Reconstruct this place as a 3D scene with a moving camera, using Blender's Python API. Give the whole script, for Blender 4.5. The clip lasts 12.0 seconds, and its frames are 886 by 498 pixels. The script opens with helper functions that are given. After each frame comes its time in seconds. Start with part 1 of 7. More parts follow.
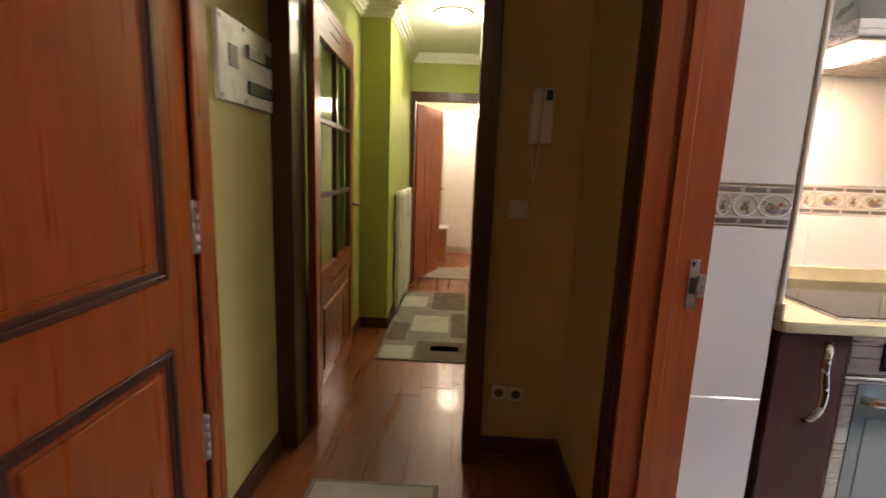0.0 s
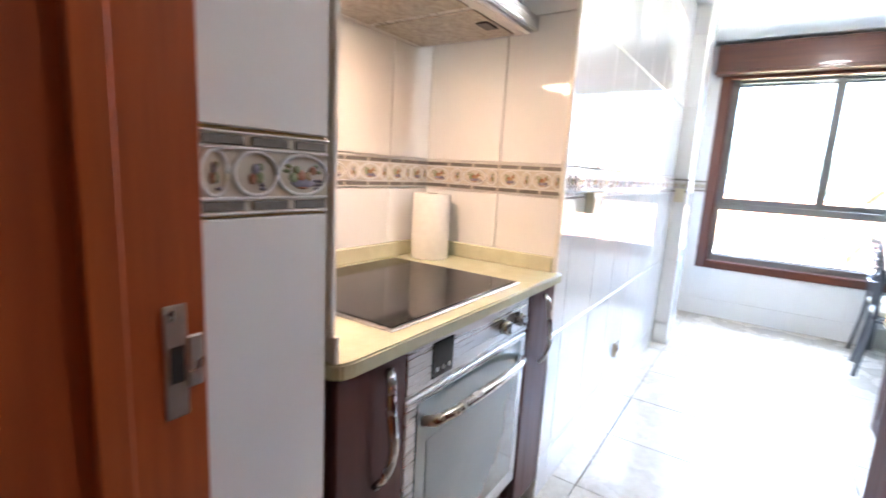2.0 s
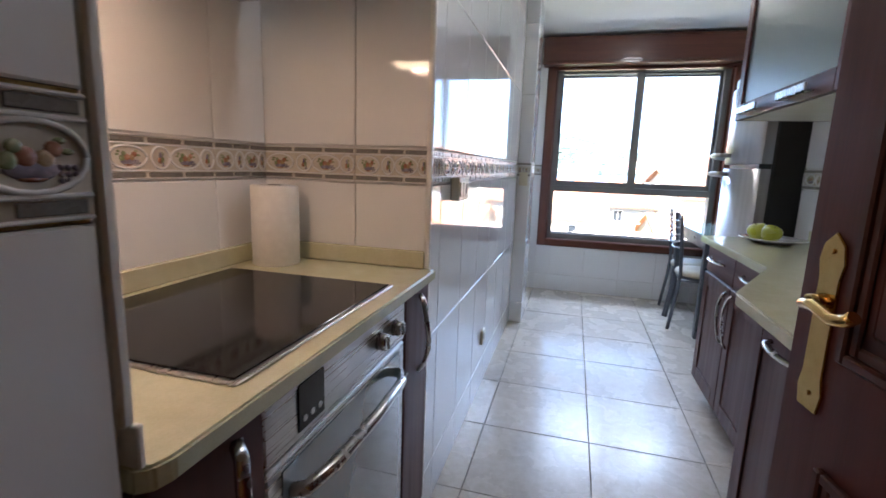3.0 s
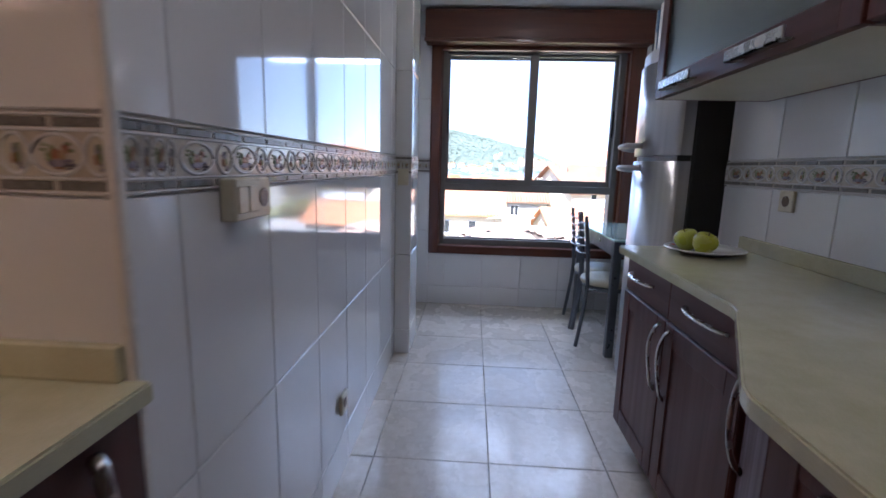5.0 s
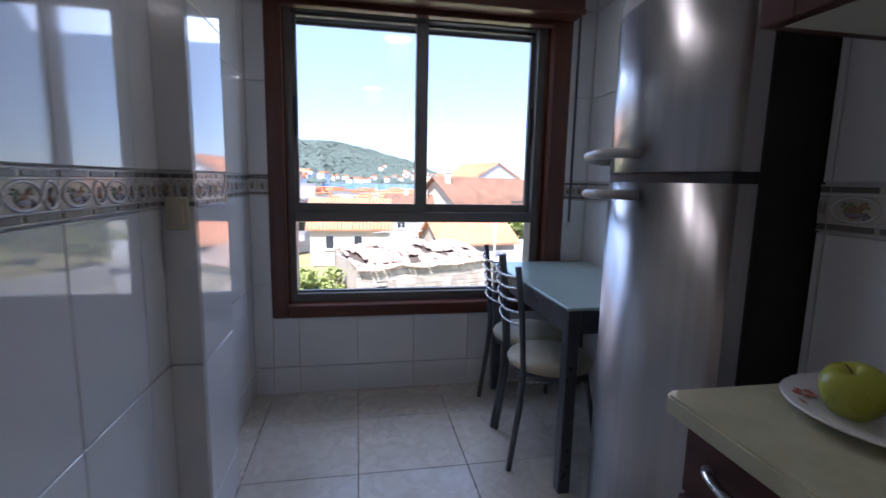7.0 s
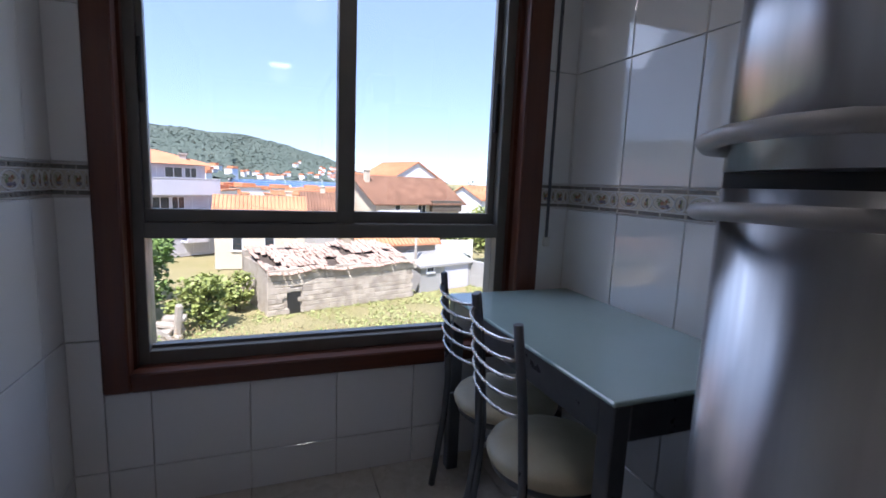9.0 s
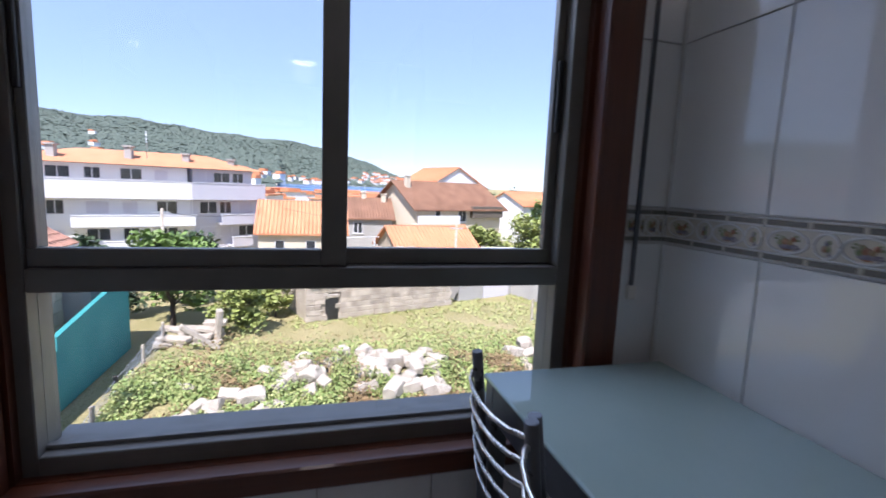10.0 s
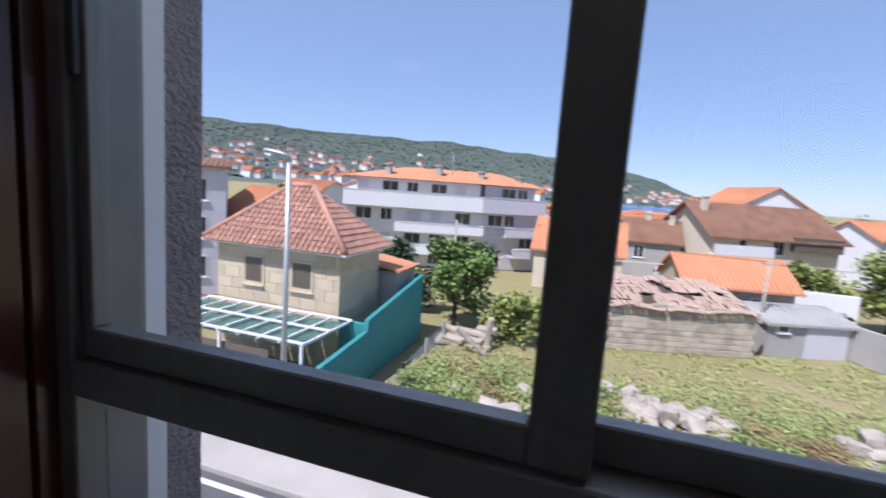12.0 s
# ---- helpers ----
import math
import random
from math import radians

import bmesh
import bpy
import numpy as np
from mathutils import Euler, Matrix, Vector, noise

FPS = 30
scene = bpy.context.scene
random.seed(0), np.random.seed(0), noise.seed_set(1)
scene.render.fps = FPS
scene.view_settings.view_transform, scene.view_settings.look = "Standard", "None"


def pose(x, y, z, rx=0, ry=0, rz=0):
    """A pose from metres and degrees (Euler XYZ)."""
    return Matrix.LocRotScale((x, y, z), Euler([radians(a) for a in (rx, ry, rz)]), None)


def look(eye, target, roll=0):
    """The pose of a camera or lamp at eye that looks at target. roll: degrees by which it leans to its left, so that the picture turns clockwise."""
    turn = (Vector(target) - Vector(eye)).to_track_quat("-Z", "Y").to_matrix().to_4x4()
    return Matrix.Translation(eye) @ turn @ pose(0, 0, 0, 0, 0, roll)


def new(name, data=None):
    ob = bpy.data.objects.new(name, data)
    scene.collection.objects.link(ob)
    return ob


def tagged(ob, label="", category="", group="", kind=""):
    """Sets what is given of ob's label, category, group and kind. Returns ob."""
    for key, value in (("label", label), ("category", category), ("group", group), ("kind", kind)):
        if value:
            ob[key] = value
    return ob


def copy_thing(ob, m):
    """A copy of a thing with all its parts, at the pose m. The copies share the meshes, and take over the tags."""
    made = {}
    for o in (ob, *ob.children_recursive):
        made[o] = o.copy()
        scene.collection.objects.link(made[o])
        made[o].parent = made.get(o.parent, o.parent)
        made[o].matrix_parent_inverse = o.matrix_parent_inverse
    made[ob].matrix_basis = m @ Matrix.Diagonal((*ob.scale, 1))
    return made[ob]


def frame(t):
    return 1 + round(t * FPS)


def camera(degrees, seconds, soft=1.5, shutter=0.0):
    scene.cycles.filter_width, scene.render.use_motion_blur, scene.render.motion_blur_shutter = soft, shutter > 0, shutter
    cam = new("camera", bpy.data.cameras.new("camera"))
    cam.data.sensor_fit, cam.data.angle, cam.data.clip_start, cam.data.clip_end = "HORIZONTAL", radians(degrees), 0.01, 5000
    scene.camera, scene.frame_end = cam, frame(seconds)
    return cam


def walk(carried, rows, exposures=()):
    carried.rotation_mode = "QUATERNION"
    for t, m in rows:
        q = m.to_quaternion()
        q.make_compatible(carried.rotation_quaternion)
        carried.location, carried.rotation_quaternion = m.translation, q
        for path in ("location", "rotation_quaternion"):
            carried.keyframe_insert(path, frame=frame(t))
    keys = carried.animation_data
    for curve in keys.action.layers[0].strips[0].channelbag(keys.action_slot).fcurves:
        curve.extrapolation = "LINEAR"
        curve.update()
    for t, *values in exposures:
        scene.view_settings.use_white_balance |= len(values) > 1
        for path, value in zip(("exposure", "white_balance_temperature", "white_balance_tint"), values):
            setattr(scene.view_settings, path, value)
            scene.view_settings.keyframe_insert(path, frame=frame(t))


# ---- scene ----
# ================= camera and walk =================
cam = camera(87.2, 12.0, soft=1.6, shutter=0.35)
PATH = [
    (0, (1.337, 1.59, 1.293), (1.274, 3.559, 0.946), 2.2),
    (0.5, (1.286, 1.806, 1.297), (1.579, 3.75, 0.926), 1.6),
    (1, (1.433, 2.055, 1.252), (2.167, 3.884, 0.911), 2.7),
    (1.5, (1.541, 2.17, 1.242), (2.736, 3.738, 0.908), 2.7),
    (2, (1.732, 2.318, 1.241), (3.365, 3.424, 0.905), 3.2),
    (2.5, (1.837, 2.422, 1.24), (3.671, 3.141, 0.893), 3.3),
    (3, (1.913, 2.467, 1.225), (3.813, 2.984, 0.875), 2.0),
    (5, (2.69, 2.415, 1.218), (4.656, 2.53, 0.87), 1.5),
    (5.5, (3.059, 2.358, 1.225), (5.031, 2.367, 0.893), 1.6),
    (6, (3.427, 2.302, 1.236), (5.402, 2.22, 0.933), 1.3),
    (6.5, (3.768, 2.268, 1.234), (5.741, 2.092, 0.953), 1.3),
    (7, (4.032, 2.301, 1.264), (5.978, 1.942, 0.976), 1.2),
    (7.5, (4.251, 2.294, 1.245), (6.15, 1.74, 0.952), 1.6),
    (9.5, (5.163, 2.129, 1.283), (7.017, 1.432, 1.002), 2.4),
    (10, (5.503, 1.977, 1.316), (7.413, 1.447, 1.049), 2.5),
    (10.5, (5.789, 1.906, 1.34), (7.741, 1.578, 1.057), 3.2),
    (10.8, (5.945, 1.884, 1.366), (7.916, 1.692, 1.087), 3.3),
    (11, (6.034, 1.87, 1.374), (8.01, 1.775, 1.085), 3.6),
    (11.5, (6.237, 1.873, 1.355), (8.209, 2.055, 1.069), 3.8),
    (12, (6.349, 1.914, 1.379), (8.237, 2.521, 1.117), 4.1),
]
EXPO = [
    (0, 5.4, 6500, 16), (0.5, 5.47, 6450, 16), (1.0, 5.7, 6400, 16), (1.5, 5.6, 6200, 16), (2.0, 5.3, 6000, 16), (2.5, 4.72, 5850, 18), (3.0, 3.62, 5900, 18), (3.2, 3.45, 5850, 18),
    (4.9, 2.8, 5800, 24), (5.5, 2.62, 5800, 26), (6.5, 2.1, 5800, 26), (7.5, 1.65, 5950, 26), (9.3, 1.32, 6100, 26), (10.5, 1.15, 6150, 27), (11.0, 1.0, 6100, 27), (12.0, 0.62, 6000, 27),
]
walk(cam, [(t, look(e, g, r)) for t, e, g, r in PATH], EXPO)

# ================= world and sun =================
SUN_EL, SUN_AZ = 57.0, 150.0   # azimuth from +x towards +y
world = bpy.data.worlds.new("sky")
scene.world = world
world.use_nodes = True
wn = world.node_tree.nodes
sky = wn.new("ShaderNodeTexSky")
sky.sky_type = "NISHITA"
sky.sun_disc = False
sky.sun_elevation = radians(SUN_EL)
sky.sun_rotation = radians(90 - SUN_AZ)
sky.air_density, sky.dust_density, sky.ozone_density = 0.8, 0.15, 1.2
# thin summer haze evens the blue out towards the horizon
haze = wn.new("ShaderNodeMix")
haze.data_type = "RGBA"
haze.inputs[0].default_value = 0.55
haze.inputs[7].default_value = (2.4, 3.4, 4.8, 1)
wn["Background"].inputs["Strength"].default_value = 0.115
world.node_tree.links.new(sky.outputs[0], haze.inputs[6])
world.node_tree.links.new(haze.outputs[2], wn["Background"].inputs["Color"])
sun = new("sun", bpy.data.lights.new("sun", "SUN"))
sun.data.energy, sun.data.angle, sun.data.color = 4.8, radians(0.6), (1.0, 0.95, 0.86)
sd = Vector((math.cos(radians(SUN_EL)) * math.cos(radians(SUN_AZ)), math.cos(radians(SUN_EL)) * math.sin(radians(SUN_AZ)), math.sin(radians(SUN_EL))))
sun.matrix_world = look(sd * 60, (0, 0, 0))


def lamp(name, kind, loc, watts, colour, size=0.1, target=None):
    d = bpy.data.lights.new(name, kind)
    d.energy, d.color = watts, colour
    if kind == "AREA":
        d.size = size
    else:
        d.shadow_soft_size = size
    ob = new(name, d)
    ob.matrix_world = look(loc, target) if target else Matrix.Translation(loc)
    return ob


lamp("corridor_lamp_light", "POINT", (1.23, 5.29, 2.2), 0.2, (1.0, 0.86, 0.62), 0.1)
# unseen fill light added at the back of the hall, without a fixture
lamp("hall_lamp_light", "POINT", (1.2, 0.75, 2.25), 0.12, (1.0, 0.8, 0.5), 0.1)
lamp("far_room_light", "POINT", (1.3, 8.0, 2.1), 1.5, (1.0, 0.82, 0.58), 0.15)
lamp("hood_light", "AREA", (2.52, 3.18, 1.655), 0.155, (1.0, 0.56, 0.36), 0.09, (2.52, 3.2, 0.9))
lamp("kitchen_lamp_light", "POINT", (3.25, 2.1, 2.36), 0.17, (1.0, 0.93, 0.82), 0.1)
lamp("kitchen_lamp_light", "POINT", (5.5, 1.95, 2.36), 0.14, (1.0, 0.93, 0.82), 0.1)
# area lamp added outside, unseen above the window, to boost the high sky's daylight indoors
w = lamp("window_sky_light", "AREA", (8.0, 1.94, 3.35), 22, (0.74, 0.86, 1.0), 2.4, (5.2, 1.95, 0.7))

# ================= materials =================


def nodes(name):
    m = bpy.data.materials.new(name)
    m.use_nodes = True
    return m, m.node_tree, m.node_tree.nodes["Principled BSDF"]


def node(nt, kind, **inputs):
    n = nt.nodes.new(kind)
    for k, v in inputs.items():
        n.inputs[k].default_value = v
    return n


def mixcol(nt, fac, a, b, blend="MIX"):
    n = nt.nodes.new("ShaderNodeMix")
    n.data_type, n.blend_type = "RGBA", blend
    for i, v in ((0, fac), (6, a), (7, b)):
        if isinstance(v, bpy.types.NodeSocket):
            nt.links.new(v, n.inputs[i])
        else:
            n.inputs[i].default_value = (*v, 1) if isinstance(v, tuple) else v
    return n.outputs[2]


def place(nt, stretch=(1, 1, 1)):
    g = nt.nodes.new("ShaderNodeNewGeometry")
    mp = nt.nodes.new("ShaderNodeMapping")
    mp.inputs["Scale"].default_value = stretch
    nt.links.new(g.outputs["Position"], mp.inputs["Vector"])
    return mp.outputs[0]


def noisy(nt, vec, scale, detail=4, rough=0.55, lo=0.35, hi=0.65):
    n = node(nt, "ShaderNodeTexNoise", Scale=scale, Detail=detail, Roughness=rough)
    nt.links.new(vec, n.inputs["Vector"])
    r = node(nt, "ShaderNodeMapRange")
    r.inputs["From Min"].default_value, r.inputs["From Max"].default_value = lo, hi
    nt.links.new(n.outputs[0], r.inputs[0])
    return r.outputs[0]


def mat(name, a, b=None, rough=0.5, metal=0.0, scale=3.0, fine=60.0, bump=0.05, stretch=(1, 1, 1), vary=0.0, rvar=0.08, coat=0.0, spec=0.5, dist=0.002, fine_mix=0.25):
    """Two colours mixed at two scales, fine relief, uneven gloss."""
    m, nt, p = nodes(name)
    b = b or tuple(c * 0.82 for c in a)
    v = place(nt, stretch)
    big = noisy(nt, v, scale)
    small = noisy(nt, v, fine, 3, 0.6, 0.3, 0.7)
    c = mixcol(nt, big, a, b)
    c = mixcol(nt, fine_mix, c, mixcol(nt, small, a, b))
    if vary:
        oi = nt.nodes.new("ShaderNodeObjectInfo")
        hs = node(nt, "ShaderNodeHueSaturation")
        mr = node(nt, "ShaderNodeMapRange")
        mr.inputs["To Min"].default_value, mr.inputs["To Max"].default_value = 1 - vary, 1 + vary
        nt.links.new(oi.outputs["Random"], mr.inputs[0])
        nt.links.new(mr.outputs[0], hs.inputs["Value"])
        nt.links.new(c, hs.inputs["Color"])
        c = hs.outputs[0]
    nt.links.new(c, p.inputs["Base Color"])
    rr = node(nt, "ShaderNodeMapRange")
    rr.inputs["To Min"].default_value, rr.inputs["To Max"].default_value = max(0.02, rough - rvar), min(1, rough + rvar)
    nt.links.new(big, rr.inputs[0])
    nt.links.new(rr.outputs[0], p.inputs["Roughness"])
    p.inputs["Metallic"].default_value = metal
    p.inputs["Specular IOR Level"].default_value = spec
    p.inputs["Coat Weight"].default_value = coat
    if bump:
        bp = node(nt, "ShaderNodeBump", Strength=bump, Distance=dist)
        nt.links.new(small, bp.inputs["Height"])
        nt.links.new(bp.outputs[0], p.inputs["Normal"])
    return m


def wood(name, a, b, along="z", rough=0.35, coat=0.3, s=1.0):
    st = {"x": (0.6, 14, 14), "y": (14, 0.6, 14), "z": (14, 14, 0.6)}[along]
    return mat(name, a, b, rough, 0, 1.6 * s, 9 * s, 0.06, st, 0.0, 0.06, coat, dist=0.001, fine_mix=0.45)


def glass_mat(name, tint=(1, 1, 1), rough=0.0):
    m, nt, p = nodes(name)
    p.inputs["Base Color"].default_value = (*tint, 1)
    p.inputs["Transmission Weight"].default_value = 1
    p.inputs["Roughness"].default_value = rough
    p.inputs["IOR"].default_value = 1.45
    return m


def pane_mat(name, top=0.6):
    """Thin clear window pane: mostly see-through, with a faint mirror."""
    m, nt, p = nodes(name)
    t = nt.nodes.new("ShaderNodeBsdfTransparent")
    t.inputs["Color"].default_value = (0.93, 0.96, 0.97, 1)
    g = nt.nodes.new("ShaderNodeBsdfGlossy")
    g.inputs["Roughness"].default_value = 0.01
    lw = nt.nodes.new("ShaderNodeLayerWeight")
    pw = nt.nodes.new("ShaderNodeMath")
    pw.operation, pw.inputs[1].default_value = "POWER", 4.0
    nt.links.new(lw.outputs["Facing"], pw.inputs[0])
    f = nt.nodes.new("ShaderNodeMapRange")
    f.inputs["To Min"].default_value, f.inputs["To Max"].default_value = 0.035, top
    nt.links.new(pw.outputs[0], f.inputs[0])
    mx = nt.nodes.new("ShaderNodeMixShader")
    nt.links.new(f.outputs[0], mx.inputs[0])
    nt.links.new(t.outputs[0], mx.inputs[1])
    nt.links.new(g.outputs[0], mx.inputs[2])
    nt.links.new(mx.outputs[0], nt.nodes["Material Output"].inputs["Surface"])
    return m


def glow(name, colour, strength):
    m, nt, p = nodes(name)
    p.inputs["Base Color"].default_value = (*colour, 1)
    p.inputs["Emission Color"].default_value = (*colour, 1)
    p.inputs["Emission Strength"].default_value = strength
    return m


M = {}
M["tile"] = mat("white_ceramic_tile", (0.8, 0.81, 0.81), (0.77, 0.78, 0.78), 0.07, 0, 2.5, 18, 0.02, vary=0.015, rvar=0.03, coat=0.5)
M["grout"] = mat("pale_grout", (0.76, 0.75, 0.73), (0.7, 0.69, 0.66), 0.8, bump=0.2)
M["strip_base"] = mat("border_cream", (0.62, 0.58, 0.5), (0.5, 0.46, 0.38), 0.18, scale=30, fine=160, coat=0.4)
M["strip_bar"] = mat("border_grey_bar", (0.20, 0.19, 0.17), (0.13, 0.12, 0.11), 0.3, scale=60, fine=300)
M["strip_white"] = mat("border_white_bead", (0.74, 0.74, 0.73), (0.66, 0.66, 0.65), 0.12, coat=0.4)
M["fruit_red"] = mat("border_painted_red", (0.27, 0.09, 0.06), (0.42, 0.24, 0.14), 0.25, scale=70, fine=200)
M["fruit_green"] = mat("border_painted_green", (0.17, 0.22, 0.1), (0.34, 0.36, 0.22), 0.25, scale=70, fine=200)
M["fruit_blue"] = mat("border_painted_violet", (0.16, 0.14, 0.2), (0.3, 0.27, 0.3), 0.25, scale=70, fine=200)
M["fruit_tan"] = mat("border_painted_tan", (0.42, 0.3, 0.17), (0.3, 0.2, 0.1), 0.25, scale=70, fine=200)
M["floor_tile"] = mat("beige_stone_floor_tile", (0.74, 0.71, 0.65), (0.52, 0.47, 0.39), 0.27, 0, 4.5, 26, 0.06, vary=0.05, rvar=0.1, coat=0.12, fine_mix=0.4)
M["floor_grout"] = mat("floor_grout", (0.42, 0.37, 0.3), (0.33, 0.29, 0.23), 0.85, bump=0.2)
M["white"] = mat("white_ceiling_paint", (0.8, 0.79, 0.76), (0.77, 0.76, 0.73), 0.85, fine=140, bump=0.1)
M["worktop"] = mat("cream_quartz_worktop", (0.63, 0.62, 0.44), (0.5, 0.49, 0.32), 0.16, 0, 14, 320, 0.0, rvar=0.05, coat=0.2, fine_mix=0.45)
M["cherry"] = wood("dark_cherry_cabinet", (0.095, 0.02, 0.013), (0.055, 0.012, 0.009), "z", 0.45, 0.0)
M["cherry_x"] = wood("dark_cherry_cabinet_across", (0.095, 0.02, 0.013), (0.055, 0.012, 0.009), "x", 0.45, 0.0)
M["sapele"] = wood("red_sapele_door", (0.36, 0.072, 0.016), (0.23, 0.04, 0.009), "z", 0.32, 0.25)
M["sapele_y"] = wood("red_sapele_across", (0.36, 0.072, 0.016), (0.23, 0.04, 0.009), "y", 0.32, 0.25)
M["jamb"] = wood("orange_sapele_jamb", (0.42, 0.1, 0.025), (0.27, 0.052, 0.013), "z", 0.38, 0.2)
M["casing"] = wood("dark_red_casing", (0.085, 0.022, 0.012), (0.045, 0.012, 0.008), "z", 0.4, 0.15)
M["winwood"] = wood("window_surround_wood", (0.135, 0.037, 0.016), (0.075, 0.02, 0.01), "y", 0.35, 0.25)
M["winwood_z"] = wood("window_surround_wood_upright", (0.135, 0.037, 0.016), (0.075, 0.02, 0.01), "z", 0.35, 0.25)
M["lightwood"] = wood("honey_wood", (0.5, 0.24, 0.08), (0.36, 0.15, 0.045), "x", 0.4, 0.15)
M["parquet"] = mat("reddish_laminate_floor", (0.25, 0.078, 0.024), (0.16, 0.045, 0.014), 0.32, 0, 1.2, 7, 0.04, (14, 0.8, 14), 0.14, 0.06, 0.12, fine_mix=0.45)
M["alu"] = mat("grey_bronze_aluminium", (0.19, 0.185, 0.17), (0.16, 0.155, 0.142), 0.4, 0.15, 8, 200, 0.02)
M["shutter_grey"] = mat("pale_grey_shutter_slat", (0.5, 0.52, 0.52), (0.44, 0.46, 0.46), 0.5, scale=5)
M["alu_dark"] = mat("black_seal", (0.02, 0.02, 0.022), (0.03, 0.03, 0.03), 0.5)
M["steel"] = mat("brushed_steel", (0.52, 0.51, 0.51), (0.45, 0.44, 0.44), 0.33, 1.0, 1.5, 30, 0.0, (20, 20, 0.6), rvar=0.05)
# grain across the doors draws reflections out into upright streaks
snt = M["steel"].node_tree
tng = snt.nodes.new("ShaderNodeTangent")
tng.direction_type, tng.axis = "RADIAL", "Z"
snt.links.new(tng.outputs[0], snt.nodes["Principled BSDF"].inputs["Tangent"])
snt.nodes["Principled BSDF"].inputs["Anisotropic"].default_value = 0.85
snt.nodes["Principled BSDF"].inputs["Anisotropic Rotation"].default_value = 0.25
M["steel_x"] = mat("brushed_steel_across", (0.6, 0.59, 0.58), (0.5, 0.49, 0.48), 0.3, 1.0, 3, 40, 0.04, (1.0, 60, 60), rvar=0.05)
M["satin"] = mat("satin_nickel", (0.6, 0.58, 0.55), (0.5, 0.48, 0.45), 0.25, 1.0, 20, 200, 0.02)
M["handlegrey"] = mat("pale_grey_plastic", (0.5, 0.5, 0.5), (0.44, 0.44, 0.44), 0.35)
M["blackglass"] = mat("black_ceramic_glass", (0.006, 0.006, 0.007), (0.01, 0.009, 0.009), 0.1, 0, 9, 200, 0.0, rvar=0.03, spec=0.3)
# teal-grey base raised to paint in the lit floor mirrored by the glass
M["ovenglass"] = mat("oven_glass_reflection_tint", (0.12, 0.16, 0.165), (0.14, 0.18, 0.185), 0.05, 0, 5, 90, 0.0, rvar=0.02, coat=1.0, spec=1.0)
M["darkside"] = mat("dark_grey_fridge_side", (0.018, 0.018, 0.017), (0.026, 0.026, 0.024), 0.5, fine=300, bump=0.1)
M["pane"] = pane_mat("window_pane")
M["frost"] = glass_mat("frosted_greenish_glass", (0.62, 0.75, 0.7), 0.35)
M["clear"] = pane_mat("door_pane", 0.12)
M["yellow"] = mat("yellow_hall_paint", (0.56, 0.45, 0.17), (0.5, 0.4, 0.145), 0.75, fine=160, bump=0.12)
M["beige"] = mat("warm_beige_hall_paint", (0.56, 0.4, 0.17), (0.5, 0.35, 0.14), 0.7, fine=160, bump=0.12)
M["green"] = mat("lime_green_corridor_paint", (0.46, 0.5, 0.16), (0.42, 0.46, 0.14), 0.75, fine=160, bump=0.12)
M["peach"] = mat("peach_room_paint", (0.72, 0.56, 0.4), (0.68, 0.52, 0.36), 0.8, fine=160, bump=0.1)
M["brass"] = mat("polished_brass", (0.75, 0.52, 0.2), (0.65, 0.42, 0.14), 0.16, 1.0, 20, 120, 0.02)
M["nickel"] = mat("nickel_hinge", (0.6, 0.57, 0.52), (0.5, 0.47, 0.43), 0.35, 0.8, 20, 120, 0.02)
M["ivory"] = mat("ivory_plastic", (0.66, 0.62, 0.48), (0.62, 0.57, 0.43), 0.35, scale=15)
M["plastic"] = mat("white_plastic", (0.74, 0.73, 0.69), (0.7, 0.69, 0.65), 0.3, scale=15)
M["dark"] = mat("dark_plastic", (0.02, 0.02, 0.022), (0.03, 0.03, 0.03), 0.4)
M["paper"] = mat("white_paper_towel", (0.8, 0.79, 0.75), (0.74, 0.73, 0.69), 0.9, scale=40, fine=240, bump=0.4)
M["chairmetal"] = mat("grey_painted_tube", (0.14, 0.15, 0.17), (0.11, 0.12, 0.135), 0.35, 0.6, 10, 160, 0.03)
M["vinyl"] = mat("cream_vinyl_seat", (0.6, 0.54, 0.38), (0.53, 0.46, 0.31), 0.42, scale=9, fine=180, bump=0.15)
M["tableglass"] = mat("white_green_glass_top", (0.46, 0.62, 0.6), (0.43, 0.59, 0.57), 0.06, scale=4, bump=0, coat=0.6, rvar=0.02)
M["apple"] = mat("yellow_green_apple", (0.48, 0.5, 0.06), (0.38, 0.42, 0.045), 0.28, scale=18, fine=260, bump=0.05, coat=0.2)
M["stem"] = mat("brown_stem", (0.12, 0.07, 0.03))
M["china"] = mat("white_china", (0.78, 0.78, 0.76), (0.74, 0.74, 0.72), 0.1, coat=0.5)
M["decal"] = mat("red_flower_decal", (0.5, 0.05, 0.05), (0.6, 0.2, 0.1), 0.2, scale=90)
M["rug"] = mat("grey_beige_rug", (0.3, 0.27, 0.23), (0.22, 0.2, 0.17), 0.95, scale=8, fine=260, bump=0.5, dist=0.004)
M["rug_light"] = mat("pale_rug_patch", (0.5, 0.48, 0.42), (0.42, 0.39, 0.34), 0.95, scale=8, fine=260, bump=0.5, dist=0.004)
M["rug_dark"] = mat("brown_rug_patch", (0.17, 0.12, 0.09), (0.12, 0.085, 0.06), 0.95, scale=8, fine=260, bump=0.5, dist=0.004)
M["radiator"] = mat("white_enamel", (0.8, 0.8, 0.8), (0.77, 0.77, 0.77), 0.3)
M["lampglow"] = glow("lamp_diffuser", (1.0, 0.9, 0.72), 1.2)
M["kitchenglow"] = glow("kitchen_lamp_diffuser", (1.0, 0.96, 0.88), 3.0)
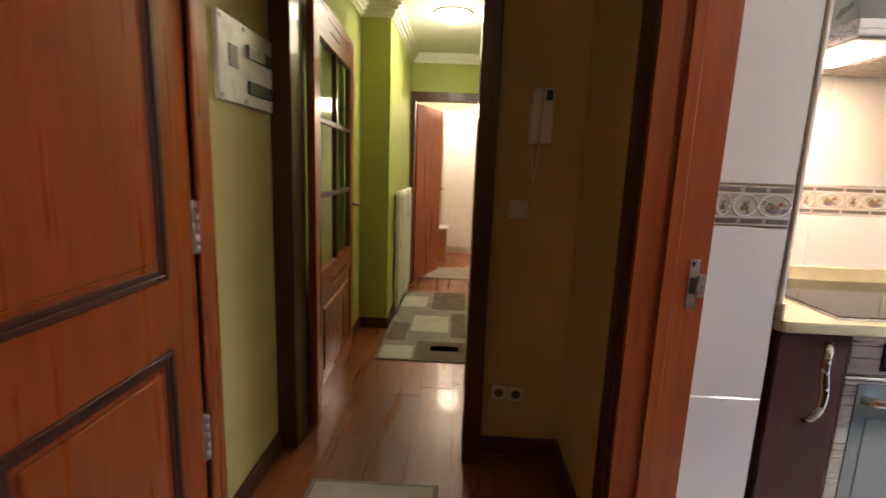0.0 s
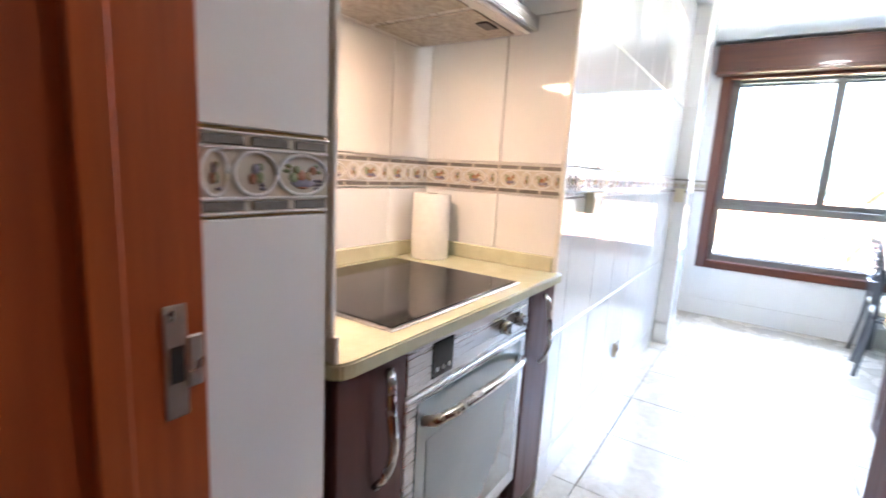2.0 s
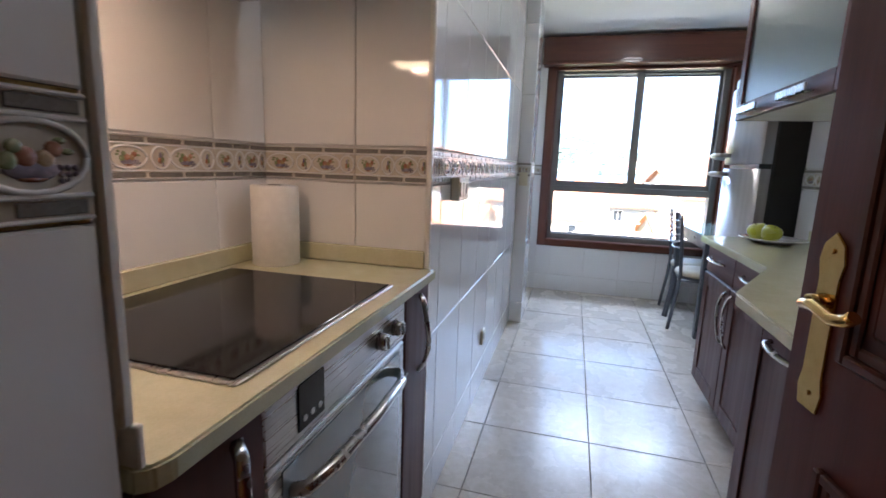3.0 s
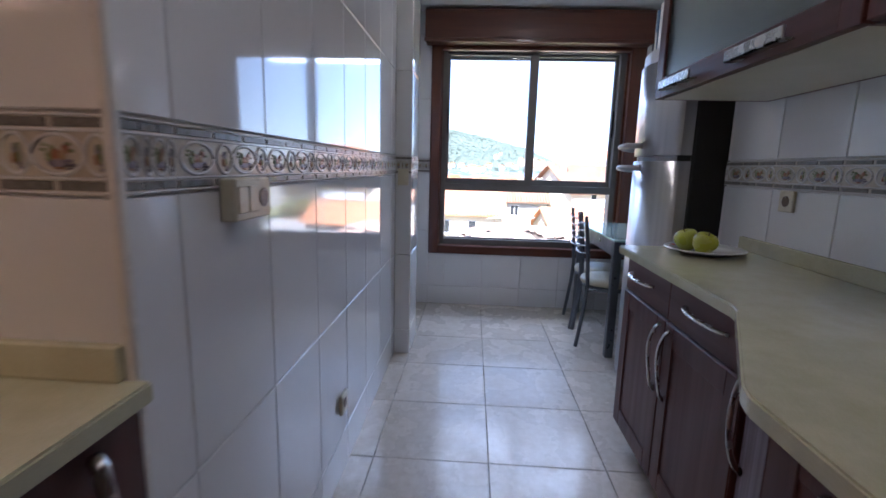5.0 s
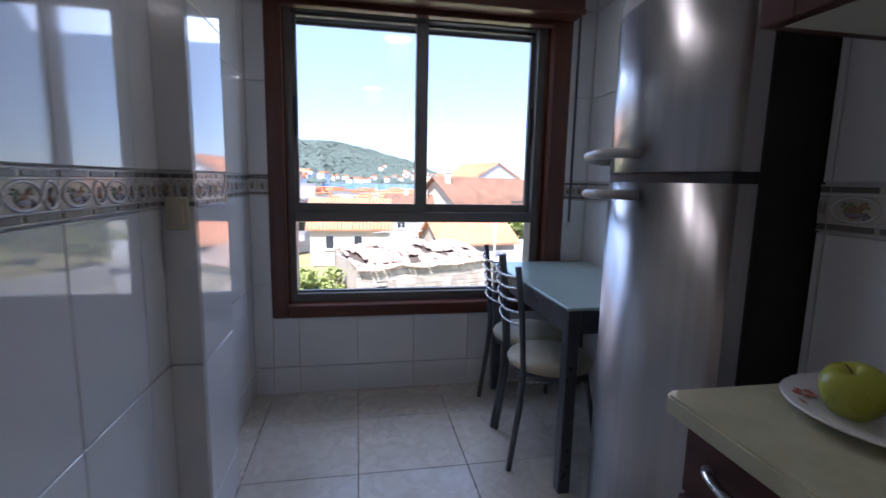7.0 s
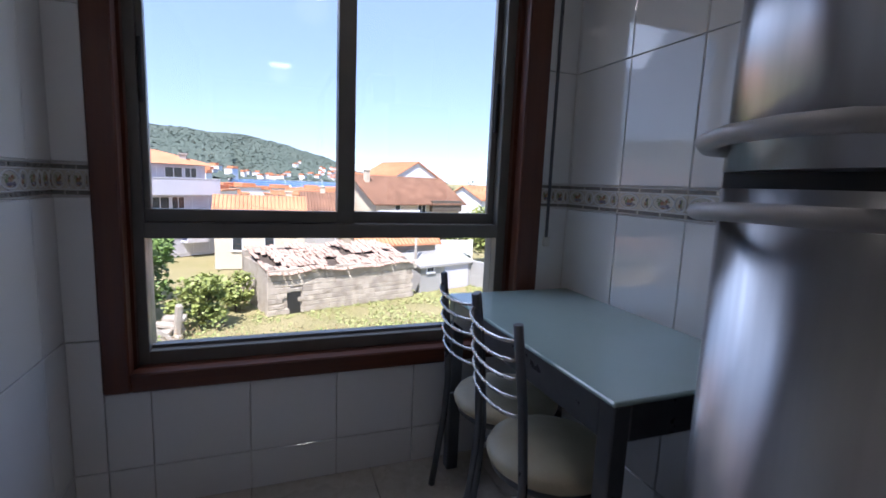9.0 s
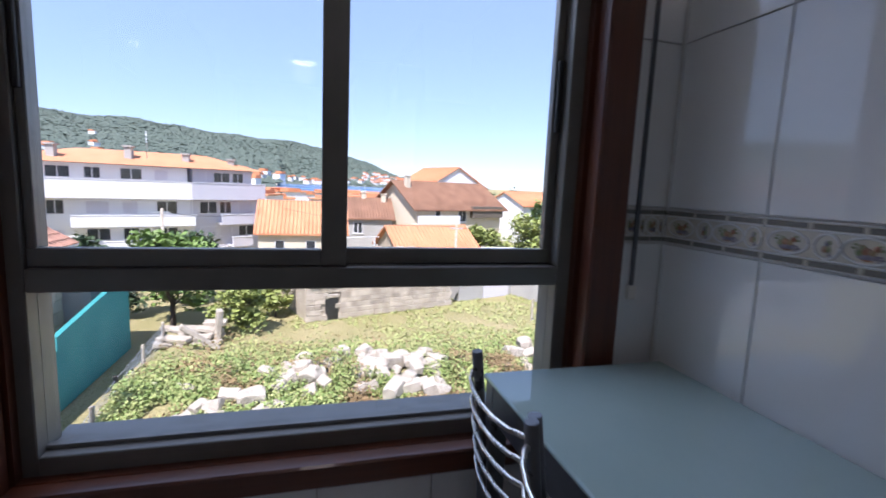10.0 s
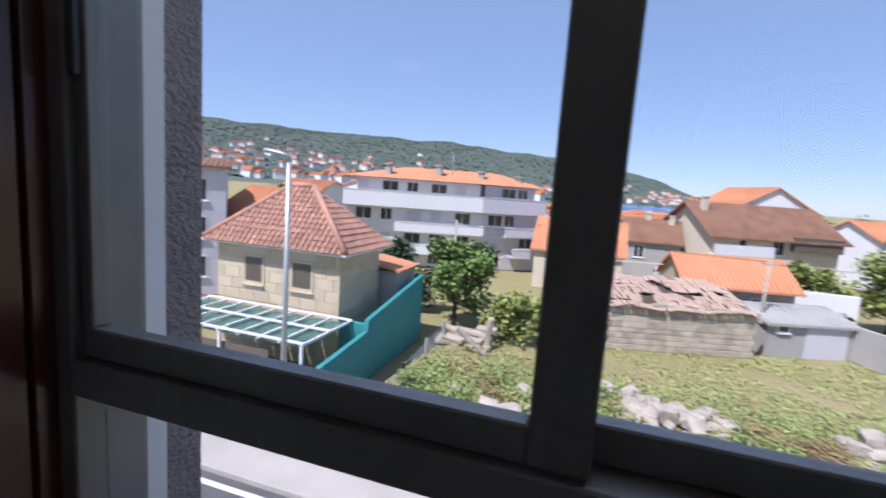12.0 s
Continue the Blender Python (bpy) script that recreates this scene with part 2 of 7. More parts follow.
M["hoodglow"] = glow("hood_lamp_lens", (1.0, 0.75, 0.45), 1.5)
for k, c in (("book_blue", (0.1, 0.2, 0.36)), ("book_green", (0.1, 0.28, 0.12)), ("book_white", (0.7, 0.7, 0.66)), ("book_red", (0.4, 0.07, 0.05)), ("book_yellow", (0.6, 0.45, 0.1))):
    M[k] = mat(k, c, rough=0.5)

# ================= mesh helpers =================


def box(x0, x1, y0, y1, z0, z1, bev=0.0, seg=1, bm=None, mi=0):
    own = bmesh.new()
    v = [own.verts.new(p) for p in ((x0, y0, z0), (x1, y0, z0), (x1, y1, z0), (x0, y1, z0), (x0, y0, z1), (x1, y0, z1), (x1, y1, z1), (x0, y1, z1))]
    for f in ((3, 2, 1, 0), (4, 5, 6, 7), (0, 1, 5, 4), (1, 2, 6, 5), (2, 3, 7, 6), (3, 0, 4, 7)):
        own.faces.new([v[i] for i in f]).material_index = mi
    if bev:
        bmesh.ops.bevel(own, geom=own.edges[:], offset=bev, segments=seg, affect="EDGES", profile=0.6)
        for f in own.faces:
            f.material_index = mi
    return join(bm, own)


def join(bm, own):
    if bm is None:
        return own
    me = bpy.data.meshes.new("tmp")
    own.to_mesh(me)
    bm.from_mesh(me)
    own.free()
    bpy.data.meshes.remove(me)
    return bm


def cyl(p, q, r, r2=None, seg=16, bm=None, mi=0, caps=True):
    own = bmesh.new()
    p, q = Vector(p), Vector(q)
    bmesh.ops.create_cone(own, cap_ends=caps, segments=seg, radius1=r, radius2=r if r2 is None else r2, depth=(q - p).length)
    bmesh.ops.transform(own, verts=own.verts, matrix=Matrix.Translation((p + q) / 2) @ (q - p).to_track_quat("Z", "Y").to_matrix().to_4x4())
    for f in own.faces:
        f.smooth = len(f.verts) == 4
        f.material_index = mi
    return join(bm, own)


def blob(c, s, bm=None, mi=0, sub=2, rot=None):
    own = bmesh.new()
    bmesh.ops.create_icosphere(own, subdivisions=sub, radius=1)
    m = Matrix.Translation(c) @ (rot.to_matrix().to_4x4() if rot else Matrix()) @ Matrix.Diagonal((*s, 1))
    bmesh.ops.transform(own, verts=own.verts, matrix=m)
    for f in own.faces:
        f.smooth, f.material_index = True, mi
    return join(bm, own)


def sweep(pts, r, seg=8, bm=None, mi=0, flat=1.0):
    """A tube along points; flat squeezes it to a strip."""
    own = bmesh.new()
    pts = [Vector(p) for p in pts]
    rings = []
    side = None
    for i, p in enumerate(pts):
        d = (pts[min(i + 1, len(pts) - 1)] - pts[max(i - 1, 0)]).normalized()
        if side is None:
            side = d.orthogonal().normalized()
            if abs(d.z) < 0.9:
                side = d.cross(Vector((0, 0, 1))).normalized()
        side = (side - d * side.dot(d)).normalized()
        up = d.cross(side)
        rings.append([own.verts.new(p + side * math.cos(a) * r + up * math.sin(a) * r * flat) for a in (2 * math.pi * k / seg for k in range(seg))])
    for a, b in zip(rings, rings[1:]):
        for k in range(seg):
            f = own.faces.new((a[k], a[(k + 1) % seg], b[(k + 1) % seg], b[k]))
            f.smooth, f.material_index = True, mi
    for ring in (rings[0][::-1], rings[-1]):
        own.faces.new(ring).material_index = mi
    bmesh.ops.recalc_face_normals(own, faces=own.faces)
    return join(bm, own)


def lathe(profile, c=(0, 0, 0), seg=24, bm=None, mi=0):
    own = bmesh.new()
    rings = [[own.verts.new((c[0] + r * math.cos(2 * math.pi * k / seg), c[1] + r * math.sin(2 * math.pi * k / seg), c[2] + z)) for k in range(seg)] for r, z in profile]
    for a, b in zip(rings, rings[1:]):
        for k in range(seg):
            f = own.faces.new((a[k], a[(k + 1) % seg], b[(k + 1) % seg], b[k]))
            f.smooth, f.material_index = True, mi
    own.faces.new(rings[0][::-1]).material_index = mi
    own.faces.new(rings[-1]).material_index = mi
    return join(bm, own)


def prism(poly, z0, z1, bm=None, mi=0, bev=0.0):
    own = bmesh.new()
    lo = [own.verts.new((x, y, z0)) for x, y in poly]
    hi = [own.verts.new((x, y, z1)) for x, y in poly]
    n = len(poly)
    own.faces.new(lo[::-1])
    own.faces.new(hi)
    for i in range(n):
        own.faces.new((lo[i], lo[(i + 1) % n], hi[(i + 1) % n], hi[i]))
    bmesh.ops.recalc_face_normals(own, faces=own.faces)
    if bev:
        bmesh.ops.bevel(own, geom=own.edges[:], offset=bev, segments=2, affect="EDGES")
    for f in own.faces:
        f.material_index = mi
    return join(bm, own)


def solid(name, bm, materials, label="", category="", group="", kind=""):
    """A top-level mesh object."""
    me = bpy.data.meshes.new(name)
    bm.to_mesh(me)
    bm.free()
    for m in materials if isinstance(materials, (list, tuple)) else [materials]:
        me.materials.append(m)
    return tagged(new(name, me), label, category, group, kind)


def thing(name, at, label, category, group=""):
    ob = new(name)
    ob.empty_display_size = 0.05
    ob.location = at
    return tagged(ob, label, category, group)


def part(name, bm, materials, parent, label=""):
    ob = solid(name, bm, materials, label)
    ob.parent = parent
    if parent.type == "EMPTY":
        ob.matrix_parent_inverse = Matrix.Translation(-Vector(parent.location))
    return ob


def structure(name, bm, materials, label):
    return solid(name, bm, materials, label, name.rstrip("_0123456789").split("_")[0], "", "structure")


TILES = {}


def tile_mesh(w, h, t, m, bev=0.0025):
    """A flat slab with chamfered face, in its own xy plane, face towards +z."""
    key = (round(w, 4), round(h, 4), m.name)
    if key not in TILES:
        v = [(0, 0, 0), (w, 0, 0), (w, h, 0), (0, h, 0), (0, 0, t - bev), (w, 0, t - bev), (w, h, t - bev), (0, h, t - bev),
             (bev, bev, t), (w - bev, bev, t), (w - bev, h - bev, t), (bev, h - bev, t)]
        f = [(0, 1, 5, 4), (1, 2, 6, 5), (2, 3, 7, 6), (3, 0, 4, 7), (4, 5, 9, 8), (5, 6, 10, 9), (6, 7, 11, 10), (7, 4, 8, 11), (8, 9, 10, 11)]
        me = bpy.data.meshes.new("tile")
        me.from_pydata(v, [], f)
        me.materials.append(m)
        TILES[key] = me
    return TILES[key]


def lay(name, me, m, parent):
    ob = new(name, me)
    ob.parent = parent
    ob.matrix_basis = m
    return ob

# ================= structure: kitchen, hall, corridor =================
CEIL = 2.47
wall_left = structure("wall_left", box(3.30, 6.76, 2.90, 3.62, 0, CEIL), M["grout"], "white-tiled long kitchen wall beside the hob alcove")
wall_stub = structure("wall_stub", box(1.83, 2.235, 2.89, 3.66, 0, CEIL), [M["beige"]], "short wall between hall and hob alcove, beige paint and white tiles")
wall_alcove = structure("wall_alcove", box(2.235, 3.30, 3.48, 3.62, 0, CEIL), M["grout"], "white-tiled back wall of the hob alcove")
wall_pilaster = structure("wall_pilaster", box(5.585, 5.925, 2.80, 2.90, 0, CEIL), M["grout"], "white-tiled pilaster standing out of the kitchen wall")
wall_right = structure("wall_right", box(2.02, 4.94, 0.6, 1.24, 0, CEIL), M["grout"], "white-tiled kitchen wall behind the worktop")
wall_dining = structure("wall_dining", box(4.94, 6.76, 0.6, 0.89, 0, CEIL), M["grout"], "white-tiled kitchen wall behind the table")
bm = box(6.76, 7.06, 0.6, 1.14, 0, CEIL)
box(6.76, 7.06, 2.73, 3.62, 0, CEIL, bm=bm)
box(6.76, 7.06, 1.14, 2.73, 0, 0.464, bm=bm)
box(6.76, 7.06, 1.14, 2.73, 2.26, CEIL, bm=bm)
wall_window = structure("wall_window", bm, M["grout"], "white-tiled kitchen wall around the window")
M["granite"] = mat("pink_grey_rough_granite", (0.3, 0.25, 0.235), (0.19, 0.155, 0.15), 0.9, 0, 12, 70, 0.9, dist=0.012, fine_mix=0.5)
bm = box(7.06, 7.2, -1.5, 1.10, -5.6, 4.2, 0.01)
box(7.06, 7.2, 2.77, 6.5, -5.6, 4.2, 0.01, bm=bm)
box(7.06, 7.2, 1.10, 2.77, -5.6, 0.46, 0.01, bm=bm)
box(7.06, 7.2, 1.10, 2.77, 2.3, 4.2, 0.01, bm=bm)
structure("facade_outer", bm, M["granite"], "rough pinkish granite cladding around the window outside")
bm = box(1.83, 2.02, 0.2, 1.942, 0, 2.6)
box(1.83, 2.02, 1.942, 2.89, 2.10, 2.6, bm=bm)
wall_door = structure("wall_door", bm, [M["beige"]], "beige wall with the doorway between hall and kitchen")
structure("ceiling", box(1.83, 7.06, 0.6, 3.66, CEIL, 2.62), M["white"], "plain white kitchen ceiling")
floor = structure("floor", box(1.95, 6.76, 0.85, 3.5, -0.2, -0.012), M["floor_grout"], "kitchen floor of beige mottled stone tiles")
# hall and corridor
bm = box(0.36, 0.56, 0.1, 2.125, 0, 2.6)
box(0.36, 0.56, 2.935, 3.6, 0, 2.6, bm=bm)
box(0.36, 0.56, 2.125, 2.935, 2.06, 2.6, bm=bm)
structure("wall_hall", bm, M["yellow"], "mustard yellow painted hall wall beside the closed door")
bm = box(1.47, 1.83, 3.56, 3.66, 0, 2.6)
box(0.36, 0.47, 3.56, 3.66, 0, 2.6, bm=bm)
box(0.47, 1.47, 3.56, 3.66, 2.08, 2.6, bm=bm)
structure("wall_hall_end", bm, M["beige"], "warm beige hall wall with the intercom")
structure("wall_hall_back", box(0.36, 2.02, 0.0, 0.2, 0, 2.6), M["beige"], "plain beige wall closing the hall")
bm = box(0.27, 0.57, 3.66, 5.15, 0, 2.6)
box(0.2, 0.79, 5.15, 6.6, 0, 2.6, bm=bm)
structure("wall_corridor", bm, M["green"], "lime green corridor wall with a projecting pillar")
structure("wall_corridor_right", box(1.62, 1.76, 3.66, 6.6, 0, 2.6), M["green"], "lime green corridor wall opposite the glazed door")
bm = box(0.2, 0.80, 6.6, 6.7, 0, 2.6)
box(1.58, 1.76, 6.6, 6.7, 0, 2.6, bm=bm)
box(0.80, 1.58, 6.6, 6.7, 2.0, 2.6, bm=bm)
structure("wall_corridor_end", bm, M["green"], "green end wall of the corridor with an open doorway")
bm = box(-0.9, 0.2, 6.6, 6.7, 0, 2.6)
box(1.76, 2.6, 6.6, 6.7, 0, 2.6, bm=bm)
box(-1.0, -0.9, 6.6, 9.0, 0, 2.6, bm=bm)
box(2.6, 2.7, 6.6, 9.0, 0, 2.6, bm=bm)
box(-1.0, 2.7, 8.9, 9.0, 0, 2.6, bm=bm)
structure("wall_far_room", bm, M["peach"], "peach painted walls of the lit room beyond the corridor")
bm = box(0.2, 1.83, 0.0, 3.66, 2.44, 2.6)
box(0.2, 1.76, 3.66, 6.7, 2.42, 2.6, bm=bm)
box(-1.0, 2.7, 6.7, 9.0, 2.45, 2.6, bm=bm)
structure("ceiling_hall", bm, M["white"], "white ceiling of hall and corridor")
# crown moulding of the corridor
bm = bmesh.new()
for k, (d, h) in enumerate(((0.075, 0.022), (0.055, 0.045), (0.03, 0.07), (0.014, 0.085))):
    z0, z1 = 2.42 - h, 2.42 - (0, 0.022, 0.045, 0.07)[k]
    box(0.57, 0.57 + d, 3.66, 5.15 - d, z0, z1, bm=bm)
    box(0.57, 0.79 + d, 5.15 - d, 5.15, z0, z1, bm=bm)
    box(0.79, 0.79 + d, 5.15, 6.6 - d, z0, z1, bm=bm)
    box(0.79, 1.62 - d, 6.6 - d, 6.6, z0, z1, bm=bm)
    box(1.62 - d, 1.62, 3.66, 6.6, z0, z1, bm=bm)
structure("trim_1", bm, M["white"], "stepped white plaster crown moulding in the corridor")
# baseboards
bm = box(1.47, 1.83, 3.546, 3.56, 0, 0.085, 0.003)
box(1.816, 1.83, 2.97, 3.545, 0, 0.085, 0.003, bm=bm)
box(0.56, 0.574, 3.016, 3.5, 0, 0.085, 0.003, bm=bm)
box(0.56, 0.574, 0.2, 2.05, 0, 0.085, 0.003, bm=bm)
box(0.57, 0.584, 4.72, 5.15, 0, 0.085, 0.003, bm=bm)
box(0.57, 0.804, 5.136, 5.15, 0, 0.085, 0.003, bm=bm)
box(0.79, 0.804, 5.152, 6.57, 0, 0.085, 0.003, bm=bm)
structure("baseboard", bm, M["casing"], "dark stained wooden baseboard of hall and corridor")
floor_hall = structure("floor_hall", box(-1.0, 2.7, 0.0, 9.0, -0.2, -0.012), M["casing"], "reddish laminate floor of hall and corridor")

# kitchen doorway: jambs, casing, strike plate
bm = box(1.822, 2.024, 2.862, 2.89, 0, 2.10, 0.002)
box(1.90, 1.935, 2.852, 2.863, 0, 2.09, 0.002, bm=bm)
box(1.822, 2.024, 1.942, 1.97, 0, 2.10, 0.002, bm=bm)
box(1.822, 2.024, 1.97, 2.862, 2.072, 2.10, 0.002, bm=bm)
frame_k = structure("trim_2", bm, M["jamb"], "orange-red wooden jamb of the kitchen doorway")
bm = box(1.808, 1.829, 2.878, 2.965, 0, 2.17, 0.004)
box(1.808, 1.829, 1.865, 1.955, 0, 2.17, 0.004, bm=bm)
box(1.808, 1.829, 1.955, 2.878, 2.09, 2.17, 0.004, bm=bm)
structure("trim_3", bm, M["casing"], "dark red wooden casing of the kitchen doorway on the hall side")
strike = thing("strike_plate", (1.99, 2.86, 1.0), "small nickel strike plate screwed to the door jamb", "strike plate")
part("plate", box(1.974, 2.0, 2.859, 2.8625, 0.93, 1.07, 0.0012), M["nickel"], strike)
part("latch_hole", box(1.979, 1.995, 2.8575, 2.8595, 0.975, 1.02), M["dark"], strike)
part("lip", box(1.999, 2.018, 2.856, 2.862, 0.965, 1.03, 0.002), M["nickel"], strike)
# hall doorway to the corridor
bm = box(1.395, 1.47, 3.46, 3.66, 0, 2.12, 0.004)
box(0.46, 0.645, 3.50, 3.66, 0, 2.12, 0.004, bm=bm)
box(0.645, 1.395, 3.52, 3.66, 2.04, 2.12, 0.004, bm=bm)
structure("trim_4", bm, M["casing"], "dark stained wooden frame of the opening to the corridor")
bm = box(0.765, 0.835, 6.575, 6.73, 0, 2.05, 0.004)
box(1.54, 1.61, 6.575, 6.73, 0, 2.05, 0.004, bm=bm)
box(0.835, 1.54, 6.575, 6.73, 1.965, 2.05, 0.004, bm=bm)
structure("trim_5", bm, M["casing"], "dark red wooden frame of the far doorway")

# floor planks in hall, tiles in kitchen, tiles on walls are laid at the end


def panel_leaf(parent, w, h, panels, t=0.035, m=None, name="leaf"):
    """Door leaf in its own xz plane with moulded raised panels on the +y face."""
    m = m or M["sapele"]
    leaf = part(name, box(0, w, 0, t, 0, h, 0.003), m, parent)
    for x0, x1, z0, z1 in panels:
        bm = bmesh.new()
        for d, o in ((0.0, 0.012), (0.016, 0.006)):
            a = (x0 + d, x1 - d, z0 + d, z1 - d)
            for b in ((a[0], a[0] + 0.016, a[2], a[3]), (a[1] - 0.016, a[1], a[2], a[3]), (a[0] + 0.016, a[1] - 0.016, a[2], a[2] + 0.016), (a[0] + 0.016, a[1] - 0.016, a[3] - 0.016, a[3])):
                box(b[0], b[1], t - 0.001, t + o, b[2], b[3], 0.003, bm=bm)
        part("moulding", bm, M["casing"], leaf)
        part("panel", box(x0 + 0.05, x1 - 0.05, t - 0.001, t + 0.007, z0 + 0.05, z1 - 0.05, 0.006), m, leaf)
    return leaf


# closed red door in the hall wall
door = structure("door_1", box(0.50, 0.574, 2.055, 2.125, 0, 2.13, 0.004), M["casing"], "closed reddish panelled wooden door in the yellow wall")
box_bm = box(0.50, 0.574, 2.935, 3.015, 0, 2.13, 0.004)
part("casing", box_bm, M["sapele"], door)
part("casing", box(0.50, 0.574, 2.125, 2.935, 2.05, 2.13, 0.004), M["casing"], door)
leaf = part("leaf", box(0.515, 0.552, 2.13, 2.93, 0.01, 2.045, 0.003), M["sapele"], door)
for z0, z1 in ((0.14, 0.765), (0.965, 1.93)):
    bm = bmesh.new()
    for d, o in ((0.0, 0.012), (0.017, 0.006)):
        a = (2.27 + d, 2.79 - d, z0 + d, z1 - d)
        for b in ((a[0], a[0] + 0.018, a[2], a[3]), (a[1] - 0.018, a[1], a[2], a[3]), (a[0] + 0.018, a[1] - 0.018, a[2], a[2] + 0.018), (a[0] + 0.018, a[1] - 0.018, a[3] - 0.018, a[3])):
            box(0.551, 0.552 + o, b[0], b[1], b[2], b[3], 0.003, bm=bm)
    part("moulding", bm, M["casing"], leaf)
    part("panel", box(0.551, 0.558, 2.32, 2.74, z0 + 0.05, z1 - 0.05, 0.006), M["sapele"], leaf)
for z in (0.33, 1.01):
    bm = bmesh.new()
    for k in range(5):
        cyl((0.558, 2.937, z + k * 0.032), (0.558, 2.937, z + k * 0.032 + 0.029), 0.009, seg=10, bm=bm)
    box(0.552, 0.556, 2.917, 2.94, z, z + 0.16, bm=bm)
    part("hinge", bm, M["nickel"], door, "nickel knuckle hinge")

# glazed door standing open in the corridor
glazed = structure("door_2", box(0, 0.036, 0, 0.1, 0.01, 2.03, 0.003), M["sapele"], "red-brown wooden door with glass panes, standing open")
GW = 0.98
part("stile", box(0, 0.036, GW - 0.1, GW, 0.01, 2.03, 0.003), M["sapele"], glazed)
part("rail", box(0.001, 0.035, 0.1, GW - 0.1, 0.01, 0.16), M["sapele_y"], glazed)
part("rail", box(0.001, 0.035, 0.1, GW - 0.1, 0.62, 0.76), M["sapele_y"], glazed)
part("rail", box(0.001, 0.035, 0.1, GW - 0.1, 1.86, 2.03), M["sapele_y"], glazed)
part("panel", box(0.008, 0.028, 0.1, GW - 0.1, 0.16, 0.62), M["sapele"], glazed)
part("panel_field", box(0.0, 0.036, 0.16, GW - 0.16, 0.22, 0.56, 0.008), M["sapele"], glazed)
for y in (0.1, 0.1 + (GW - 0.2) / 2 - 0.012, GW - 0.124):
    part("muntin", box(0.004, 0.032, y, y + 0.024, 0.76, 1.86, 0.003), M["casing"], glazed)
for z in (1.12, 1.48):
    part("muntin", box(0.0045, 0.0315, 0.1, GW - 0.1, z, z + 0.024, 0.003), M["casing"], glazed)
for y0, y1 in ((0.124, GW / 2 - 0.012), (GW / 2 + 0.012, GW - 0.124)):
    for z0, z1 in ((0.76, 1.12), (1.144, 1.48), (1.504, 1.86)):
        part("pane", box(0.016, 0.02, y0, y1, z0, z1), M["clear"], glazed)
bm = sweep([(0.036, GW - 0.05, 1.03), (0.085, GW - 0.05, 1.03), (0.09, GW - 0.16, 1.035)], 0.009, 10)
part("handle", bm, M["satin"], glazed, "satin metal lever handle")
glazed.matrix_world = pose(0.645, 3.69, 0, 0, 0, 3.0)

# far orange door standing open
far_door = thing("far_door", (0.85, 6.735, 0), "orange-red panelled wooden door standing open into the lit room", "door")
panel_leaf(far_door, 0.7, 1.95, [(0.12, 0.62, 0.14, 0.82), (0.12, 0.62, 0.98, 1.88)])
bm = sweep([(0.68, 0.03, 1.03), (0.68, -0.06, 1.03), (0.58, -0.065, 1.03)], 0.009, 8)
part("handle", bm, M["satin"], far_door)
for o in far_door.children:
    o.matrix_parent_inverse = Matrix()
far_door.rotation_euler = (0, 0, radians(70))

# kitchen door, opened into the kitchen against the worktop side
kd = thing("kitchen_door", (2.03, 1.985, 0), "dark red wooden kitchen door standing open with a brass handle plate", "door")
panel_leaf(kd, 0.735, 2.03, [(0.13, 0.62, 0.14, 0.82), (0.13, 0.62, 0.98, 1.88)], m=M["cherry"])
bm = prism([(0.672, 0), (0.716, 0), (0.722, 0.03), (0.716, 0.055), (0.716, 0.2), (0.722, 0.225), (0.716, 0.25), (0.694, 0.268), (0.672, 0.25), (0.666, 0.225), (0.672, 0.2), (0.672, 0.055), (0.666, 0.03)], 0, 0.005, bev=0.0015)
bmesh.ops.transform(bm, verts=bm.verts, matrix=Matrix.Translation((0, 0.035, 0.885)) @ Matrix(((1, 0, 0, 0), (0, 0, 1, 0), (0, 1, 0, 0), (0, 0, 0, 1))))
bmesh.ops.recalc_face_normals(bm, faces=bm.faces)
plate = part("handle_plate", bm, M["brass"], kd, "long shaped brass plate")
bm = cyl((0.694, 0.038, 1.05), (0.694, 0.062, 1.05), 0.014, 0.011, 16)
sweep([(0.694, 0.06, 1.05), (0.68, 0.075, 1.05), (0.65, 0.08, 1.056), (0.61, 0.08, 1.048), (0.585, 0.08, 1.054), (0.575, 0.078, 1.062)], 0.0085, 10, bm=bm)
part("lever", bm, M["brass"], plate)
for z in (0.91, 1.125):
    part("screw", cyl((0.694, 0.04, z), (0.694, 0.043, z), 0.004, seg=8), M["brass"], plate)
for o in kd.children:
    o.matrix_parent_inverse = Matrix()
plate.location.x = -0.026
kd.rotation_euler = (0, 0, radians(6.8))

# ================= window =================
YL, YR = 2.632, 1.252      # clear glass left and right
win = structure("window_1", box(6.735, 6.80, 2.70, 2.785, 0.465, 2.26, 0.006), M["winwood_z"], "large kitchen window, grey aluminium sliding sashes in dark red wood")
part("wood_frame", box(6.735, 6.80, 1.05, 1.165, 0.465, 2.26, 0.006), M["winwood_z"], win)
part("wood_frame", box(6.735, 6.80, 1.165, 2.70, 0.465, 0.535, 0.006), M["winwood"], win)
part("wood_frame", box(6.735, 6.80, 1.165, 2.70, 2.17, 2.26, 0.006), M["winwood"], win)
for a, b, y0, y1, z0, z1 in ((6.80, 6.845, 2.69, 2.73, 0.52, 2.26), (6.80, 6.845, 1.14, 1.18, 0.52, 2.26)):
    part("reveal", box(a, b, y0, y1, z0, z1), M["winwood_z"], win)
part("reveal", box(6.80, 6.845, 1.18, 2.69, 0.505, 0.535), M["winwood"], win)
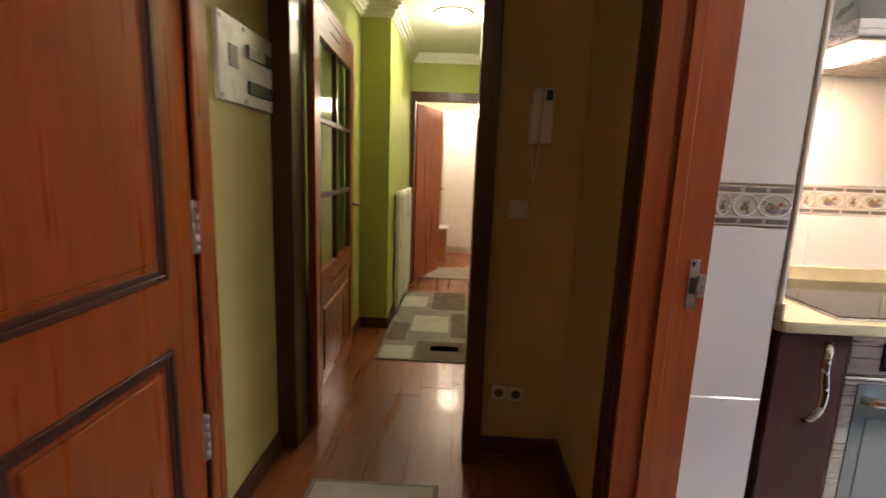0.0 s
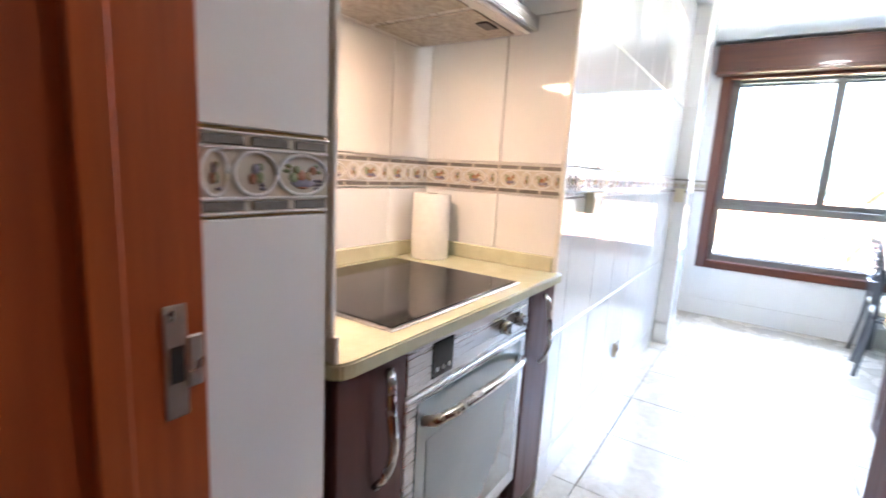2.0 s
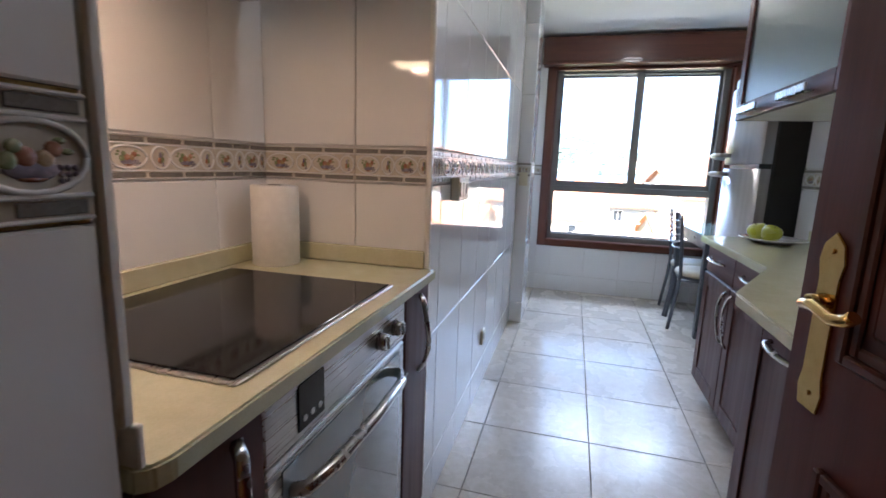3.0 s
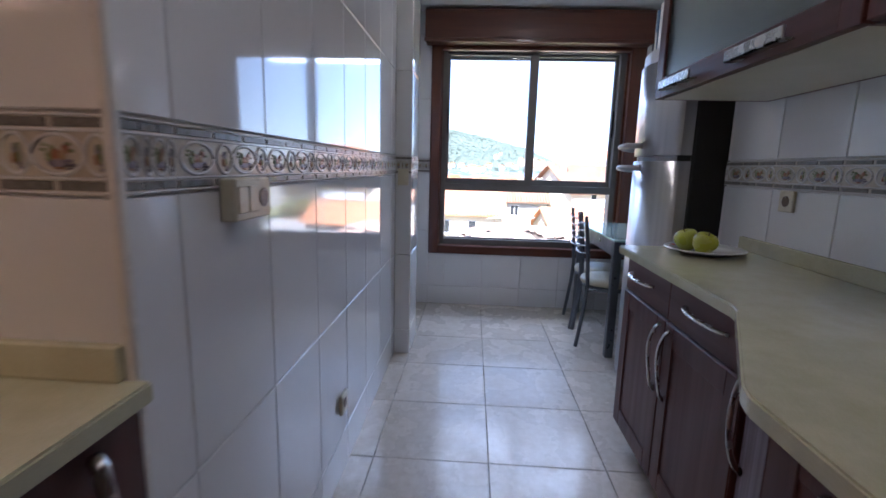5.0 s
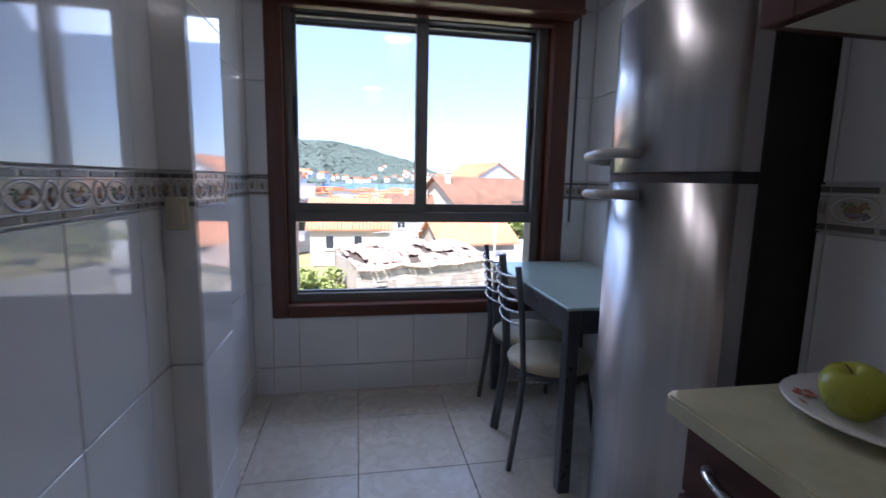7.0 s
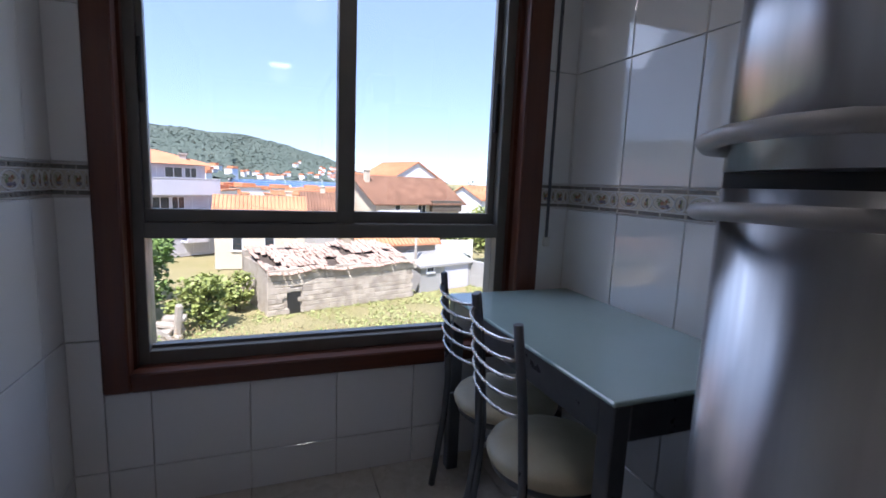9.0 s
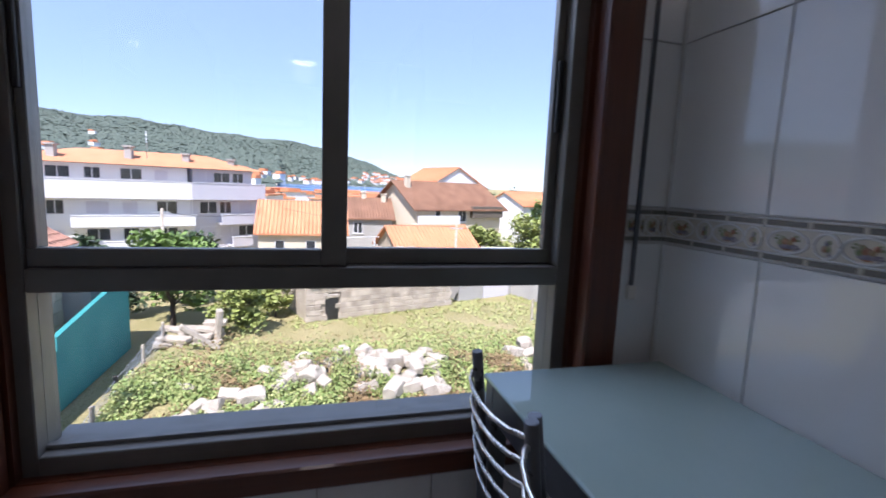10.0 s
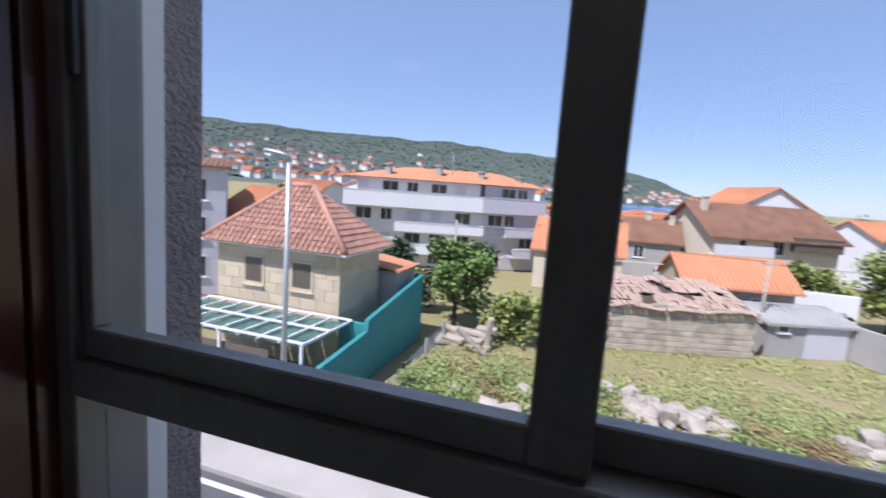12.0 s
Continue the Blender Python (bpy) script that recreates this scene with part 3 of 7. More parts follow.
# outer aluminium frame
part("alu_frame", box(6.83, 6.95, 2.655, 2.735, 0.505, 2.26, 0.003), M["alu"], win)
part("alu_frame", box(6.83, 6.95, 1.135, 1.225, 0.505, 2.26, 0.003), M["alu"], win)
part("alu_frame", box(6.83, 6.95, 1.225, 2.655, 0.505, 0.585, 0.003), M["alu"], win)
part("alu_frame", box(6.83, 6.95, 1.225, 2.655, 2.17, 2.26, 0.003), M["alu"], win)
part("transom", box(6.83, 6.95, 1.225, 2.655, 1.015, 1.075, 0.003), M["alu"], win)
sash = part("sash", box(6.845, 6.878, 1.890, 1.960, 1.075, 2.168, 0.003), M["alu"], win, "sliding aluminium sash")
part("sash_rail", box(6.845, 6.878, 1.960, 2.655, 1.076, 1.124, 0.003), M["alu"], sash)
part("sash_rail", box(6.845, 6.878, 1.960, 2.655, 2.152, 2.168, 0.003), M["alu"], sash)
part("sash_stile", box(6.845, 6.878, 2.632, 2.655, 1.124, 2.152, 0.003), M["alu"], sash)
sash2 = part("sash", box(6.885, 6.915, 1.910, 1.960, 1.075, 2.168, 0.003), M["alu"], win, "sliding aluminium sash")
part("sash_rail", box(6.885, 6.915, 1.225, 1.910, 1.076, 1.124, 0.003), M["alu"], sash2)
part("sash_rail", box(6.885, 6.915, 1.225, 1.910, 2.152, 2.168, 0.003), M["alu"], sash2)
part("sash_stile", box(6.885, 6.915, 1.225, 1.252, 1.124, 2.152, 0.003), M["alu"], sash2)
for nm, b in (("pane", (6.86, 6.864, 1.960, 2.632, 1.124, 2.152)), ("pane", (6.898, 6.902, 1.252, 1.910, 1.124, 2.152)), ("pane", (6.878, 6.882, 1.225, 2.655, 0.597, 1.015))):
    g = part(nm, box(*b), M["pane"], win)
    g.visible_shadow = False
part("glazing_bead", box(6.868, 6.89, 1.225, 2.655, 0.585, 0.597), M["alu"], win)
part("latch", box(6.832, 6.846, 2.638, 2.652, 1.50, 1.72, 0.003), M["alu_dark"], win, "black latch")
part("latch", box(6.868, 6.884, 1.23, 1.246, 1.50, 1.72, 0.003), M["alu_dark"], win, "black latch")
part("outer_sill", box(6.95, 7.24, 1.10, 2.77, 0.44, 0.472, 0.004), M["alu"], win)
# shutter guides outside and shutter box inside
for y in (1.14, 2.69):
    part("shutter_guide", box(6.955, 6.985, y, y + 0.04, 0.472, 2.28, 0.003), M["alu"], win)
rs = thing("roller_shutter", (6.97, 1.93, 2.2), "raised pale grey roller shutter, its lowest slats showing behind the glass", "roller shutter")
for k in range(4):
    part("slat", box(6.962, 6.974, 1.185, 2.688, 2.155 + k * 0.034, 2.187 + k * 0.034, 0.004), M["shutter_grey"], rs)
part("end_bar", box(6.958, 6.978, 1.185, 2.688, 2.137, 2.154, 0.003), M["alu"], rs)
sb = thing("shutter_box", (6.68, 1.93, 2.2), "dark red wooden roller-shutter box over the window", "shutter box")
part("front_board", box(6.60, 6.622, 1.05, 2.83, 2.2, 2.425, 0.004), M["winwood"], sb)
part("bottom_board", box(6.622, 6.758, 1.055, 2.825, 2.2, 2.218), M["winwood"], sb)
part("end_board", box(6.622, 6.758, 2.812, 2.83, 2.218, 2.425), M["winwood"], sb)
part("end_board", box(6.622, 6.758, 1.05, 1.068, 2.218, 2.425), M["winwood"], sb)
part("top_board", box(6.60, 6.758, 1.05, 2.83, 2.425, 2.44, 0.003), M["winwood"], sb)
part("lower_moulding", box(6.588, 6.602, 1.045, 2.835, 2.195, 2.225, 0.005), M["winwood"], sb)
strap = thing("shutter_strap", (6.74, 1.0, 1.0), "grey shutter cord hanging to a small wall bracket", "shutter strap")
part("cord", box(6.742, 6.747, 1.0, 1.014, 1.02, 2.3), M["chairmetal"], strap)
part("bracket", box(6.735, 6.749, 0.99, 1.024, 0.985, 1.03, 0.004), M["plastic"], strap)

# ================= hob alcove =================
CT = 0.905
wt = [(2.246, 2.95), (2.246, 2.885), (2.258, 2.868), (2.28, 2.862), (3.289, 2.862), (3.289, 3.47), (2.246, 3.47)]
wk = thing("worktop", (2.77, 3.17, CT), "cream speckled stone worktop with upstands in the hob alcove", "worktop")
part("slab", prism(wt, CT - 0.032, CT, bev=0.004), M["worktop"], wk)
part("upstand", box(2.246, 3.275, 3.45, 3.469, CT, CT + 0.055, 0.003), M["worktop"], wk)
part("upstand", box(3.271, 3.289, 2.90, 3.449, CT, CT + 0.055, 0.003), M["worktop"], wk)
solid("end_cap", box(2.247, 2.256, 2.872, 2.93, CT + 0.0005, CT + 0.05, 0.002), M["plastic"], "small white plastic end cap on the worktop", "end cap")
hob = thing("hob", (2.73, 3.16, CT), "black glass hob with a thin metal rim", "hob")
part("rim", box(2.43, 3.04, 2.905, 3.42, CT + 0.0005, CT + 0.005, 0.003), M["steel_x"], hob, "steel rim")
part("glass", box(2.441, 3.029, 2.916, 3.409, CT + 0.0045, CT + 0.008, 0.002), M["blackglass"], hob)


def bow(p, q, out, r=0.008, wave=0.0, n=14, flat=0.55):
    """A bent strip handle between two points, bulging along out."""
    p, q, out = Vector(p), Vector(q), Vector(out)
    pts = []
    d = (q - p).normalized()
    side = d.cross(out).normalized()
    for i in range(n + 1):
        u = i / n
        pts.append(p + (q - p) * u + out * math.sin(math.pi * min(1, max(0, u))) ** 0.5 + side * wave * math.sin(2 * math.pi * u))
    return sweep(pts, r, 8, flat=flat)


def cabinet(name, x0, x1, yb, yf, z0, z1, label, fronts, face=1):
    """Base or wall unit; face +1 opens towards +y, -1 towards -y. fronts: (kind, x0, x1, z0, z1, handle)."""
    c = thing(name, ((x0 + x1) / 2, (yb + yf) / 2, z0), label, "cabinet")
    y0, y1 = sorted((yb, yf))
    part("body", box(x0 + 0.001, x1 - 0.001, y0, y1, z0, z1), M["cherry"], c)
    for kind, a, b, p, q, hd in fronts:
        ya, yb2 = (yf, yf + 0.02) if face > 0 else (yf - 0.02, yf)
        d = part(kind, box(a + 0.002, b - 0.002, ya, yb2, p + 0.002, q - 0.002, 0.002), M["cherry"] if kind == "door" else M["cherry_x"], c)
        yo = yf + 0.02 * face
        if kind == "door" and b - a > 0.25:
            for s in ((a + 0.002, a + 0.07, p + 0.002, q - 0.002), (b - 0.07, b - 0.002, p + 0.002, q - 0.002), (a + 0.07, b - 0.07, p + 0.002, p + 0.075), (a + 0.07, b - 0.07, q - 0.075, q - 0.002)):
                part("frame_rail", box(s[0], s[1], min(yo, yo + 0.006 * face), max(yo, yo + 0.006 * face), s[2], s[3], 0.0025), M["cherry"], d)
            yo += 0.006 * face
        if hd:
            (hx0, hz0), (hx1, hz1) = hd
            bm = bow((hx0, yo, hz0), (hx1, yo, hz1), (0, 0.032 * face, 0), 0.011, 0.012 if abs(hz1 - hz0) > 0.05 else 0.0)
            part("handle", bm, M["satin"], d, "curved satin metal handle")
    return c


cabinet("base_cabinet", 2.262, 2.462, 3.44, 2.905, 0.1, 0.872, "narrow dark cherry cabinet beside the oven", [("door", 2.262, 2.462, 0.1, 0.868, ((2.40, 0.845), (2.37, 0.60)))], -1)
cabinet("base_cabinet", 3.082, 3.288, 3.44, 2.905, 0.1, 0.872, "narrow dark cherry cabinet between oven and tiled wall", [("door", 3.082, 3.288, 0.1, 0.868, ((3.2, 0.845), (3.2, 0.60)))], -1)
oven = thing("oven", (2.772, 3.1, 0.2), "stainless steel built-in oven with dark glass door", "oven")
part("body", box(2.466, 3.078, 2.91, 3.44, 0.2, 0.868), M["dark"], oven)
panel = part("control_panel", box(2.466, 3.078, 2.888, 2.91, 0.748, 0.866, 0.003), M["steel_x"], oven, "brushed steel control panel")
part("display", box(2.555, 2.64, 2.885, 2.889, 0.765, 0.852, 0.001), M["blackglass"], panel)
for k in range(3):
    part("button", cyl((2.573 + k * 0.025, 2.8835, 0.785), (2.573 + k * 0.025, 2.8855, 0.785), 0.006, seg=10), M["steel_x"], panel)
for x in (2.90, 3.0):
    bm = cyl((x, 2.888, 0.805), (x, 2.862, 0.805), 0.021, 0.019, 20)
    box(x - 0.003, x + 0.003, 2.858, 2.866, 0.79, 0.82, 0.001, bm=bm)
    part("knob", bm, M["satin"], panel)
od = part("oven_door", box(2.466, 3.078, 2.888, 2.909, 0.215, 0.743, 0.004), M["steel_x"], oven, "steel framed oven door")
part("door_glass", box(2.505, 3.04, 2.8855, 2.889, 0.27, 0.725, 0.001), M["ovenglass"], od)
part("inner_frame", box(2.545, 3.0, 2.8842, 2.8858, 0.30, 0.62, 0.0005), M["ovenglass"], od)
bm = sweep([(2.53, 2.888, 0.675), (2.54, 2.862, 0.678), (2.6, 2.845, 0.684), (2.772, 2.836, 0.688), (2.945, 2.845, 0.684), (3.005, 2.862, 0.678), (3.015, 2.888, 0.675)], 0.013, 10)
part("handle", bm, M["satin"], od, "bowed satin metal handle")
part("plinth", box(2.466, 3.078, 2.93, 2.945, 0.02, 0.2), M["cherry_x"], oven)
solid("plinth", box(2.262, 2.464, 2.95, 2.965, 0, 0.1), M["cherry_x"], "dark plinth board under the cabinet", "plinth")
solid("plinth", box(3.08, 3.288, 2.95, 2.965, 0, 0.1), M["cherry_x"], "dark plinth board under the cabinet", "plinth")
towel = thing("paper_towel_roll", (3.17, 3.355, CT), "white kitchen paper roll standing on the worktop", "paper towel")
bm = lathe([(0.02, 0), (0.068, 0.0), (0.071, 0.003), (0.071, 0.242), (0.068, 0.245), (0.02, 0.245)], (3.17, 3.355, CT + 0.0005), 32)
part("roll", bm, M["paper"], towel)
part("core", lathe([(0.018, 0), (0.0195, 0.0), (0.0195, 0.001), (0.018, 0.001)], (3.17, 3.355, CT + 0.2455), 20), M["dark"], towel)
# cooker hood
hood = thing("cooker_hood", (2.79, 3.2, 1.68), "grey steel cooker hood with a lit warm lamp below", "cooker hood")
bm = prism([(2.40, 2.985), (3.19, 2.985), (3.19, 3.468), (2.40, 3.468)], 1.69, 1.735, bev=0.003)
part("front_lip", bm, M["steel_x"], hood, "steel rim with a slider switch")
bm = bmesh.new()
lo = [bm.verts.new(p) for p in ((2.41, 3.0, 1.735), (3.18, 3.0, 1.735), (3.18, 3.466, 1.735), (2.41, 3.466, 1.735))]
hi = [bm.verts.new(p) for p in ((2.47, 3.14, 1.93), (3.12, 3.14, 1.93), (3.12, 3.466, 1.93), (2.47, 3.466, 1.93))]
bm.faces.new(hi)
bm.faces.new(lo[::-1])
for i in range(4):
    bm.faces.new((lo[i], lo[(i + 1) % 4], hi[(i + 1) % 4], hi[i]))
M["hoodgrey"] = mat("grey_lacquered_hood", (0.3, 0.32, 0.31), (0.26, 0.28, 0.27), 0.3, 0.5, 6, 120, 0.02)
part("canopy", bm, M["hoodgrey"], hood)
part("chimney", box(2.6, 2.99, 3.2, 3.466, 1.93, CEIL, 0.003), M["hoodgrey"], hood)
M["filter"] = mat("aluminium_filter_mesh", (0.42, 0.38, 0.33), (0.3, 0.27, 0.23), 0.4, 0.9, 60, 500, 0.4)
part("bottom_plate", box(2.415, 3.175, 3.0, 3.46, 1.682, 1.691, 0.002), M["steel_x"], hood)
for x in (2.62, 2.9):
    f = part("filter", box(x, x + 0.25, 3.05, 3.42, 1.677, 1.683, 0.002), M["filter"], hood)
    part("catch", box(x + 0.09, x + 0.16, 3.06, 3.1, 1.672, 1.678, 0.002), M["dark"], f)
part("lamp_lens", box(2.46, 2.58, 3.1, 3.3, 1.674, 1.683, 0.002), M["hoodglow"], hood, "glowing warm lamp lens")
part("switch", box(2.5, 2.6, 2.9825, 2.986, 1.702, 1.722, 0.001), M["handlegrey"], hood)

# ================= worktop side =================
wt = [(2.86, 1.252), (4.73, 1.252), (4.73, 1.757), (4.714, 1.772), (3.83, 1.772), (3.79, 1.782), (3.38, 1.994), (3.34, 2.006), (2.86, 2.006)]
wk = thing("worktop", (3.8, 1.6, CT), "long cream speckled stone worktop with a stepped front", "worktop")
part("slab", prism(wt, CT - 0.034, CT, bev=0.004), M["worktop"], wk)
part("upstand", box(2.86, 4.73, 1.252, 1.271, CT, CT + 0.055, 0.003), M["worktop"], wk)
cabinet("base_cabinet", 4.282, 4.72, 1.26, 1.703, 0.1, 0.87, "dark cherry base cabinet with drawer and panelled door", [("drawer", 4.282, 4.72, 0.715, 0.866, ((4.66, 0.795), (4.42, 0.795))), ("door", 4.282, 4.72, 0.1, 0.713, ((4.322, 0.69), (4.322, 0.44)))])
cabinet("base_cabinet", 3.815, 4.28, 1.26, 1.703, 0.1, 0.87, "dark cherry base cabinet beside the stepped worktop front", [("drawer", 3.815, 4.28, 0.715, 0.866, ((4.155, 0.8), (3.905, 0.8))), ("door", 3.815, 4.28, 0.1, 0.713, ((4.238, 0.69), (4.238, 0.44)))])
c = cabinet("corner_cabinet", 3.4, 3.813, 1.26, 1.67, 0.1, 0.87, "dark cherry angled cabinet under the stepped worktop", [])
bm = prism([(3.812, 1.71), (3.405, 1.925), (3.395, 1.905), (3.8, 1.69)], 0.102, 0.866)
d = part("door", bm, M["cherry"], c)
part("handle", bow((3.7, 1.772, 0.8), (3.7, 1.772, 0.54), (0.018, 0.032, 0), 0.011, 0.014), M["satin"], d, "curved satin metal handle")
cabinet("base_cabinet", 2.85, 3.39, 1.26, 1.91, 0.1, 0.87, "deep dark cherry base cabinet near the kitchen door", [("door", 2.85, 3.39, 0.1, 0.866, ((3.06, 0.805), (3.26, 0.805)))])
solid("plinth", box(3.82, 4.72, 1.63, 1.645, 0, 0.1), M["cherry_x"], "dark plinth board under the cabinets", "plinth")
solid("plinth", box(2.87, 3.4, 1.83, 1.845, 0, 0.1), M["cherry_x"], "dark plinth board under the deep cabinets", "plinth")
# wall cabinets
WZ = 1.505
wc = thing("wall_cabinet", (4.18, 1.5, WZ), "dark cherry wall cabinet with a wide frosted glass flap", "cabinet")
M["cream_panel"] = mat("cream_laminate_underside", (0.6, 0.58, 0.48), (0.56, 0.54, 0.44), 0.4)
part("body", box(3.675, 4.69, 1.255, 1.27, WZ, 2.2), M["cherry"], wc)
part("side_panel", box(4.672, 4.69, 1.27, 1.665, WZ, 2.2), M["cherry"], wc)
part("side_panel", box(3.675, 3.693, 1.27, 1.665, WZ, 2.2), M["cherry"], wc)
part("bottom_panel", box(3.693, 4.672, 1.27, 1.665, WZ, WZ + 0.018), M["cream_panel"], wc, "cream laminate underside")
part("top_panel", box(3.693, 4.672, 1.27, 1.665, 2.182, 2.2), M["cherry"], wc)
fl = part("flap_door", box(3.677, 3.735, 1.667, 1.695, WZ, 2.2, 0.002), M["cherry"], wc, "cherry framed frosted glass flap")
part("stile", box(4.63, 4.69, 1.667, 1.695, WZ, 2.2, 0.002), M["cherry"], fl)
part("rail", box(3.735, 4.63, 1.667, 1.695, WZ, WZ + 0.075, 0.002), M["cherry_x"], fl)
part("rail", box(3.735, 4.63, 1.667, 1.695, 2.13, 2.2, 0.002), M["cherry_x"], fl)
part("glass", box(3.735, 4.63, 1.677, 1.685, WZ + 0.075, 2.13), M["frost"], fl)
for x in (4.33, 3.86):
    bm = box(x, x + 0.25, 1.695, 1.727, WZ + 0.018, WZ + 0.024, 0.002)
    box(x, x + 0.25, 1.719, 1.727, WZ + 0.018, WZ + 0.05, 0.002, bm=bm)
    part("handle", bm, M["satin"], fl, "flat satin metal grip")
wc2 = cabinet("wall_cabinet", 2.9, 3.673, 1.255, 1.665, WZ, 2.2, "dark cherry wall cabinet with a plain door", [("door", 2.9, 3.673, WZ, 2.2, ((3.4, WZ + 0.035), (3.6, WZ + 0.035)))])

# fridge with bulging steel doors
FX0, FX1, FY = 4.955, 5.50, 1.455
fr = thing("fridge_freezer", (5.31, 1.2, 0), "tall brushed steel fridge freezer with bulging doors and dark sides", "fridge")
part("body", box(FX0, FX1, 0.93, FY - 0.06, 0.03, 1.82, 0.004), M["darkside"], fr, "dark grey cabinet sides")


def bulged(z0, z1):
    pts = [(FX1 - (FX1 - FX0) * i / 20, FY + 0.1 * math.sin(math.pi * i / 20) ** 0.8) for i in range(21)]
    bm = prism([(FX0, FY - 0.05), (FX1, FY - 0.05)] + pts, z0, z1)
    for f in bm.faces:
        f.smooth = abs(f.normal.z) < 0.5 and f.normal.y > 0.1
    return bm


fd = part("freezer_door", bulged(1.30, 1.745), M["steel"], fr, "brushed steel freezer door")
fd2 = part("fridge_door", bulged(0.09, 1.272), M["steel"], fr, "brushed steel fridge door")
part("gap_seal", box(FX0 + 0.01, FX1 - 0.01, FY - 0.06, FY + 0.01, 1.272, 1.30), M["dark"], fr)
part("door_seal", box(FX0 + 0.004, FX1 - 0.004, FY - 0.062, FY - 0.05, 0.09, 1.745), M["dark"], fr, "black rubber seal")
part("top_cap", prism([(FX0, FY - 0.05), (FX1, FY - 0.05), (FX1, FY), (5.38, FY + 0.06), (5.23, FY + 0.08), (5.08, FY + 0.06), (FX0, FY)], 1.748, 1.82, bev=0.004), M["handlegrey"], fr, "pale grey top cap")
part("plinth", box(FX0 + 0.01, FX1 - 0.01, FY - 0.09, FY - 0.03, 0.0, 0.085), M["dark"], fr)
for door_ob, z in ((fd, 1.34), (fd2, 1.228)):
    bm = sweep([(5.495, FY, z), (5.49, FY + 0.05, z), (5.45, FY + 0.105, z + 0.004), (5.38, FY + 0.145, z + 0.008), (5.29, FY + 0.16, z + 0.01), (5.22, FY + 0.155, z + 0.01), (5.18, FY + 0.1, z + 0.01)], 0.018, 10, flat=0.8)
    part("handle", bm, M["handlegrey"], door_ob, "pale grey moulded grip")

# table and chairs
tb = thing("dining_table", (6.18, 1.2, 0), "grey metal table with a pale green-white glass top against the wall", "table")
part("tabletop", box(5.655, 6.70, 0.905, 1.507, 0.776, 0.79, 0.004), M["tableglass"], tb, "pale green-white glass top")
for b in ((5.71, 6.64, 1.472, 1.5), (5.71, 6.64, 0.915, 0.943)):
    part("apron", box(b[0], b[1], b[2], b[3], 0.68, 0.775, 0.003), M["chairmetal"], tb)
for b in ((5.664, 5.692), (6.66, 6.688)):
    part("apron", box(b[0], b[1], 0.965, 1.447, 0.68, 0.775, 0.003), M["chairmetal"], tb)
for x in (5.66, 6.64):
    for y in (0.913, 1.449):
        part("leg", box(x, x + 0.052, y, y + 0.052, 0, 0.775, 0.004), M["chairmetal"], tb)


def make_chair():
    """Chair facing +y in its own frame, origin at floor centre of the seat."""
    c = thing("kitchen_chair", (0, 0, 0), "grey tubular metal chair with round cream padded seat", "chair", "chairs at the kitchen table")
    part("seat", lathe([(0.02, 0.425), (0.17, 0.425), (0.195, 0.432), (0.2, 0.45), (0.19, 0.468), (0.15, 0.478), (0.02, 0.48)], (0, 0, 0), 32), M["vinyl"], c, "cream padded round seat")
    part("seat_ring", lathe([(0.15, 0.405), (0.185, 0.405), (0.185, 0.425), (0.15, 0.425)], (0, 0, 0), 28), M["chairmetal"], c)
    for s in (-1, 1):
        part("back_post", sweep([(s * 0.185, -0.225, 0), (s * 0.18, -0.185, 0.3), (s * 0.175, -0.175, 0.46), (s * 0.17, -0.19, 0.7), (s * 0.165, -0.215, 0.915)], 0.0135, 10), M["chairmetal"], c)
        part("front_leg", sweep([(s * 0.175, 0.19, 0), (s * 0.155, 0.15, 0.25), (s * 0.14, 0.12, 0.42)], 0.0125, 10), M["chairmetal"], c)
        part("side_brace", sweep([(s * 0.178, -0.18, 0.4), (s * 0.15, 0.13, 0.4)], 0.008, 8), M["chairmetal"], c)
    for k in range(5):
        z = 0.665 + k * 0.052
        y = -0.19 - (z - 0.7) * 0.115
        part("back_bar", sweep([(0.165 * math.cos(math.pi * (1 - u / 8)), y - 0.05 * math.sin(math.pi * u / 8), z - 0.012 * math.sin(math.pi * u / 8)) for u in range(9)], 0.0055, 8), M["satin"], c, "thin bright metal bar")
    for o in c.children:
        o.matrix_parent_inverse = Matrix()
    return c


chair = make_chair()
chair.matrix_basis = pose(6.38, 1.375, 0, 0, 0, 179)
copy_thing(chair, pose(6.015, 1.41, 0, 0, 0, 175))

# plate with apples
pl = thing("plate", (4.565, 1.49, CT), "white china plate with a small red flower, on the worktop", "plate")
part("dish", lathe([(0.05, 0.0), (0.085, 0.002), (0.1, 0.01), (0.145, 0.02), (0.148, 0.023), (0.144, 0.025), (0.098, 0.015), (0.02, 0.009)], (4.565, 1.49, CT + 0.001), 40), M["china"], pl)
bm = bmesh.new()
for k in range(5):
    a = k * 1.256
    blob((4.645 + 0.012 * math.cos(a), 1.57 + 0.012 * math.sin(a), CT + 0.0225), (0.009, 0.006, 0.0012), bm, 0, 1)
blob((4.625, 1.6, CT + 0.0215), (0.014, 0.004, 0.001), bm, 0, 1)
part("flower_decal", bm, M["decal"], pl, "small painted red flower")


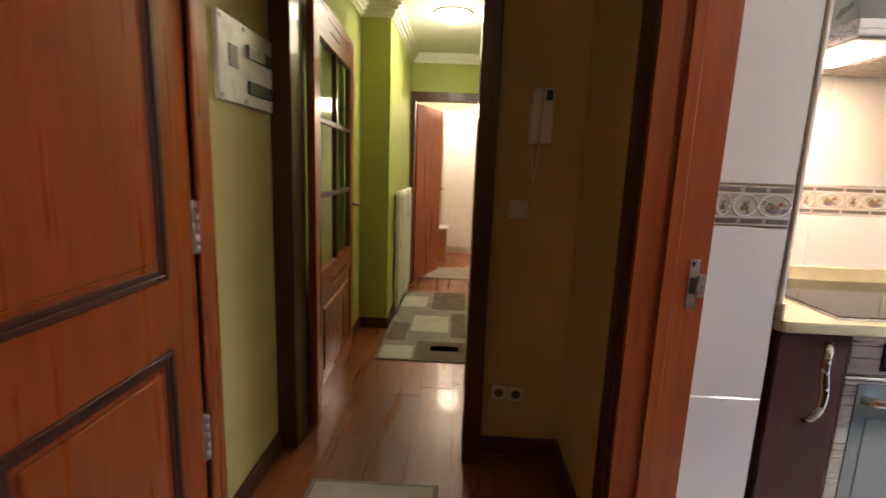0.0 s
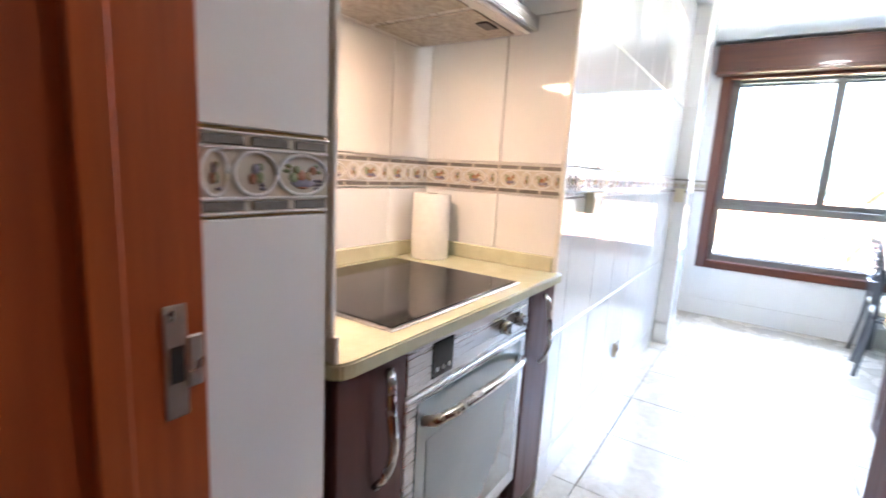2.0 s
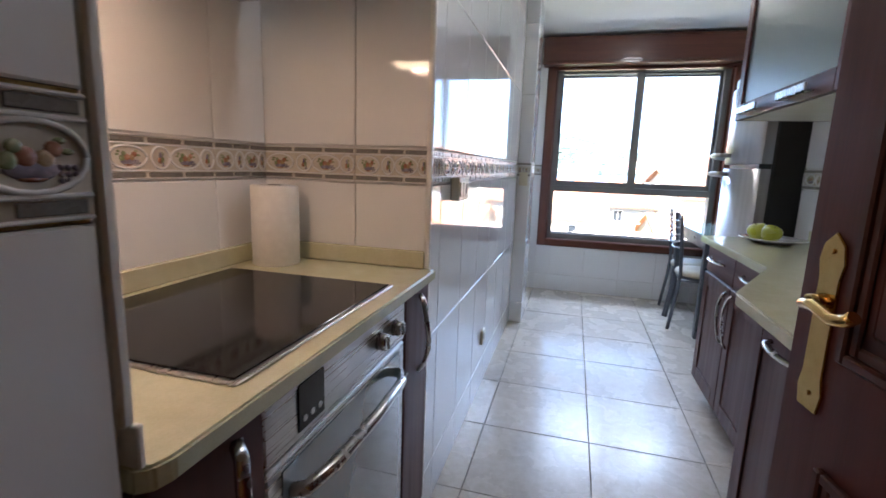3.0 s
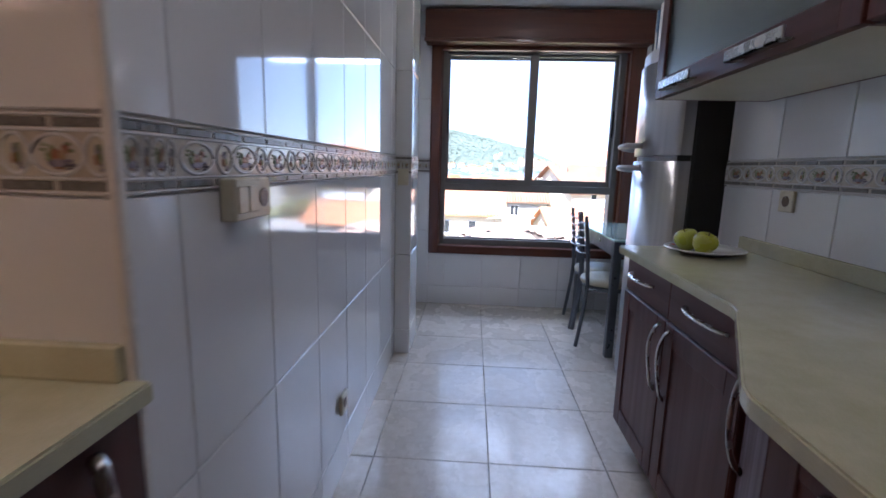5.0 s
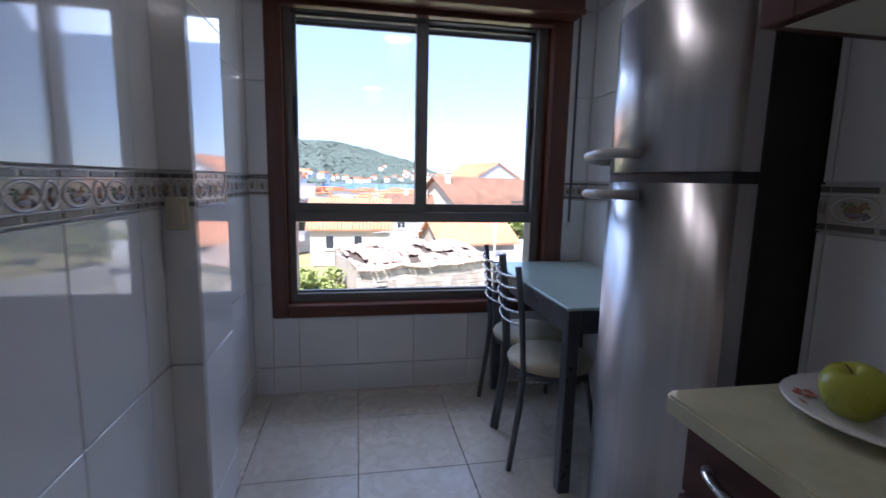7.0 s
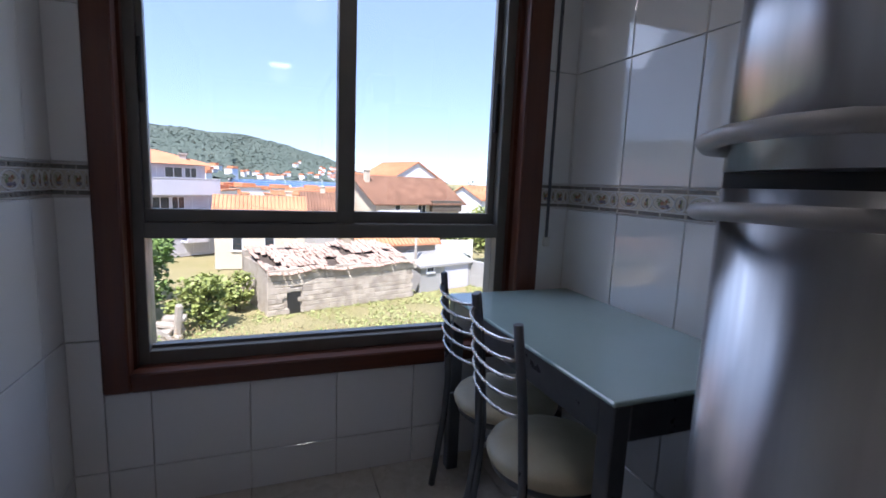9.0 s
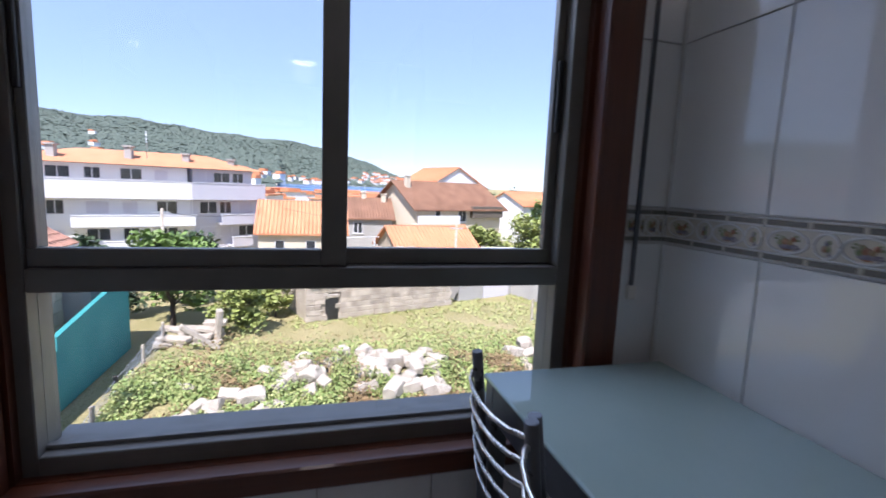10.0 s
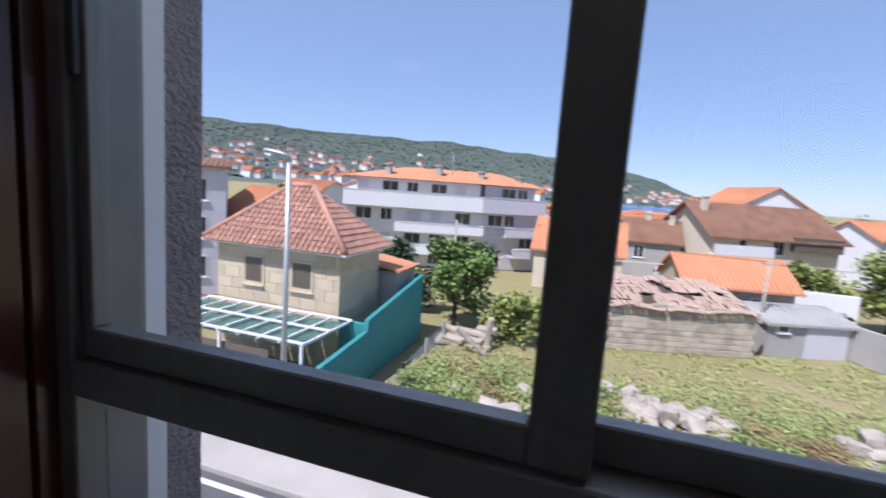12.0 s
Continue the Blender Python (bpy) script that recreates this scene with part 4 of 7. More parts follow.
def apple(x, y, r, tilt):
    a = thing("apple", (x, y, CT + 0.012), "yellow-green apple lying on the plate", "apple", "apples on the plate")
    prof = [(0.004, -0.78), (0.25, -0.86), (0.5, -0.8), (0.8, -0.5), (0.97, -0.05), (1.0, 0.2), (0.93, 0.5), (0.72, 0.76), (0.45, 0.86), (0.22, 0.8), (0.09, 0.66), (0.01, 0.6)]
    m = Matrix.Translation((x, y, CT + 0.012 + r * 0.86)) @ pose(0, 0, 0, *tilt)
    bm = lathe([(p * r, q * r) for p, q in prof], (0, 0, 0), 24)
    for v in bm.verts:
        ang = math.atan2(v.co.y, v.co.x)
        v.co.xy *= 1 + 0.025 * math.cos(5 * ang + x * 9)
    bmesh.ops.transform(bm, verts=bm.verts, matrix=m)
    part("fruit", bm, M["apple"], a)
    bm = sweep([(0, 0, 0.6 * r), (0.003, 0, 0.85 * r), (0.008, 0, 1.02 * r)], 0.0018, 6)
    bmesh.ops.transform(bm, verts=bm.verts, matrix=m)
    part("stem", bm, M["stem"], a)


apple(4.505, 1.52, 0.045, (12, -20, 0))
apple(4.582, 1.552, 0.046, (-14, 10, 40))


def socket_box(name, c, n, w, h, label, holes, surface=0.0):
    """Wall plate at c; n is 'x+','x-','y+','y-'."""
    ax, s = n[0], 1 if n[1] == "+" else -1
    t = 0.012 + surface
    o = thing(name, c, label, "socket")

    def b(u0, u1, v0, v1, d0, d1, bev):
        a, bb = sorted((d0 * s, d1 * s))
        if ax == "y":
            return box(c[0] + u0, c[0] + u1, c[1] + a, c[1] + bb, c[2] + v0, c[2] + v1, bev)
        return box(c[0] + a, c[0] + bb, c[1] + u0, c[1] + u1, c[2] + v0, c[2] + v1, bev)
    part("cover", b(-w / 2, w / 2, -h / 2, h / 2, 0, t, 0.003), M["ivory"], o)
    for kind, u in holes:
        if kind == "socket":
            d = Vector((0, s, 0)) if ax == "y" else Vector((s, 0, 0))
            u3 = Vector((u, 0, 0)) if ax == "y" else Vector((0, u, 0))
            p = Vector(c) + u3 + d * t
            part("well", cyl(p, p + d * 0.0015, 0.02, seg=24), M["stem"], o, "round recessed socket")
            part("earth_clip", cyl(p + Vector((0, 0, 0.014)), p + d * 0.003 + Vector((0, 0, 0.014)), 0.003, seg=8), M["satin"], o)
        else:
            part("rocker", b(u - 0.019, u + 0.019, -h * 0.32, h * 0.32, t - 0.001, t + 0.004, 0.002), M["ivory"], o)
    return o


socket_box("wall_socket", (4.48, 1.252, 1.125), "y+", 0.078, 0.078, "ivory wall socket on the tiles above the worktop", [("socket", 0)])
socket_box("switch_socket", (3.615, 2.888, 1.145), "y-", 0.15, 0.082, "ivory double switch with socket on the tiled wall", [("rocker", -0.05), ("rocker", -0.008), ("socket", 0.042)], 0.02)
socket_box("wall_socket", (4.34, 2.888, 0.31), "y-", 0.08, 0.08, "ivory wall socket low on the tiled wall", [("socket", 0)])
socket_box("wall_socket", (1.55, 3.558, 0.305), "y-", 0.068, 0.068, "cream wall socket low on the beige wall", [("socket", 0)])
socket_box("phone_socket", (1.625, 3.558, 0.30), "y-", 0.068, 0.068, "cream telephone socket low on the beige wall", [("socket", 0)])
socket_box("light_switch", (1.583, 3.558, 1.13), "y-", 0.08, 0.08, "cream light switch on the beige wall", [("rocker", 0)])
sw = socket_box("light_switch", (5.573, 2.84, 1.15), "x-", 0.066, 0.1, "ivory light switch on the tiled pilaster", [("rocker", 0)])
socket_box("wall_socket", (0.472, 4.9, 0.3), "x+", 0.075, 0.075, "cream wall socket low on the green wall", [("socket", 0)])

# intercom handset
ic = thing("intercom", (1.64, 3.55, 1.4), "white intercom handset hanging on the beige wall", "intercom")
part("wall_unit", box(1.635, 1.7, 3.535, 3.559, 1.4, 1.62, 0.006), M["plastic"], ic)
part("handset", sweep([(1.625, 3.53, 1.405), (1.622, 3.51, 1.44), (1.624, 3.505, 1.51), (1.628, 3.51, 1.575), (1.63, 3.53, 1.605)], 0.024, 12), M["plastic"], ic)
part("cord", sweep([(1.622 + 0.028 * i / 16, 3.55, 1.4 - 0.15 * math.sin(math.pi * i / 16)) for i in range(17)], 0.0035, 6), M["plastic"], ic)
part("grille", box(1.665, 1.69, 3.532, 3.536, 1.57, 1.61, 0.001), M["dark"], ic)
# consumer unit on the yellow wall
cu = thing("fuse_box", (0.57, 3.31, 1.6), "white electrical fuse box with switch slots on the yellow wall", "fuse box")
part("cover", box(0.558, 0.576, 3.075, 3.49, 1.477, 1.745, 0.004), M["plastic"], cu)
for z in (1.52, 1.64):
    part("breaker_strip", box(0.575, 0.584, 3.27, 3.47, z, z + 0.045, 0.002), M["dark"], cu, "dark breaker strip")
part("meter_window", box(0.575, 0.579, 3.14, 3.2, 1.59, 1.66, 0.001), M["dark"], cu)
for z in (1.492, 1.728):
    for y in (3.09, 3.25, 3.475):
        part("screw", cyl((0.575, y, z), (0.579, y, z), 0.008, seg=10), M["handlegrey"], cu)

# corridor: lamp, rugs, radiator, far room
cl = thing("ceiling_lamp", (1.23, 5.29, 2.42), "round glowing white ceiling lamp in the corridor", "ceiling lamp")
part("base", lathe([(0.05, -0.012), (0.15, -0.012), (0.15, 0), (0.05, 0)], (1.23, 5.29, 2.42), 32), M["plastic"], cl)
part("diffuser", lathe([(0.01, -0.06), (0.08, -0.055), (0.125, -0.035), (0.138, -0.012), (0.01, -0.012)], (1.23, 5.29, 2.42), 32), M["lampglow"], cl)
for lx, ly in ((3.25, 2.1), (5.5, 1.95)):
    kl = thing("ceiling_lamp", (lx, ly, 2.47), "round glowing white ceiling lamp in the kitchen", "ceiling lamp", "kitchen ceiling lamps")
    part("base", lathe([(0.05, -0.012), (0.13, -0.012), (0.13, 0), (0.05, 0)], (lx, ly, 2.47), 32), M["plastic"], kl)
    part("diffuser", lathe([(0.01, -0.028), (0.08, -0.026), (0.11, -0.02), (0.12, -0.012), (0.01, -0.012)], (lx, ly, 2.47), 32), M["kitchenglow"], kl)


def rug(x0, x1, y0, y1, patches, label):
    r = thing("rug", ((x0 + x1) / 2, (y0 + y1) / 2, 0), label, "rug")
    part("base", box(x0, x1, y0, y1, 0.001, 0.009, 0.003), M["rug"], r)
    for a, b, c, d, m in patches:
        part("patch", box(a, b, c, d, 0.0085, 0.0105, 0.001), M[m], r)


rug(0.81, 1.45, 4.53, 6.28, [(0.83, 1.05, 4.55, 4.78, "rug_light"), (1.07, 1.43, 4.55, 4.88, "rug_dark"), (0.99, 1.29, 5.08, 5.48, "rug_light"), (0.83, 0.97, 4.88, 5.28, "rug_dark"), (1.31, 1.43, 4.98, 5.58, "rug_dark"), (0.83, 1.07, 5.73, 6.08, "rug_light"), (1.12, 1.43, 5.68, 6.26, "rug_dark"), (1.17, 1.37, 4.70, 4.80, "rug_light")], "grey and brown rug with patchwork rectangles on the laminate")
rug(0.78, 1.30, 2.4, 3.30, [(0.8, 1.28, 2.42, 3.28, "rug_light")], "plain grey-green door mat on the laminate")
rug(0.9, 1.5, 6.9, 7.5, [], "grey runner on the floor of the far room")
rd = thing("radiator", (0.83, 5.9, 0.1), "white steel panel radiator on the corridor pillar", "radiator")
part("panel", box(0.805, 0.85, 5.45, 6.3, 0.1, 1.08, 0.01), M["radiator"], rd)
for k in range(11):
    part("rib", box(0.85, 0.856, 5.49 + k * 0.073, 5.53 + k * 0.073, 0.14, 1.04, 0.003), M["radiator"], rd)
part("foot", box(0.815, 0.84, 5.5, 5.53, 0.0, 0.1), M["radiator"], rd)
part("foot", box(0.815, 0.84, 6.2, 6.23, 0.0, 0.1), M["radiator"], rd)
cbn = thing("small_cabinet", (1.07, 8.15, 0), "small honey-coloured wooden cabinet in the far room", "cabinet")
part("body", box(0.97, 1.17, 7.97, 8.3, 0, 0.44, 0.004), M["lightwood"], cbn)
part("top", box(0.95, 1.19, 7.95, 8.31, 0.44, 0.465, 0.004), M["plastic"], cbn)
for k in range(3):
    part("drawer", box(0.98, 1.16, 7.958, 7.97, 0.03 + k * 0.135, 0.155 + k * 0.135, 0.003), M["lightwood"], cbn)
wd = thing("white_wardrobe", (1.5, 8.6, 0), "white panelled wardrobe in the far room", "wardrobe")
part("body", box(1.06, 1.9, 8.6, 8.89, 0.06, 2.1, 0.004), M["plastic"], wd)
part("base", box(1.06, 1.9, 8.62, 8.89, 0, 0.06), M["plastic"], wd)
part("door", box(1.08, 1.47, 8.585, 8.6, 0.1, 2.07, 0.004), M["plastic"], wd)
part("door", box(1.49, 1.88, 8.585, 8.6, 0.1, 2.07, 0.004), M["plastic"], wd)
# books on the fridge
bx = 5.04
for k, (w, h, m, lb) in enumerate(((0.035, 0.24, "book_white", "white"), (0.025, 0.22, "book_blue", "blue"), (0.04, 0.25, "book_yellow", "yellow"), (0.03, 0.21, "book_green", "green"), (0.022, 0.23, "book_red", "red"), (0.045, 0.24, "book_white", "white"), (0.03, 0.22, "book_blue", "blue"))):
    b = thing("book", (bx + w / 2, 1.4, 1.821), "upright %s cookery book on top of the fridge" % lb, "book", "books on the fridge")
    part("cover", box(bx, bx + w - 0.002, 1.32, 1.49, 1.821, 1.821 + h, 0.002), M[m], b)
    part("pages", box(bx + 0.003, bx + w - 0.005, 1.315, 1.485, 1.824, 1.8185 + h), M["paper"], b)
    part("spine_label", box(bx + 0.004, bx + w - 0.006, 1.49, 1.4912, 1.84, 1.821 + h * 0.5), M["book_white"], b)
    bx += w + 0.012

# ================= outside =================
G = -5.6
M["asphalt"] = mat("grey_asphalt", (0.11, 0.11, 0.11), (0.08, 0.08, 0.08), 0.9, 0, 1.5, 90, 0.4, dist=0.01)
M["concrete"] = mat("pale_concrete_pavement", (0.44, 0.41, 0.37), (0.35, 0.32, 0.285), 0.9, 0, 0.9, 40, 0.3, dist=0.01)
M["line"] = mat("white_road_paint", (0.75, 0.75, 0.73), rough=0.7)
M["grass"] = mat("dry_grass_ground", (0.24, 0.22, 0.08), (0.36, 0.3, 0.16), 0.95, 0, 0.35, 6, 0.9, dist=0.08, fine_mix=0.45)
M["earth"] = mat("brown_earth", (0.2, 0.15, 0.1), (0.14, 0.1, 0.065), 0.95, 0, 1.0, 14, 0.9, dist=0.05)
M["leaf_a"] = mat("mid_green_leaves", (0.17, 0.26, 0.06), (0.1, 0.17, 0.04), 0.6, 0, 1.2, 9, 0)
M["leaf_b"] = mat("yellow_green_leaves", (0.32, 0.35, 0.1), (0.2, 0.25, 0.06), 0.6, 0, 1.2, 9, 0)
M["leaf_c"] = mat("dark_green_leaves", (0.035, 0.07, 0.02), (0.022, 0.045, 0.013), 0.6, 0, 1.2, 9, 0)
M["leaf_d"] = mat("rusty_fern_leaves", (0.24, 0.14, 0.05), (0.16, 0.1, 0.04), 0.7, 0, 1.2, 9, 0)
M["weed_a"] = mat("fresh_green_weeds", (0.24, 0.32, 0.09), (0.15, 0.22, 0.06), 0.75, 0, 1.2, 9, 0)
M["weed_b"] = mat("yellow_green_weeds", (0.38, 0.4, 0.15), (0.26, 0.3, 0.1), 0.75, 0, 1.2, 9, 0)
M["weed_d"] = mat("rusty_dry_ferns", (0.32, 0.22, 0.11), (0.22, 0.15, 0.07), 0.8, 0, 1.2, 9, 0)
M["bark"] = mat("grey_brown_bark", (0.12, 0.09, 0.065), (0.07, 0.05, 0.04), 0.9, 0, 6, 40, 0.8, dist=0.02)
M["rock"] = mat("pale_granite_rock", (0.56, 0.5, 0.42), (0.36, 0.31, 0.25), 0.9, 0, 2.5, 24, 0.8, dist=0.03)
M["rooftile"] = mat("weathered_terracotta_tile", (0.44, 0.22, 0.15), (0.3, 0.17, 0.125), 0.85, 0, 1.6, 12, 0.3, vary=0.18, dist=0.01, fine_mix=0.4)
M["roof_orange"] = mat("bright_orange_roof_tile", (0.58, 0.26, 0.13), (0.48, 0.2, 0.1), 0.85, 0, 0.8, 9, 0.4, dist=0.02)
M["roof_brown"] = mat("brown_old_roof_tile", (0.27, 0.14, 0.085), (0.18, 0.095, 0.06), 0.85, 0, 0.8, 9, 0.4, dist=0.02)
M["roof_pale"] = mat("bleached_broken_roof_tile", (0.5, 0.36, 0.28), (0.36, 0.25, 0.19), 0.9, 0, 1.5, 14, 0.5, vary=0.2, dist=0.02)
M["stonewall"] = mat("sandy_ashlar", (0.6, 0.5, 0.36), (0.5, 0.41, 0.28), 0.85, 0, 0.9, 22, 0.35, vary=0.08, dist=0.01)
M["oldstone"] = mat("rough_old_stone", (0.56, 0.49, 0.4), (0.38, 0.32, 0.25), 0.9, 0, 2.2, 18, 0.9, vary=0.2, dist=0.03, fine_mix=0.4)
M["render_white"] = mat("white_render", (0.74, 0.74, 0.75), (0.68, 0.68, 0.69), 0.85, 0, 0.4, 20, 0.2)
M["render_lilac"] = mat("pale_lilac_grey_render", (0.58, 0.57, 0.62), (0.52, 0.51, 0.56), 0.85, 0, 0.4, 20, 0.2)
M["render_cream"] = mat("cream_render", (0.62, 0.55, 0.43), (0.55, 0.48, 0.37), 0.85, 0, 0.5, 20, 0.2)
M["render_grey"] = mat("grey_cement_render", (0.4, 0.39, 0.37), (0.32, 0.31, 0.29), 0.9, 0, 0.6, 20, 0.3)
M["teal"] = mat("teal_painted_wall", (0.03, 0.27, 0.27), (0.025, 0.22, 0.225), 0.7, 0, 0.7, 20, 0.1)
M["winglass"] = mat("dark_house_window", (0.03, 0.035, 0.04), (0.05, 0.055, 0.06), 0.08, 0, 3, 30, 0, coat=0.4)
M["shutter"] = mat("brown_roller_shutter", (0.14, 0.115, 0.09), (0.11, 0.09, 0.07), 0.6, 0, 3, 60, 0.2)
M["greenglass"] = mat("green_pergola_sheet", (0.06, 0.16, 0.13), (0.04, 0.11, 0.09), 0.25, 0, 2, 30, 0)
M["galv"] = mat("galvanised_steel", (0.5, 0.52, 0.53), (0.42, 0.44, 0.45), 0.5, 0.6, 5, 60, 0.05)
M["sea"] = mat("blue_sea_water", (0.03, 0.1, 0.24), (0.04, 0.13, 0.28), 0.25, 0, 0.02, 0.5, 0.2, dist=0.3)
# distance haze is painted into this paler, bluish woodland green
M["forest"] = mat("hazed_hill_forest", (0.062, 0.09, 0.07), (0.105, 0.13, 0.105), 0.95, 0, 0.006, 0.09, 0.0, fine_mix=0.6)
M["crate_y"] = mat("yellow_crate_plastic", (0.65, 0.35, 0.03), rough=0.5)
M["crate_g"] = mat("green_crate_plastic", (0.04, 0.26, 0.09), rough=0.5)
M["crate_b"] = mat("blue_crate_plastic", (0.04, 0.09, 0.36), rough=0.5)
M["orange_sheet"] = mat("orange_red_sheet", (0.6, 0.11, 0.05), rough=0.6)
rnd = random.Random(11)

# ground, road and pavement
bm = bmesh.new()
bmesh.ops.create_grid(bm, x_segments=2, y_segments=2, size=3000)
bmesh.ops.translate(bm, verts=bm.verts, vec=(0, 0, G - 0.06))
structure("ground", bm, M["grass"], "dry grassy ground reaching to the horizon")
structure("road", box(7.2, 14.5, -80, 140, G - 0.16, G - 0.045), M["asphalt"], "grey asphalt road below the building")
bm = box(14.05, 14.2, -80, 140, G - 0.046, G - 0.04)
structure("trim_8", bm, M["line"], "white painted edge line on the road")
bm = prism([(14.5, -80), (17.6, -80), (17.6, -5), (17.1, -1.5), (16.45, 5.5), (16.5, 8.6), (17.5, 9.3), (17.5, 140), (14.5, 140)], G - 0.05, G + 0.02)
structure("pavement", bm, M["concrete"], "pale concrete pavement with a stepped kerb")
structure("kerb", box(14.42, 14.5, -80, 140, G - 0.05, G + 0.09, 0.01), M["concrete"], "concrete kerb between road and pavement")


def bank_z(x, y):
    rise = 0.55 * max(0, min(1, (x - 17.2) / 2.5)) * max(0, min(1, (26 - x) / 5.0))
    return G + 0.02 + rise + 0.22 * noise.noise(Vector((x * 0.5, y * 0.5, 0))) * min(1, max(0, (x - 16.9) / 1.5)) * max(0.12, min(1, (27.5 - x) / 4))


bm = bmesh.new()
NX, NY = 50, 70
vs = [[bm.verts.new((16.3 + 18 * i / NX, 7.6 - 26 * j / NY, bank_z(16.3 + 18 * i / NX, 7.6 - 26 * j / NY) - 0.03)) for j in range(NY + 1)] for i in range(NX + 1)]
for i in range(NX):
    for j in range(NY):
        bm.faces.new((vs[i][j], vs[i][j + 1], vs[i + 1][j + 1], vs[i + 1][j])).smooth = True
structure("field", bm, M["grass"], "overgrown bank and dry grass field beyond the pavement")


def leaves(pts, size, seed, droop=0.4):
    """Many small bent leaf cards at the given points; returns vertices and faces."""
    r = random.Random(seed)
    v, f = [], []
    for p in pts:
        s = size * r.uniform(0.6, 1.4)
        a = r.uniform(0, 6.283)
        t = r.uniform(-droop, 0.9)
        d = Vector((math.cos(a) * math.cos(t), math.sin(a) * math.cos(t), math.sin(t)))
        w = d.cross(Vector((r.uniform(-1, 1), r.uniform(-1, 1), 1))).normalized() * s * 0.42
        p = Vector(p)
        k = len(v)
        v += [p, p + d * s * 0.5 + w, p + d * s, p + d * s * 0.5 - w]
        f.append((k, k + 1, k + 2, k + 3))
    return v, f


def leaf_object(name, pts, size, seed, m):
    v, f = leaves(pts, size, seed)
    me = bpy.data.meshes.new(name)
    me.from_pydata(v, [], f)
    me.materials.append(m)
    return new(name, me)


def tree(x, y, h, r, base, m, label, seed, n=2600, size=0.22, stem=0.28):
    rr = random.Random(seed)
    t = thing("tree", (x, y, base), label, "tree")
    bm = cyl((x, y, base - 0.1), (x + 0.05, y, base + h * stem), 0.13 * r / 1.6, 0.085 * r / 1.6, 8)
    clumps = []
    for k in range(13):
        a, e = rr.uniform(0, 6.283), rr.uniform(0.1, 1.0)
        d = r * rr.uniform(0.25, 0.82) * math.sqrt(max(0.05, 1 - (e - 0.35) ** 2 * 1.3))
        c = Vector((x + d * math.cos(a), y + d * math.sin(a), base + h * (stem + (1 - stem) * e * 0.85)))
        clumps.append((c, r * rr.uniform(0.28, 0.5)))
        sweep([(x, y, base + h * stem * 0.8), ((x + c.x) / 2, (y + c.y) / 2, (base + h * stem + c.z) / 2), c], 0.03 * r / 1.6, 5, bm=bm)
    part("trunk", bm, M["bark"], t)
    pts = []
    for k in range(n):
        c, cr = rr.choice(clumps)
        d = Vector((rr.gauss(0, 1), rr.gauss(0, 1), rr.gauss(0, 1))).normalized() * cr * rr.uniform(0.45, 1.08)
        pts.append(c + d)
    crown = leaf_object("crown", pts, size, seed, m)
    crown.parent = t
    crown.matrix_parent_inverse = Matrix.Translation(-Vector(t.location))
    return t


tree(28.5, 8.2, 4.5, 1.9, G, M["leaf_a"], "leafy green garden tree behind the stone pile", 1, 4200, 0.24)
tree(33.0, 8.6, 3.9, 1.7, G, M["leaf_c"], "dark green tree in the garden by the apartment block", 2, 2600, 0.24)
tree(27.5, 5.2, 2.5, 1.2, G, M["leaf_b"], "low yellow-green bush tree beside the ruin", 3, 1800, 0.2, 0.15)
tree(29.8, 3.9, 2.2, 0.9, G, M["leaf_b"], "small yellow-green shrub in the field", 4, 1300, 0.18, 0.15)
tree(40.5, -15.4, 4.6, 2.2, G, M["leaf_b"], "bright yellow-green tree behind the concrete wall", 5, 3800, 0.28)
tree(42.0, -11.5, 3.9, 1.6, G, M["leaf_b"], "pale green tree in front of the brown-roofed house", 6, 2200, 0.26)
tree(50.0, -22.5, 6.4, 2.4, G, M["leaf_c"], "dull green tree beyond the gardens", 7, 2200, 0.3)
tree(44.0, -22.0, 3.8, 2.0, G, M["leaf_a"], "round green tree beside the garden wall", 8, 2200, 0.3)
tree(38.2, -12.2, 1.6, 0.5, G, M["leaf_c"], "small dark conical shrub by the wall", 9, 900, 0.16, 0.05)
tree(31.2, -0.7, 0.95, 0.55, G, M["leaf_a"], "small green bush against the ruined wall", 10, 800, 0.14, 0.1)
tree(34.0, 14.0, 3.4, 1.9, G, M["leaf_c"], "dark garden tree behind the hip-roofed house", 12, 2000, 0.26)
tree(30.5, 11.0, 2.6, 1.3, G, M["leaf_c"], "dark green shrub behind the teal wall", 13, 1600, 0.22, 0.1)


for i, (R_, A_, h_, r_, m_) in enumerate(((62, -27, 5.5, 3.0, "leaf_a"), (70, -31, 6.5, 3.4, "leaf_c"), (58, -34, 5.0, 2.8, "leaf_b"), (75, -37, 7.0, 3.6, "leaf_c"), (64, -41, 6.0, 3.2, "leaf_a"), (85, -29, 7.0, 4.0, "leaf_c"), (90, -24, 6.5, 3.6, "leaf_c"), (55, -45, 5.5, 3.0, "leaf_a"), (95, -34, 8.0, 4.5, "leaf_c"), (48, -38, 3.6, 2.0, "leaf_b"), (88, -20, 6.5, 3.2, "leaf_c"), (36, -36, 2.8, 1.6, "leaf_b"))):
    tree(6 + R_ * math.cos(radians(A_)), 2 + R_ * math.sin(radians(A_)), h_, r_, G, M[m_], "leafy garden tree beyond the field", 40 + i, 1300, 0.5, 0.2)


